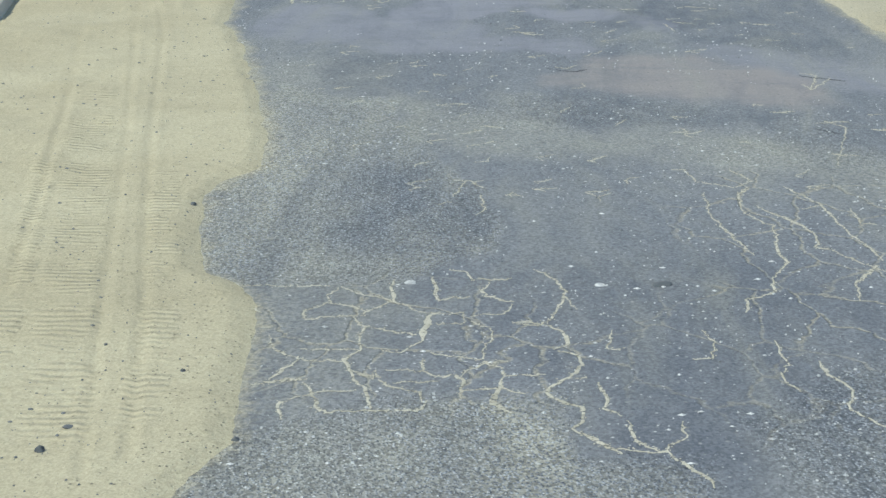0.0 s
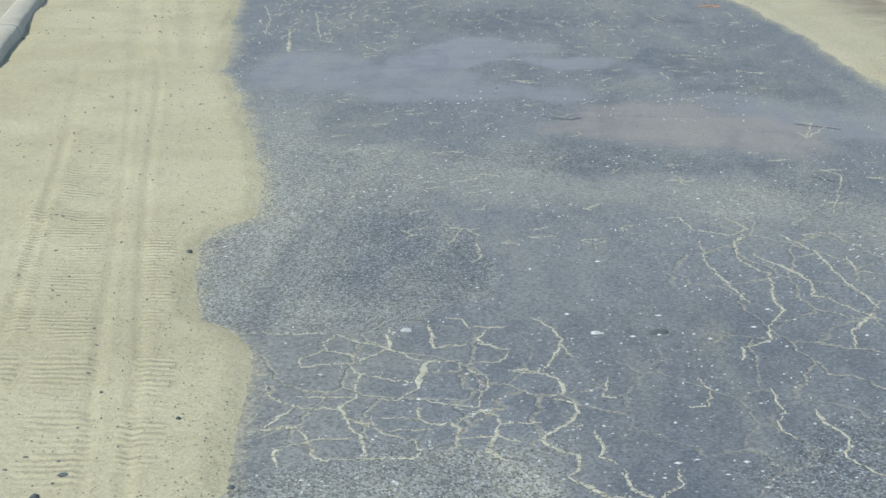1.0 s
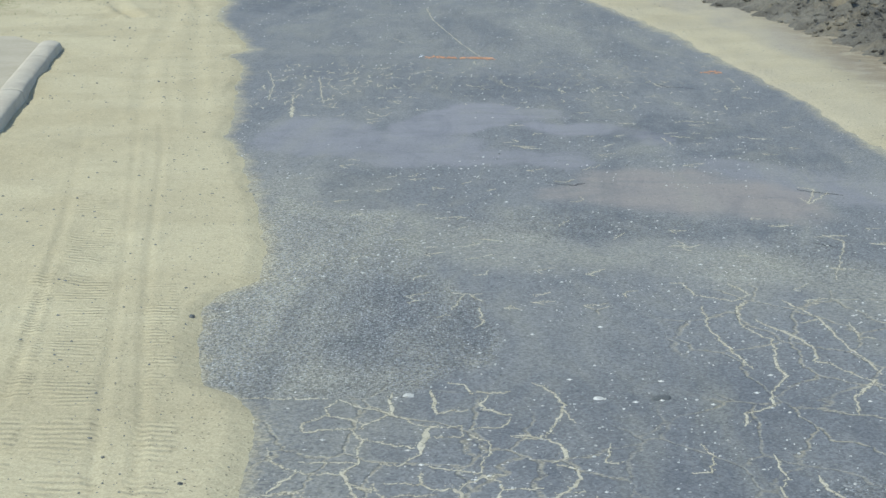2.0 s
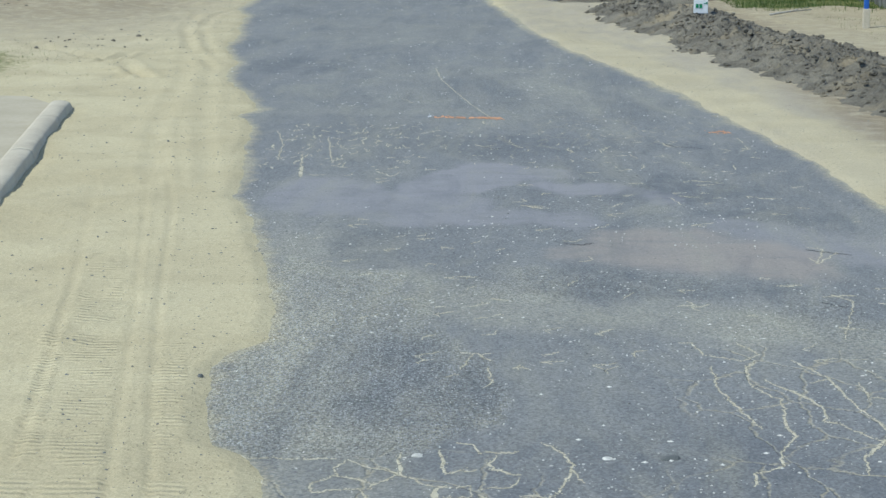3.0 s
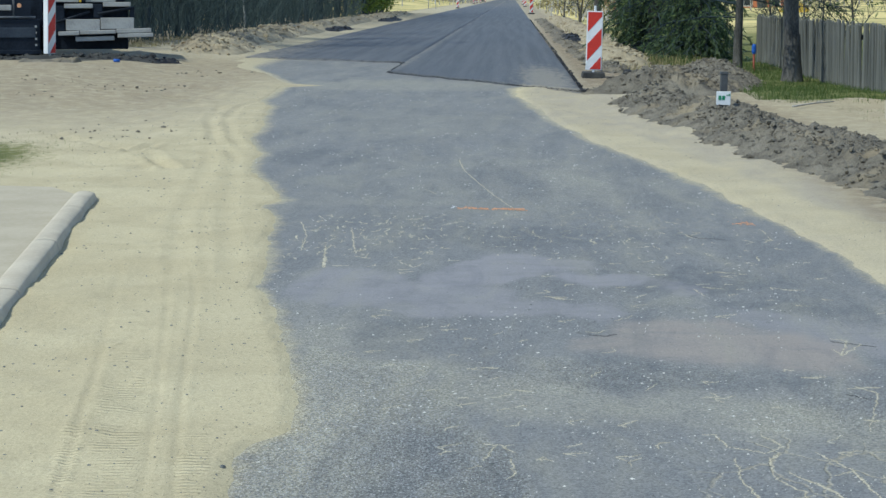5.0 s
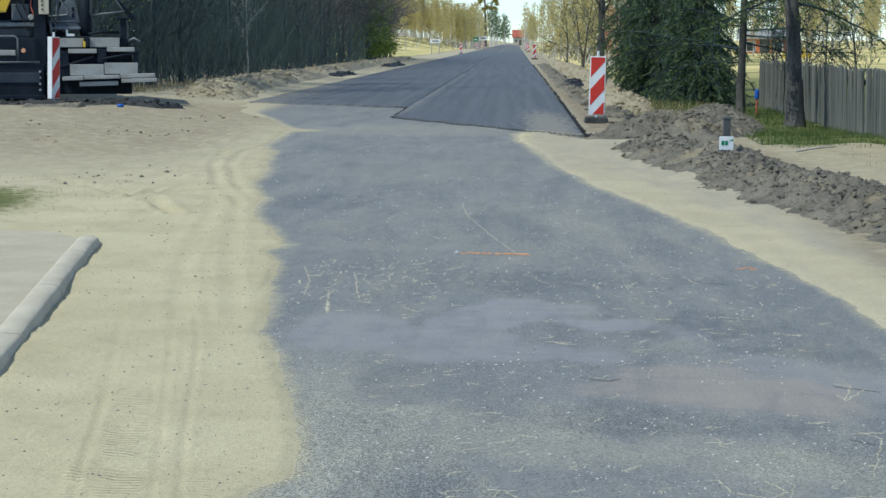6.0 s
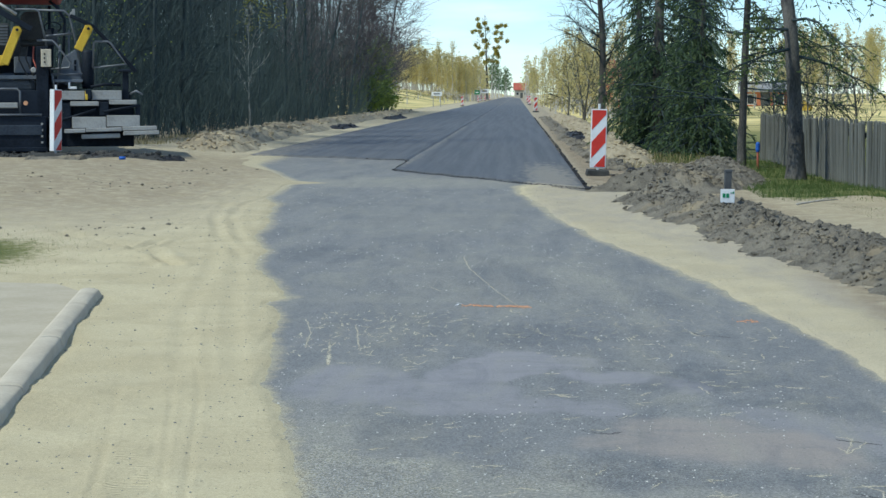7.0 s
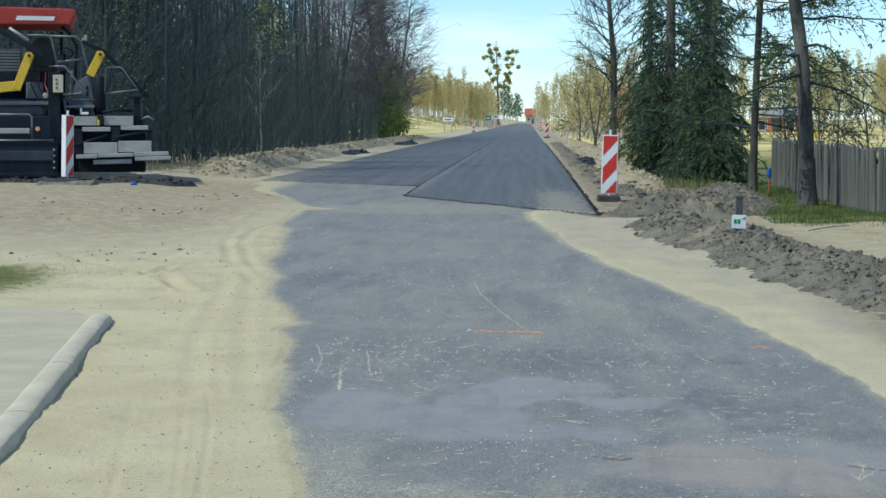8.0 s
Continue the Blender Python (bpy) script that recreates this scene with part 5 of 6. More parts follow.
def tree(name, seed, m, label, h, r, first=0.25, nb=26, blen=0.22, rise=0.9, sag=0.0, twigs=8, tlen=0.35, bark=None, twig=None,
         leaves=None, nleaf=0, lw=0.08, lh=0.12, clump=0.0, lean=0.0, sides=7, group="", category="tree", hang=0.0, taper=0.8, base_len=None, subs=0, tseg=3, bs=4, show_twigs=True, stout=1.0, flare=1.4):
    rng = random.Random(seed)
    ob = thing(name, m, label, category, group)
    tb, cb, lb = Build(), Build(), Build()
    trunk = limb(tb, rng, (0, 0, -0.1), (lean, lean * 0.4, 1), h, r, r * 0.12, 12, 0, sides, 0.03)
    # the root flare
    tb.tube([(0, 0, -0.1), (0, 0, 0.06), (0, 0, 0.3), (0, 0, 0.8)], [r * flare, r * (0.6 + 0.45 * flare), r * (0.85 + 0.18 * flare), r * 0.95], sides, cap=False)
    for i in range(nb):
        t = first + (1 - first) * (i + rng.random()) / nb * 0.98
        k = t * 12
        p = trunk[int(min(11, k))].lerp(trunk[int(min(11, k)) + 1], k - int(min(11, k)))
        a = rng.uniform(0, 2 * math.pi)
        ln = (base_len or h * blen) * (1 - taper * (t - first) / (1 - first)) * rng.uniform(0.6, 1.2)
        d = Vector((math.cos(a), math.sin(a), rise * rng.uniform(0.6, 1.4)))
        pts = limb(cb, rng, p, d, ln, r * 0.22 * (1.1 - t), 0.006, 5, sag, bs)
        for j in range(twigs):
            s_ = rng.uniform(0.2, 1)
            q = s_ * 5
            o = pts[int(min(4, q))].lerp(pts[int(min(4, q)) + 1], q - int(min(4, q)))
            dd = (pts[-1] - pts[0]).normalized() + Vector((rng.gauss(0, 0.6), rng.gauss(0, 0.6), rng.gauss(0, 0.45) - hang))
            tp = limb(cb if show_twigs else Build(), rng, o, dd, ln * tlen * rng.uniform(0.5, 1.2), 0.009 * stout, 0.003 * stout, tseg, sag * 0.6 + hang * 0.5, 3, 0.2)
            for u in range(subs):
                oo = tp[rng.randint(1, tseg)]
                limb(cb, rng, oo, (tp[-1] - tp[0]).normalized() + Vector((rng.gauss(0, 0.8), rng.gauss(0, 0.8), rng.gauss(0, 0.5))), ln * tlen * 0.45, 0.005 * stout, 0.002 * stout, 2, 0, 3, 0.2)
            for u in range(nleaf):
                w = rng.random() * tseg
                o2 = tp[int(min(tseg - 1, w))].lerp(tp[int(min(tseg - 1, w)) + 1], w - int(min(tseg - 1, w)))
                leaf(lb, rng, o2 + Vector((rng.gauss(0, clump), rng.gauss(0, clump), rng.gauss(0, clump))), lw * rng.uniform(0.6, 1.3), lh * rng.uniform(0.6, 1.3), hang)
    part("trunk", tb, bark or M_BARK, ob, smooth=True)
    part("crown", cb, twig or M_TWIG, ob)
    if lb.f:
        part("foliage", lb, leaves, ob)
    return ob


def scatter(proto, places, seed, lo=0.8, hi=1.2, sink=0.05):
    """Copies of the prototypes at the places, turned and sized at random."""
    r = random.Random(seed)
    for i, (x, y) in enumerate(places):
        k = r.uniform(lo, hi)
        m = pose(x, y, zat(x, y) - sink, 0, 0, r.uniform(0, 360)) @ Matrix.Diagonal((k * r.uniform(0.85, 1.15), k * r.uniform(0.85, 1.15), k, 1))
        copy_thing(r.choice(proto), m)


# the dark bare wood along the left of the road; its bluish shade is in the bark colours
G = "bare trees of the roadside wood"
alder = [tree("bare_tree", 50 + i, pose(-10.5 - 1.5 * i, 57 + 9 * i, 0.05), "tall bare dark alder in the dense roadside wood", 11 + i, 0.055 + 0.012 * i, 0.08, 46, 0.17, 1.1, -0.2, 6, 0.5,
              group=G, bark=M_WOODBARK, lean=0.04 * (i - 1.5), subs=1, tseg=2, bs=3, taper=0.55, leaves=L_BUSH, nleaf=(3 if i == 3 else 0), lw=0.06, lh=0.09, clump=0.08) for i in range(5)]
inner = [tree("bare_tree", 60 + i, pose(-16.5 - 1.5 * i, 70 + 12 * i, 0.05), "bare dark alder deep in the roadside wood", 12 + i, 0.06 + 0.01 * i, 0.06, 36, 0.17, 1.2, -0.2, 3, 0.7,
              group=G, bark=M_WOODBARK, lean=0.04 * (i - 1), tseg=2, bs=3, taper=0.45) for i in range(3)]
rng = random.Random(77)
front, deep = [], []
while len(front) < 62:
    y = 50 + 126 * rng.random() ** 1.2
    front.append((-10.0 - 3.0 * rng.random() - max(0, (60 - y) * 0.12), y))
while len(deep) < 150:
    y = 54 + 122 * rng.random()
    deep.append((-12.5 - 14 * rng.random() ** 1.3 - max(0, (60 - y) * 0.12), y))
pale_alder = [tree("bare_tree", 56 + i, pose(-10.2 - i, 116 + 14 * i, 0.05), "tall bare grey alder towards the end of the wood", 11.5 + i, 0.075, 0.10, 44, 0.18, 1.0, -0.2, 6, 0.5,
                   group=G, bark=M_WOODBARK, twig=M_EDGETWIG, subs=1, tseg=2, bs=3, taper=0.55) for i in range(2)]
scatter(alder, [p for p in front if p[1] < 108], 78)
scatter(pale_alder, [p for p in front if 108 <= p[1] < 165], 76, 0.75, 1.05)
deep += [(-13 - 22 * rng.random(), 168 + 34 * rng.random()) for i in range(14)]
scatter(inner, [p for p in deep if p[1] < 112 or p[0] < -1 - 0.095 * p[1]], 79)
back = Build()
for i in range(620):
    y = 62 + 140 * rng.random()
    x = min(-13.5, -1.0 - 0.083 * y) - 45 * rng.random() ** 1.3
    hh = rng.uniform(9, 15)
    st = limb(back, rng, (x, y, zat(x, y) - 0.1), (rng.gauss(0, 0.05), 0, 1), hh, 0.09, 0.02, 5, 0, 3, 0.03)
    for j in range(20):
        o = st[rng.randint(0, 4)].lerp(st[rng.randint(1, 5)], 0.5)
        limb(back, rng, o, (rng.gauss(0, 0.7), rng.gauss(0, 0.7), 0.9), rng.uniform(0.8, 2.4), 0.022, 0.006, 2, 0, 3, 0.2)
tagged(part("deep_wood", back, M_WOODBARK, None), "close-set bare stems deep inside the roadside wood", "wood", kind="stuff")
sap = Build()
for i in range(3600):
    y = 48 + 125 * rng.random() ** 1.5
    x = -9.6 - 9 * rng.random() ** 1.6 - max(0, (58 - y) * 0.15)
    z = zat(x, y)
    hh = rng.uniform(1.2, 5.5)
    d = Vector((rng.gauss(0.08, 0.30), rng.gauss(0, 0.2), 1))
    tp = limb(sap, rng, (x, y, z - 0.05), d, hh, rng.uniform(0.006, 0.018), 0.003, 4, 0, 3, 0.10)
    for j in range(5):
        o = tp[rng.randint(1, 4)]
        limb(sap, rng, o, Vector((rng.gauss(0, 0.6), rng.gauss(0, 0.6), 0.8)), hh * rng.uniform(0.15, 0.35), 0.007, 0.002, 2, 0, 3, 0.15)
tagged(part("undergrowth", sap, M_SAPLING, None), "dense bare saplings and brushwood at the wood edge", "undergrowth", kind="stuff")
edge_tree = tree("bare_tree", 58, pose(-9.9, 166, 0.0), "bare tree with fine spreading twigs at the wood's end", 12.5, 0.12, 0.12, 70, 0.26, 0.8, 0.0, 11, 0.5, group=G, bark=M_WOODBARK, twig=M_EDGETWIG, subs=2, tseg=2, bs=3, taper=0.5, stout=1.8)
scatter([edge_tree], [(-9.8, 158), (-10.2, 172), (-10.4, 150), (-9.5, 142), (-10.0, 132), (-11.2, 140), (-10.6, 122)], 59, 0.85, 1.1)
bush = [tree("green_bush", 90 + i, pose(-9.6 - i, 142 + 11 * i, 0.0), "bush with fresh green leaves at the end of the wood", 4.2, 0.06, 0.08, 30, 0.30, 0.9, 0.0, 7, 0.4,
             leaves=L_BUSH, nleaf=12, lw=0.12, lh=0.18, clump=0.14, category="bush", group="green bushes by the wood") for i in range(2)]
scatter(bush, [(-9.7, 150), (-10.0, 160), (-10.3, 168), (-9.4, 146), (-9.8, 154), (-10.2, 164)], 91, 0.9, 1.35)

tree("young_tree", 95, pose(-10.3, 88, 0.05), "young tree in fresh yellow-green leaf at the wood's edge", 8.5, 0.07, 0.35, 34, 0.2, 1.0, 0.0, 7, 0.45, leaves=L_FRESH, nleaf=6, lw=0.06, lh=0.09, clump=0.10, tseg=2, bs=3, bark=M_WOODBARK)
tree("willow_bush", 96, pose(-9.7, 80, 0.05), "pale grey willow bush before the dark wood", 4.8, 0.03, 0.25, 20, 0.3, 1.3, 0.0, 7, 0.4, twig=M_PALETWIG, bark=M_PALETWIG, tseg=2, bs=3, category="bush")

# far birch wood across the field
birch = [tree("birch", 110 + i, pose(-12 - 3 * i, 410 + 4 * i, 2.3), "slender birch in yellow spring leaf beyond the field", 9.0, 0.085, 0.16, 32, 0.14, 1.5, 0.1, 5, 0.5,
              bark=M_BIRCH, leaves=L_BIRCH, nleaf=6, lw=0.15, lh=0.20, clump=0.24, tseg=2, bs=3, show_twigs=False, group="birches of the far wood", sides=5) for i in range(3)]
rng = random.Random(113)
scatter(birch, [(-7.5 - 20 * rng.random(), 398 + 45 * rng.random()) for i in range(90)], 114, 0.7, 1.0)
scatter(birch, [(-7.6 - 7 * rng.random(), 500 + 130 * rng.random()) for i in range(16)], 115, 0.6, 0.85)
scatter(birch, [(3.6 + 6 * rng.random(), 215 + 160 * rng.random()) for i in range(20)], 116, 0.65, 0.95)
scatter(birch, [(3.6 + 3.4 * rng.random(), 140 + 60 * rng.random()) for i in range(12)], 121, 0.55, 0.8)
scatter(birch, [(2.3 + 3 * rng.random(), 540 + 120 * rng.random()) for i in range(8)], 122, 0.8, 1.2)
scatter(birch, [(-8.6 - 3 * rng.random(), 640 + 120 * rng.random()) for i in range(8)], 123, 0.8, 1.3)
scatter(birch, [(5 + 26 * rng.random(), 150 + 110 * rng.random() + 3 * i) for i in range(26)], 117, 0.5, 0.8)
scatter(birch, [(26 + 22 * rng.random(), 230 + 60 * rng.random()) for i in range(40)], 118, 0.7, 1.0)
scatter(birch, [(22 + 75 * rng.random(), 330 + 130 * rng.random()) for i in range(46)], 119, 0.9, 1.35)
scatter(birch, [(-20 - 60 * rng.random(), 430 + 60 * rng.random()) for i in range(16)], 120, 0.9, 1.2)



def far_wood(name, n, place, lo, hi, leaves, label, seed, size=0.45, per=34, wide=1.0):
    """A far wood: many thin stems and small tufts of leaf."""
    r = random.Random(seed)
    ob = thing(name, pose(0, 0, 0), label, "wood", kind="stuff")
    stems, tufts = Build(), Build()
    for i in range(n):
        x, y = place(r)
        z = zat(x, y)
        h = r.uniform(lo, hi)
        limb(stems, r, (x, y, z - 0.2), (r.gauss(0, 0.03), 0, 1), h, 0.09, 0.03, 2, 0, 3, 0.02)
        for j in range(per):
            t = 0.30 + 0.72 * r.random()
            q = wide * (1.15 - t) * 1.6 + 0.25
            leaf(tufts, r, (x + r.gauss(0, q * 0.6), y + r.gauss(0, q * 0.6), z + h * t), size * r.uniform(0.5, 1.1), size * r.uniform(0.7, 1.4))
    part("stems", stems, M_BIRCH, ob)
    part("foliage", tufts, leaves, ob)
    return ob


far_wood("far_birch_wood", 430, lambda r: (-7.5 - 60 * r.random() ** 1.3, 440 + 90 * r.random()), 7.0, 9.6, L_BIRCH, "distant birch wood in yellow spring leaf, paled for haze", 301)
far_wood("far_birch_wood", 170, lambda r: (9 + 110 * r.random(), 330 + 120 * r.random()), 6.5, 10, L_BIRCH, "distant birch wood beyond the houses", 302)
far_wood("far_roadside_trees", 26, lambda r: (-8.8 + 2.4 * r.random(), 690 + 160 * r.random()), 9, 14, L_SPRUCE, "distant dark trees where the road ends", 303, 0.6, 40)
far_wood("far_roadside_trees", 26, lambda r: (2.2 + 4 * r.random(), 560 + 220 * r.random()), 8, 12.5, L_BIRCH, "distant pale trees where the road ends", 304, 0.5, 40)
far_wood("far_roadside_trees", 22, lambda r: (-8.0 + 5.5 * r.random(), 850 + 110 * r.random()), 7, 12.5, L_SPRUCE, "distant dark trees beside the far house", 307, 0.7, 44)
far_wood("far_roadside_trees", 16, lambda r: (4.2 + 5 * r.random(), 840 + 110 * r.random()), 8, 13, L_BIRCH, "distant pale trees beside the far house", 308, 0.6, 40)
far_wood("far_shrubs", 22, lambda r: (-9.5 - 12 * r.random(), 260 + 130 * r.random()), 0.9, 1.9, L_DRY, "dry shrubs in the field beside the road", 305, 0.28, 30, 0.6)
far_wood("far_shrubs", 50, lambda r: (2.4 + 5 * r.random(), 130 + 150 * r.random()), 0.6, 1.6, L_DRY, "dry shrubs and young growth along the verge", 306, 0.2, 30, 0.5)

# the tall tree full of mistletoe
mt = tree("mistletoe_tree", 131, pose(-7.6, 560, zat(-7.6, 560)), "tall bare tree hung with olive mistletoe clumps", 21.5, 0.34, 0.28, 26, 0.22, 0.9, 0.0, 5, 0.45, twig=M_EDGETWIG, stout=5.0)
rng = random.Random(133)
for i in range(44):
    z = rng.uniform(8.5, 20.8)
    rr = (1.8 + 4.0 * (1 - abs(z - 14.5) / 7)) * rng.uniform(0.35, 1)
    a = rng.uniform(0, 6.28)
    c = Vector((rr * math.cos(a) + (2.2 if i % 6 == 0 else 0), rr * math.sin(a), z))
    b = Build()
    for j in range(150):
        v = Vector((rng.gauss(0, 1), rng.gauss(0, 1), rng.gauss(0, 1))).normalized() * rng.random() ** 0.4 * rng.uniform(0.6, 1.15)
        leaf(b, rng, c + v * 0.62, 0.24, 0.32)
    part("mistletoe_clump", b, L_OLIVE, mt)

# right of the road: bare tree, spruce, larches
tree("bare_tree", 141, pose(3.78, 100, zat(3.78, 100)), "tall bare roadside tree with many fine twigs", 13, 0.19, 0.20, 64, 0.22, 0.75, 0.0, 12, 0.42, lean=0.05, subs=2, taper=0.5, stout=1.7)
for i, (x, y, k) in enumerate(((3.3, 108, 4.6), (4.4, 112, 5.2), (4.6, 97, 4.6), (2.9, 125, 3.6), (5.4, 120, 5.0), (3.9, 130, 5.4), (5.0, 104, 5.0))):
    tree("bare_bush", 150 + i, pose(x, y, zat(x, y)), "bare spreading roadside bush with thin twigs", k, 0.05, 0.03, 24, 0.5, 1.5, 0.0, 8, 0.4, category="bush", group="bare bushes by the road", subs=1,
         leaves=L_BIRCH, nleaf=1, lw=0.10, lh=0.14, clump=0.1)


def spruce(name, seed, m, label, h, r, spread, z0, nwh, dense, mat, full=2.9, group=""):
    """A spruce: whorls of drooping boughs with hanging side twigs; above the height called full it is thin and shows its stem."""
    rng = random.Random(seed)
    ob = thing(name, m, label, "tree", group)
    tb, cb, lb = Build(), Build(), Build()
    limb(tb, rng, (0, 0, -0.1), (0, 0, 1), h, r, 0.02, 10, 0, 8, 0.012)
    for i in range(nwh):
        t = i / nwh
        z = z0 + (h * 0.97 - z0) * t ** 1.25
        thin = 1.0 if z < full else 0.42
        n = rng.randint(6, 9) if z < full else rng.randint(4, 6)
        a0 = rng.uniform(0, 6)
        for j in range(n):
            a = a0 + 6.283 * j / n + rng.gauss(0, 0.25)
            ln = spread * (1 - t ** 1.1 * 0.9) * rng.uniform(0.4, 1.35)
            pts = limb(cb, rng, (0, 0, z + rng.gauss(0, 0.05)), (math.cos(a), math.sin(a), 0.05), ln, 0.022 * (1.2 - t), 0.005, 5, 0.75, 4, 0.08)
            for q in range(int(dense * 0.16 * (0.35 + ln)) + 3):
                w = rng.uniform(0.12, 1) * 5
                o = pts[int(min(4, w))].lerp(pts[int(min(4, w)) + 1], w - int(min(4, w)))
                side = rng.choice((-1, 1)) * rng.uniform(0.3, 1.1)
                d = Vector((math.cos(a) * 0.6 - math.sin(a) * side, math.sin(a) * 0.6 + math.cos(a) * side, -0.55 + rng.gauss(0, 0.25)))
                tw = limb(cb, rng, o, d, rng.uniform(0.18, 0.42), 0.006, 0.003, 3, 0.5, 3, 0.15)
                for u in range(int(9 * thin * rng.uniform(0.5, 1.4))):
                    v = rng.random() * 3
                    p = tw[int(v)].lerp(tw[int(v) + 1], v - int(v))
                    e = (tw[-1] - tw[0]).normalized() + Vector((rng.gauss(0, 0.45), rng.gauss(0, 0.45), rng.gauss(-0.2, 0.4)))
                    e.normalize()
                    c = e.cross(Vector((rng.gauss(0, 1), rng.gauss(0, 1), rng.gauss(0, 1)))).normalized() * rng.uniform(0.009, 0.02)
                    k = rng.uniform(0.06, 0.14)
                    lb.quad(p - c, p + c, p + e * k + c * 0.4, p + e * k - c * 0.4)
    part("trunk", tb, M_BARK, ob, smooth=True)
    part("crown", cb, M_TWIG, ob)
    part("foliage", lb, mat, ob)
    return ob


spruce("spruce", 161, pose(3.45, 54, zat(3.45, 54)), "dense dark green spruce with branches to the ground", 12.5, 0.16, 1.55, 0.25, 52, 48, L_SPRUCE)
spruce("spruce", 162, pose(4.6, 58, zat(4.6, 58)), "dark spruce standing behind the first one", 11, 0.15, 1.3, 0.4, 46, 55, L_SPRUCE)
spruce("spruce", 163, pose(3.2, 57, zat(3.2, 57)), "slim dark spruce beside the road", 9, 0.11, 0.75, 0.3, 40, 55, L_SPRUCE)
spruce("spruce", 164, pose(4.25, 51, zat(4.25, 51)), "loose young spruce between the larches", 9.5, 0.09, 1.15, 0.3, 44, 50, L_SPRUCE)
spruce("spruce", 165, pose(5.1, 66, zat(5.1, 66)), "dark spruce in the garden behind the larches", 10, 0.12, 1.3, 0.3, 36, 45, L_SPRUCE)
for i, (x, y, k) in enumerate(((6.7, 58, 2.8), (7.8, 64, 3.2), (9.2, 70, 3.4), (8.4, 55, 2.6), (10.6, 76, 3.6))):
    tree("bare_bush", 180 + i, pose(x, y, zat(x, y)), "bare garden bush behind the plank fence", k, 0.04, 0.03, 26, 0.45, 1.2, 0.0, 9, 0.4, category="bush", group="bare bushes behind the fence", subs=1)
GL = "larches at the plank fence"
tree("larch", 171, pose(4.50, 44.4, zat(4.5, 44.4)), "slim larch trunk with drooping dark branches", 14, 0.085, 0.08, 130, 0.19, 0.12, 0.25, 18, 0.30, bark=M_LARCHBARK, leaves=L_LARCH, nleaf=6, subs=1, lw=0.03, lh=0.09, clump=0.03, group=GL, hang=0.35, base_len=2.3, taper=0.6, lean=0.01)
tree("larch", 172, pose(4.80, 38.1, zat(4.8, 38.1)), "thick larch trunk with drooping branches and new needles", 16, 0.138, 0.125, 60, 0.19, 0.10, 0.25, 18, 0.30, bark=M_LARCHBARK, flare=1.7, leaves=L_LARCH, nleaf=10, subs=1, lw=0.035, lh=0.10, clump=0.04, group=GL, hang=0.35, base_len=2.3, taper=0.6, lean=-0.006)
tree("bare_tree", 173, pose(7.3, 41, zat(7.3, 41)), "bare garden tree reaching over the plank fence", 9, 0.12, 0.2, 18, 0.36, 0.5, 0.1, 8, 0.4, subs=1)

# ---- grass ----
def blades(name, n, place, mat, label, lo, hi, seed):
    r = random.Random(seed)
    b = Build()
    spots = np.array([place(r) for i in range(n)])
    zs = ground_height(spots[:, :1], spots[:, 1:])[:, 0]
    for (x, y), z in zip(spots.tolist(), zs.tolist()):
        hh, a = r.uniform(lo, hi), r.uniform(0, 6.28)
        w = hh * 0.07
        dx, dy = r.gauss(0, hh * 0.35), r.gauss(0, hh * 0.35)
        b.quad((x - w * math.cos(a), y - w * math.sin(a), z - 0.01), (x + w * math.cos(a), y + w * math.sin(a), z - 0.01), (x + dx, y + dy, z + hh))
    return tagged(part(name, b, mat, None), label, "grass", kind="stuff")


blades("grass", 21000, lambda r: (3.3 + 2.8 * r.random(), 28.2 + abs(r.gauss(0.6, 0.7)) + 20 * r.random()), L_GRASS, "spring grass under the larches and fence", 0.025, 0.085, 201)
blades("grass", 4200, lambda r: (-4.95 + r.gauss(0, 0.5), 18.8 + r.gauss(0, 1.3)), L_GRASS, "trampled patch of grass in the sand", 0.010, 0.030, 202)
blades("dry_grass", 1500, lambda r: (-4.7 + r.gauss(0, 0.75), 19.0 + r.gauss(0, 0.7)), L_DRY, "dry grass round the trampled patch", 0.006, 0.02, 203)
blades("grass", 1400, lambda r: (3.9 + 1.4 * r.random(), 19.5 + 8 * r.random()), L_GRASS, "thin grass tufts on the sandy bank", 0.012, 0.035, 204)

blades("dry_grass", 5000, lambda r: (2.0 + 2.2 * r.random() ** 0.8, 39 + 70 * r.random() ** 1.6), L_DRY, "dry grass on the verge below the spruce", 0.05, 0.22, 205)
blades("grass", 4000, lambda r: (2.6 + 2.0 * r.random(), 40 + 30 * r.random()), L_GRASS, "thin grass on the verge below the spruce", 0.05, 0.2, 206)
blades("dry_grass", 4000, lambda r: (-9.9 + 1.4 * r.random(), 52 + 120 * r.random() ** 1.3), L_DRY, "dry grass at the foot of the wood", 0.05, 0.16, 207)

stick = Build()
stick.tube([(0, 0, 0.012), (0.3, 0.42, 0.03), (0.66, 1.12, 0.02)], [0.014, 0.011, 0.006], 6)
stick.tube([(0.3, 0.42, 0.03), (0.42, 0.5, 0.06), (0.55, 0.55, 0.07)], [0.007, 0.005, 0.003], 5)
stick_ob = part("fallen_stick", stick, M_BIRCH, None, smooth=True)
stick_ob.matrix_basis = pose(3.39, 26.8, zat(3.6, 27.2))
tagged(stick_ob, "pale dry fallen stick lying on the sandy bank", "stick")

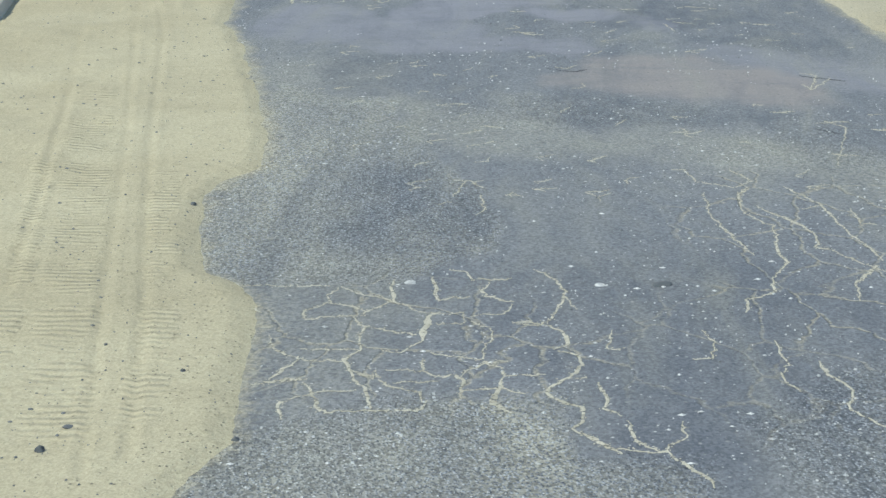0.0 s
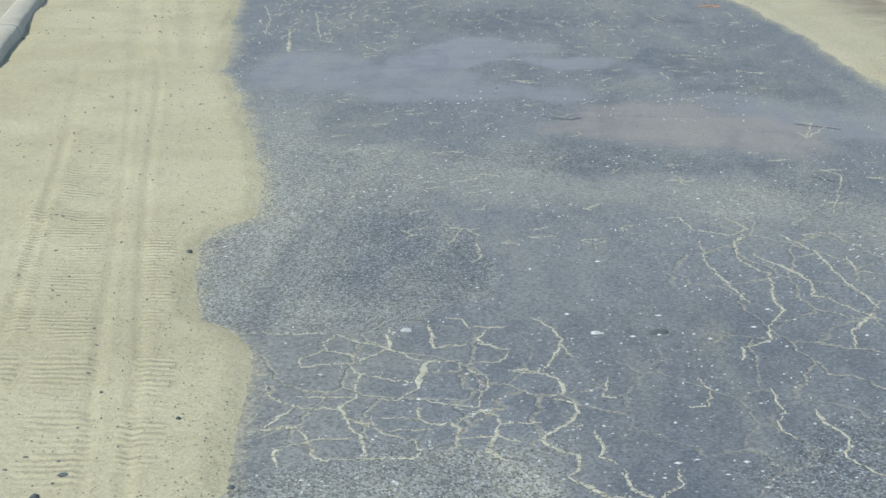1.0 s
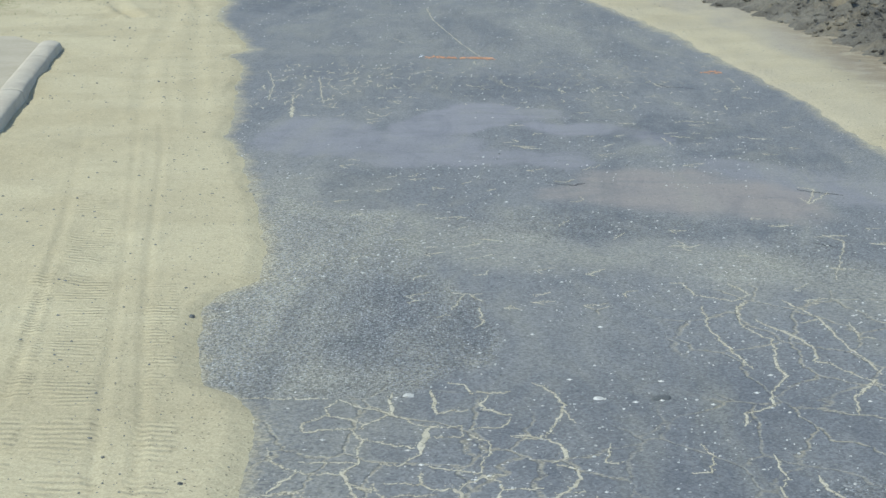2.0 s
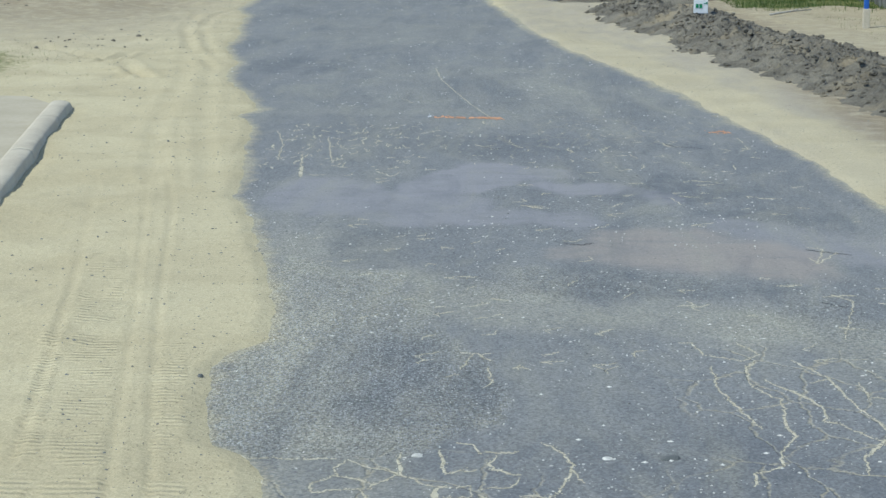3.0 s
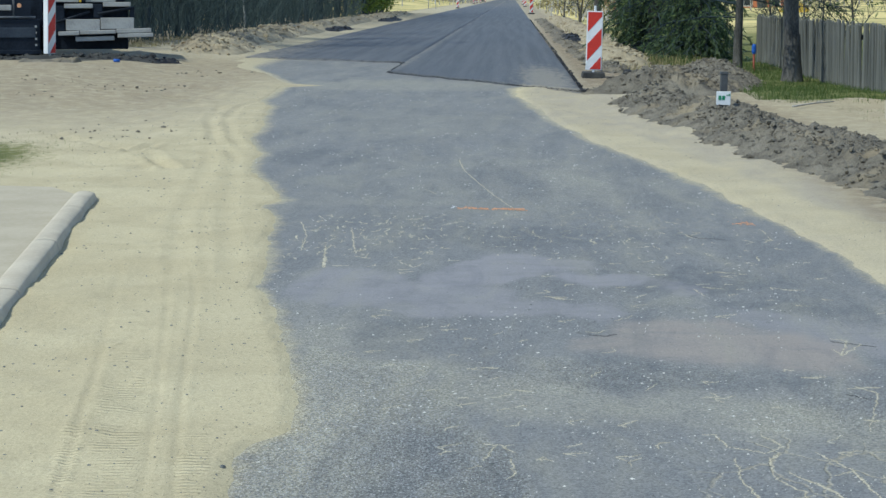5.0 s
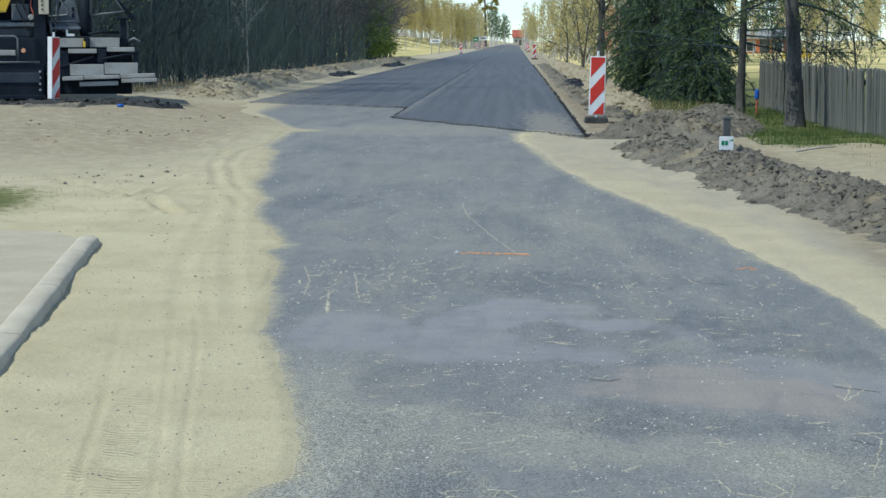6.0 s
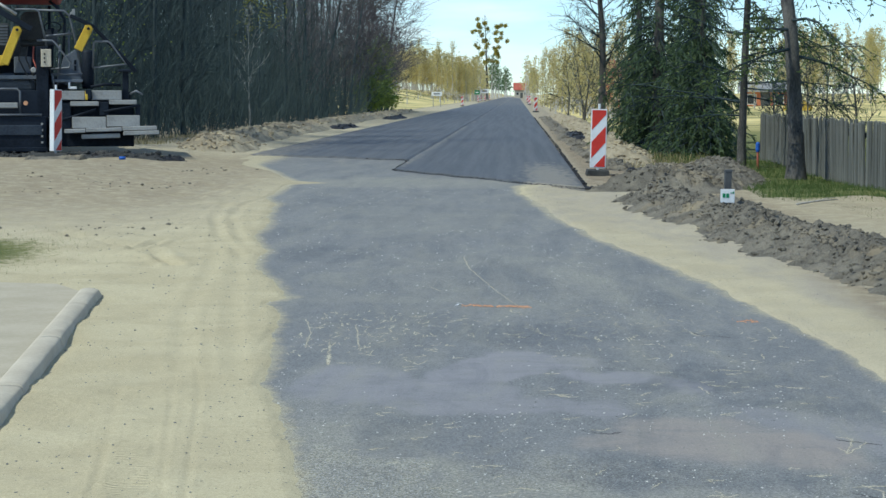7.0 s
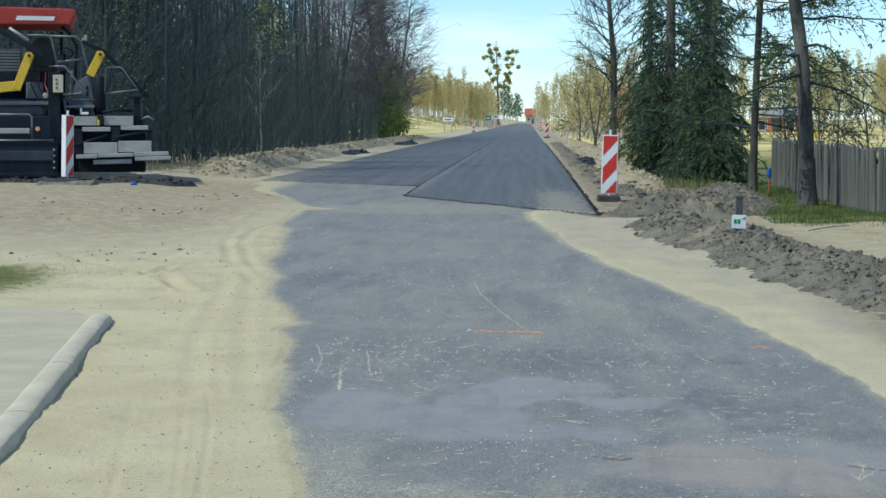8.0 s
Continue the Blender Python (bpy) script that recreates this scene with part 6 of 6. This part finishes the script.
# ---- far houses and signs ----
def house(m, label, w, d, h, roof_h, wall, roof):
    ob = thing("house", m, label, "house")
    part("wall", Build().box((0, 0, h / 2 - 0.3), (w, d, h + 0.6)), wall, ob)
    o = 0.35
    part("roof", Build().prism([(-d / 2 - o, h - 0.1), (d / 2 + o, h - 0.1), (d / 2 + o, h + 0.08), (0, h + roof_h), (-d / 2 - o, h + 0.08)], "x", -w / 2 - o, w / 2 + o), roof, ob)
    for x in (-w * 0.28, w * 0.28):
        win = part("window", Build().box((x, -d / 2 - 0.02, h * 0.55), (1.0, 0.08, 1.1)), M_LIGHTWALL, ob)
        part("pane", Build().box((x, -d / 2 - 0.065, h * 0.55), (0.8, 0.02, 0.9)), M_GLASS, win)
    part("door", Build().box((0, -d / 2 - 0.02, 1.0), (0.95, 0.08, 2.0)), M_FENCE, ob)
    return ob


house(pose(25.8, 230, zat(25.8, 230) - 0.4, 0, 0, -8), "low orange house with a grey roof beyond the field", 5.0, 5, 1.9, 1.0, M_BRICK, M_GREYSTEEL)
house(pose(9.0, 190, zat(9.0, 190), 0, 0, 10), "small orange brick house behind the trees", 2.6, 4, 2.8, 1.6, M_BRICK, M_ROOF)
house(pose(1.6, 800, 0.0), "far house with a bright red roof at the road's end", 5.2, 5, 3.0, 2.6, M_KERB, M_ROOF)
heap = stone("woodpile", 23.6, 186, (2.4, 1.6, 1.3), 401, M_YELLOW, "heap of pale yellow cut wood beyond the fence", 1)
tagged(heap, category="wood pile")
for (x, y, w, h, z, mat, lab) in ((-8.4, 231, 1.1, 0.42, 1.15, M_WHITE, "white place-name board on two posts by the field"), (-7.6, 420, 1.0, 0.8, 1.3, M_GREEN, "small green direction sign on a post"), (-6.9, 470, 1.7, 0.9, 1.6, M_WHITE, "far white direction board beside the road")):
    sg = thing("road_sign", pose(x, y, zat(x, y), 0, 0, -4), lab, "road sign", "far signs along the road")
    part("panel", Build().box((0, 0, z + h / 2), (w, 0.05, h)), mat, sg)
    part("lettering_bar", Build().box((0, -0.032, z + h / 2), (w * 0.6, 0.008, h * 0.25)), M_PLASTIC if mat is M_WHITE else M_WHITE, sg)
    for q in (-0.35, 0.35):
        part("post", Build().tube([(q * w, 0.04, -0.3), (q * w, 0.04, z + h * 0.9)], 0.04, 6), M_GREYSTEEL, sg)


# ---- the asphalt paver ----
paver = thing("asphalt_paver", pose(-9.0, 44.0, zat(-8.6, 44.0), 0, 0, 11), "dark parked asphalt paver with yellow arms and red canopy", "road paver")


def pbox(name, x0, x1, z0, z1, y0, y1, mat, label="", bevel=0.015, parent=None, tilt=0.0):
    ob = part(name, Build().box((0, 0, 0), (x1 - x0, y1 - y0, z1 - z0)), mat, parent or paver, label, bevel)
    ob.matrix_basis = pose((x0 + x1) / 2, (y0 + y1) / 2, (z0 + z1) / 2, 0, tilt, 0)
    return ob


def ptube(name, pts, r, mat, label=""):
    return part(name, Build().tube(pts, r, 8), mat, paver, label, smooth=True)


# crawler tracks and the machine's body
for x0 in (-2.95, -0.62):
    outline = [(0.55 + 0.38 * math.cos(a), 0.40 + 0.38 * math.sin(a)) for a in np.linspace(math.pi / 2, 3 * math.pi / 2, 9)]
    outline += [(3.9 + 0.38 * math.cos(a), 0.40 + 0.38 * math.sin(a)) for a in np.linspace(-math.pi / 2, math.pi / 2, 9)]
    tr = part("crawler_track", Build().prism(outline, "x", x0, x0 + 0.42), M_RUBBER, paver, "black crawler track")
    for i in range(16):
        part("track_shoe", Build().box((x0 + 0.21, 0.6 + i * 0.22, 0.80), (0.44, 0.17, 0.05)), M_STEEL, tr)
pbox("chassis", -2.75, -0.35, 0.45, 1.35, 0.5, 5.0, M_STEEL, "black machine body")
pbox("engine_hood", -2.7, -0.45, 1.35, 2.25, 2.4, 4.9, M_STEEL, "dark engine hood", 0.05)
pbox("deck", -2.8, 0.05, 1.30, 1.40, 0.2, 2.4, M_STEEL)
pbox("hopper", -3.0, -0.1, 0.7, 1.6, 5.0, 6.6, M_STEEL, "dark folded hopper", 0.05)
pbox("control_desk", -2.3, -0.75, 1.95, 2.3, 1.9, 2.3, M_PLASTIC, "", 0.04)
for x in (-0.72, -2.2):
    seat = pbox("operator_seat", x - 0.26, x + 0.26, 2.18, 2.32, 0.9, 1.4, M_RUBBER, "black operator seat", 0.05)
    part("seat_back", Build().prism([(-0.24, 0.0), (0.24, 0.0), (0.22, 0.5), (0.12, 0.58), (-0.12, 0.58), (-0.22, 0.5)], "y", -0.06, 0.06), M_RUBBER, seat, bevel=0.03).matrix_basis = pose(0, -0.24, 0.05, 8)
    pbox("seat_stand", x - 0.12, x + 0.12, 1.4, 2.2, 1.0, 1.3, M_STEEL)
# canopy
cb_ = Build()
cb_.prism([(-2.95, 3.24), (-2.85, 3.50), (-0.10, 3.43), (-0.05, 3.36), (-0.18, 3.11), (-2.8, 3.11)], "y", 0.2, 3.2)
canopy = part("canopy", cb_, M_CANOPY, paver, "dusty red canopy roof", 0.03)
part("lettering_bar", Build().prism([(-1.25, 3.20), (-0.50, 3.19), (-0.47, 3.275), (-1.22, 3.285)], "y", 0.19, 0.196), M_WHITE, canopy, "white lettering block")
for pts in ([(-0.35, 0.5, 3.08), (-0.2, 0.45, 2.95), (-0.05, 0.4, 2.7), (-0.12, 0.4, 1.4)], [(-2.6, 0.5, 3.08), (-2.6, 0.5, 1.4)], [(-0.4, 2.9, 3.08), (-0.4, 2.9, 1.4)], [(-2.6, 2.9, 3.08), (-2.6, 2.9, 1.4)]):
    ptube("canopy_post", pts, 0.032, M_STEEL)
# arms
def arm(name, pts, w, y0, y1, mat, label):
    b = Build()
    for (xa, za), (xb, zb) in zip(pts, pts[1:]):
        q = math.hypot(xb - xa, zb - za)
        nx_, nz_ = -(zb - za) / q * w / 2, (xb - xa) / q * w / 2
        ex, ez = (xb - xa) / q * w * 0.25, (zb - za) / q * w * 0.25
        b.prism([(xa + nx_ - ex, za + nz_ - ez), (xb + nx_ + ex, zb + nz_ + ez), (xb - nx_ + ex, zb - nz_ + ez), (xa - nx_ - ex, za - nz_ - ez)], "y", y0, y1)
    return part(name, b, mat, paver, label, 0.012)


for ob, px in ((arm("lift_arm", [(-1.75, 1.82), (-1.20, 1.88)], 0.20, -0.45, -0.25, M_YELLOW, "yellow lifting arm"), -1.72), (arm("lift_arm", [(-1.22, 1.84), (-0.97, 2.47)], 0.17, -0.46, -0.24, M_YELLOW, "yellow lifting arm"), -0.97), (arm("lift_arm", [(0.23, 2.12), (0.42, 2.50)], 0.17, -0.45, -0.25, M_YELLOW, "yellow lifting arm"), 0.42)):
    pz = {-1.72: 1.82, -0.97: 2.47, 0.42: 2.5}[px]
    part("pin", Build().tube([(px, -0.48, pz), (px, -0.22, pz)], 0.075, 12), M_YELLOW, ob)
    part("bolt", Build().tube([(px, -0.50, pz), (px, -0.2, pz)], 0.03, 8), M_STEEL, ob)
arm("hydraulic_ram", [(-1.55, 2.98), (-0.72, 2.50)], 0.11, -0.3, -0.15, M_STEEL, "")
arm("hydraulic_ram", [(0.08, 2.76), (0.50, 2.56), (1.12, 1.92), (1.34, 1.66)], 0.075, -0.2, -0.08, M_STEEL, "")
ptube("ram_rod", [(-1.36, -0.3, 3.02), (-0.98, -0.3, 2.78)], 0.03, M_GREYSTEEL, "bright steel rod")
# rails
for pts in ([(-1.02, 0, 2.89), (-0.62, 0, 2.89), (-0.55, 0, 2.84), (-0.40, 0, 2.11)], [(-0.62, 0.05, 2.88), (-0.06, 0.05, 2.87), (0.04, 0.05, 2.78), (0.10, 0.05, 2.55), (0.36, 0.05, 1.32)],
            [(-0.6, -0.1, 2.27), (-0.30, -0.1, 2.27), (-0.24, -0.1, 2.22), (0.06, -0.1, 1.83), (0.03, -0.1, 1.73), (-0.36, -0.1, 1.70)], [(-0.45, 0.1, 2.36), (0.10, 0.1, 2.42)], [(-0.35, -0.2, 1.60), (0.30, -0.2, 1.60)],
            [(0.50, -0.3, 1.73), (0.52, -0.3, 2.22), (0.56, -0.3, 2.25), (0.80, -0.3, 2.25), (0.86, -0.3, 2.21), (1.16, -0.3, 1.80), (0.50, -0.3, 1.73)], [(-0.30, -0.4, 1.61), (-0.26, -0.4, 1.30)],
            [(-1.75, -0.85, 1.31), (-0.98, -0.85, 1.31), (-0.92, -0.85, 1.26), (-0.92, -0.85, 0.8)], [(-1.9, -0.92, 0.80), (-0.50, -0.92, 0.80)], [(1.22, -0.3, 1.21), (1.35, -0.35, 1.27), (1.47, -0.4, 1.20)], [(-0.15, 0.3, 2.2), (-0.2, 0.3, 1.4)], [(0.02, 0.8, 2.5), (0.02, 0.8, 1.4)]):
    ptube("handrail", pts, 0.022, M_TUBE, "grey tube rail")
# control column and boxes
pbox("control_column", -0.61, -0.37, 0.6, 2.15, -0.5, -0.3, M_STEEL)
cbx = pbox("control_box", -0.51, -0.31, 1.74, 2.09, -0.62, -0.5, M_KERB, "grey control box", 0.012)
for z in (0.08, 0.0, -0.08):
    part("button", Build().tube([(-0.03, -0.06, z), (-0.03, -0.075, z)], 0.02, 8), M_STEEL, cbx)
part("side_panel", Build().prism([(-0.22, 1.42), (0.34, 1.42), (0.28, 1.75), (0.16, 2.1), (-0.08, 1.95)], "y", 0.1, 0.2), M_BLUESTEEL, paver, "bluish grey steel side panel", 0.012)
for z in (1.68, 1.80):
    pbox("panel_slot", 0.13, 0.17, z, z + 0.09, 0.085, 0.105, M_STEEL, "", 0.0)
part("exhaust_silencer", Build().tube([(0.40, 0.0, 1.31), (0.40, 0.0, 1.36), (0.40, 0.0, 2.04), (0.40, 0.0, 2.09)], [0.10, 0.125, 0.125, 0.09], 16), M_STEEL, paver, "black cylindrical silencer", smooth=True)
pbox("side_post", 1.08, 1.20, 1.10, 1.66, -0.35, -0.2, M_STEEL, "", 0.02)
pbox("post_cap", 1.00, 1.26, 1.64, 1.70, -0.4, -0.15, M_STEEL, "", 0.02)
part("warning_lamp", Build().tube([(-0.81, -0.93, 1.03), (-0.81, -0.90, 1.03)], 0.045, 12), M_ORANGE, paver, "small orange lamp")
# screed
pbox("screed_body", -3.2, -0.42, 0.14, 0.76, -0.9, 0.0, M_STEEL, "black screed body", 0.02)
pbox("screed_plate", -3.2, -0.40, 0.08, 0.16, -0.98, 0.0, M_STEEL, "", 0.01)
pbox("screed_light_bar", -1.95, -0.96, 0.93, 1.04, -0.85, -0.75, M_GREYSTEEL, "pale walkway edge")
pbox("screed_beam", -3.0, -0.45, 0.76, 1.28, -0.5, 0.1, M_STEEL)
pbox("hose_bundle", -2.4, -0.62, 1.22, 1.50, -0.3, 0.3, M_PLASTIC, "", 0.10)
pbox("extension_body", -0.30, 1.30, 0.16, 1.05, -0.35, 0.2, M_STEEL, "black screed extension", 0.02)
pbox("extension_beam", -0.2, 1.25, 1.05, 1.25, -0.1, 0.25, M_STEEL)
for name, x0, x1, z0, z1, y, ti in (("walkway_panel", -0.16, 0.34, 1.09, 1.27, -0.5, 0), ("walkway_panel", 0.47, 1.06, 1.09, 1.28, -0.5, 0), ("walkway_step", 0.05, 0.61, 0.97, 1.06, -0.62, 0), ("walkway_step", 0.81, 1.35, 1.00, 1.09, -0.62, 0),
                                ("screed_panel", 0.08, 0.745, 0.53, 0.755, -0.66, 0), ("screed_panel", 0.755, 1.41, 0.56, 0.785, -0.66, 0), ("foot_board", -0.07, 0.34, 0.44, 0.52, -0.85, -1.5), ("foot_board", 0.35, 1.05, 0.465, 0.54, -0.85, -1.5),
                                ("foot_board", 1.06, 1.74, 0.49, 0.57, -0.85, -1.5), ("foot_board", 0.26, 1.02, 0.33, 0.42, -0.80, -1.5), ("foot_board", 1.08, 1.78, 0.40, 0.48, -0.9, -1.5)):
    pbox(name, x0, x1, z0, z1, y, y + (0.10 if name == "walkway_panel" else 0.28), M_GREYSTEEL, "worn grey steel plate", 0.012, tilt=ti)
for x0, x1, z0, z1 in ((-0.12, 0.06, 0.52, 1.02), (0.62, 0.80, 0.78, 1.05), (1.33, 1.42, 0.76, 1.0), (0.35, 0.46, 1.1, 1.3)):
    pbox("bracket", x0, x1, z0, z1, -0.6, -0.3, M_STEEL, "", 0.015)
part("yellow_lever", Build().box((0.40, -0.55, 1.22), (0.12, 0.06, 0.10)).box((0.37, -0.58, 1.15), (0.05, 0.05, 0.12)), M_YELLOW, paver, "", 0.015)
for i in range(5):
    ptube("hydraulic_hose", [(-0.9 + 0.12 * i, -0.2, 2.15), (-0.95 + 0.14 * i, -0.32, 1.9), (-0.8 + 0.12 * i, -0.35, 1.6), (-0.7 + 0.1 * i, -0.25, 1.35)], 0.016, M_ROOF if i == 2 else M_RUBBER)
# black crumbs under the screed; the heap's colour also stands for the paver's shadow
ridge("asphalt_spill", [(-11.2, 42.6), (-9.6, 42.9), (-8.0, 43.2), (-6.9, 43.5)], 0.6, 0.10, 33, M_RUBBER, "low black heap for asphalt crumbs and shadow under the paver", 90, 26, 0.10, 300, 0.04)
ridge("asphalt_spill", [(-8.5, 43.0), (-7.8, 43.2), (-7.2, 43.4), (-6.6, 43.7)], 0.42, 0.09, 37, M_TAR, "low heap of black asphalt crumbs beside the screed", 120, 36, 0.06, 700, 0.018)
ridge("sand_mound", [(-9.3, 41.2), (-8.7, 41.3), (-8.1, 41.2)], 0.35, 0.10, 35, M_SOIL, "small dark mound round the striped board's foot", 60, 20, 0.05)


# ---- ragged black edges of the fresh asphalt ----


def tar_edge(name, path, size, n, seed, label, height=0.05):
    """Crumbled edge of a laid course: a band of black lumps along a line."""
    r, b = random.Random(seed), Build()
    for i in range(n):
        t = r.random() * (len(path) - 1)
        k = int(t)
        x = path[k][0] + (path[k + 1][0] - path[k][0]) * (t - k)
        y = path[k][1] + (path[k + 1][1] - path[k][1]) * (t - k)
        j = (float(fbm(np.array([x * 2.0]), np.array([2.0]), 3, 83)[0]) - 0.5) * 0.7 if height else 0
        s_ = size * r.uniform(0.4, 1.3)
        lump_at(b, r, (x + r.gauss(0, 0.02), y + j + r.gauss(0, 0.05), r.uniform(0, height * 0.5)), s_)
    return tagged(part(name, b, M_TAR, None), label, "asphalt edge", kind="stuff")


tar_edge("asphalt_edge", [(JOINT, 39.95), (NEW_R, 31.85)], 0.008, 800, 1, "crumbled black front edge of the fresh asphalt lane")
tar_edge("asphalt_edge", [(NEW_L + 0.9, 49.4), (JOINT, 45.95)], 0.011, 500, 2, "crumbled black front edge of the second lane")
tar_edge("asphalt_edge", [(JOINT, 40.0), (JOINT, 46.0)], 0.014, 160, 3, "black step between the two fresh lanes", 0.03)
tar_edge("asphalt_edge", [(NEW_R, 31.9), (NEW_R + 0.02, 60), (NEW_R, 130)], 0.026, 700, 4, "crumbled black side edge of the fresh asphalt", 0.04)
tar_edge("asphalt_edge", [(NEW_R - 0.05, 32.3), (NEW_R + 0.25, 31.6), (NEW_R + 0.5, 31.9)], 0.04, 130, 5, "black crumbs spilled at the corner of the fresh asphalt", 0.03)


# ---- small parts of the paver ----
pbox("radiator_grille", -1.75, -1.16, 2.15, 2.62, 0.3, 0.36, M_PLASTIC, "dark slatted grille", 0.01)
for i in range(7):
    pbox("grille_slat", -1.73, -1.18, 2.19 + 0.06 * i, 2.22 + 0.06 * i, 0.27, 0.30, M_TUBE, "", 0.0)
pbox("valve_block", -1.05, -0.72, 1.62, 1.95, -0.15, 0.1, M_BLUESTEEL, "", 0.02)
pbox("tool_box", -1.75, -1.05, 1.45, 1.62, -0.3, 0.0, M_NAVY, "dusty bluish box", 0.02)
pbox("cross_beam", -2.9, -0.40, 1.50, 1.58, -0.35, -0.25, M_TUBE, "", 0.01)
pbox("auger_guard", -3.1, -0.5, 0.40, 0.60, -0.925, -0.90, M_NAVY, "dusty navy steel guard", 0.01)
part("work_lamp", Build().tube([(-0.66, -0.40, 1.68), (-0.66, -0.46, 1.68), (-0.66, -0.48, 1.68)], [0.05, 0.06, 0.045], 12), M_GREYSTEEL, paver, "round work lamp")
part("work_lamp", Build().tube([(0.10, -0.05, 2.80), (0.10, -0.10, 2.80)], [0.04, 0.05], 10), M_GREYSTEEL, paver, "round work lamp")
pbox("side_mirror", 0.10, 0.16, 2.78, 2.90, -0.1, -0.06, M_GREYSTEEL, "", 0.01)
pbox("step_plate", -0.30, 0.30, 1.44, 1.50, -0.3, 0.05, M_BLUESTEEL, "", 0.01)
pbox("seat_console", -0.45, -0.20, 2.2, 2.52, 0.8, 1.1, M_PLASTIC, "", 0.04)
ptube("steering_column", [(-0.35, 1.1, 1.4), (-0.30, 0.8, 2.55)], 0.035, M_STEEL)
part("steering_wheel", Build().tube([(-0.30 + 0.17 * math.cos(a), 0.8 - 0.05 * math.sin(a), 2.56 + 0.17 * math.sin(a) * 0.6) for a in np.linspace(0, 2 * math.pi, 17)], 0.014, 6), M_STEEL, paver)
ptube("tie_rod", [(0.45, -0.4, 1.35), (0.75, -0.4, 1.40), (1.05, -0.4, 1.38)], 0.03, M_STEEL)
ptube("tie_rod", [(-0.10, -0.62, 0.70), (0.55, -0.62, 0.90)], 0.025, M_STEEL)
ptube("tie_rod", [(0.70, -0.62, 0.86), (1.40, -0.62, 0.98)], 0.025, M_STEEL)
for i in range(4):
    pbox("mud_guard_bolt", -0.52 + 0.0 * i, -0.48, 0.24 + 0.12 * i, 0.28 + 0.12 * i, -0.92, -0.90, M_GREYSTEEL, "", 0.0)
part("handle", Build().box((0.10, -0.45, 1.33), (0.16, 0.04, 0.05)).box((0.03, -0.45, 1.38), (0.04, 0.04, 0.12)), M_WHITE, paver, "white handle", 0.01)
can = new("drink_can", Build().tube([(-0.06, 0, 0.03), (0.06, 0, 0.03)], [0.03, 0.03], 10).mesh("drink_can", True))
can.data.materials.append(M_BLUE)
can.matrix_basis = pose(-7.45, 41.4, zat(-7.45, 41.4), 0, 0, 10)
tagged(can, "small blue and white litter lying on sand", "litter")
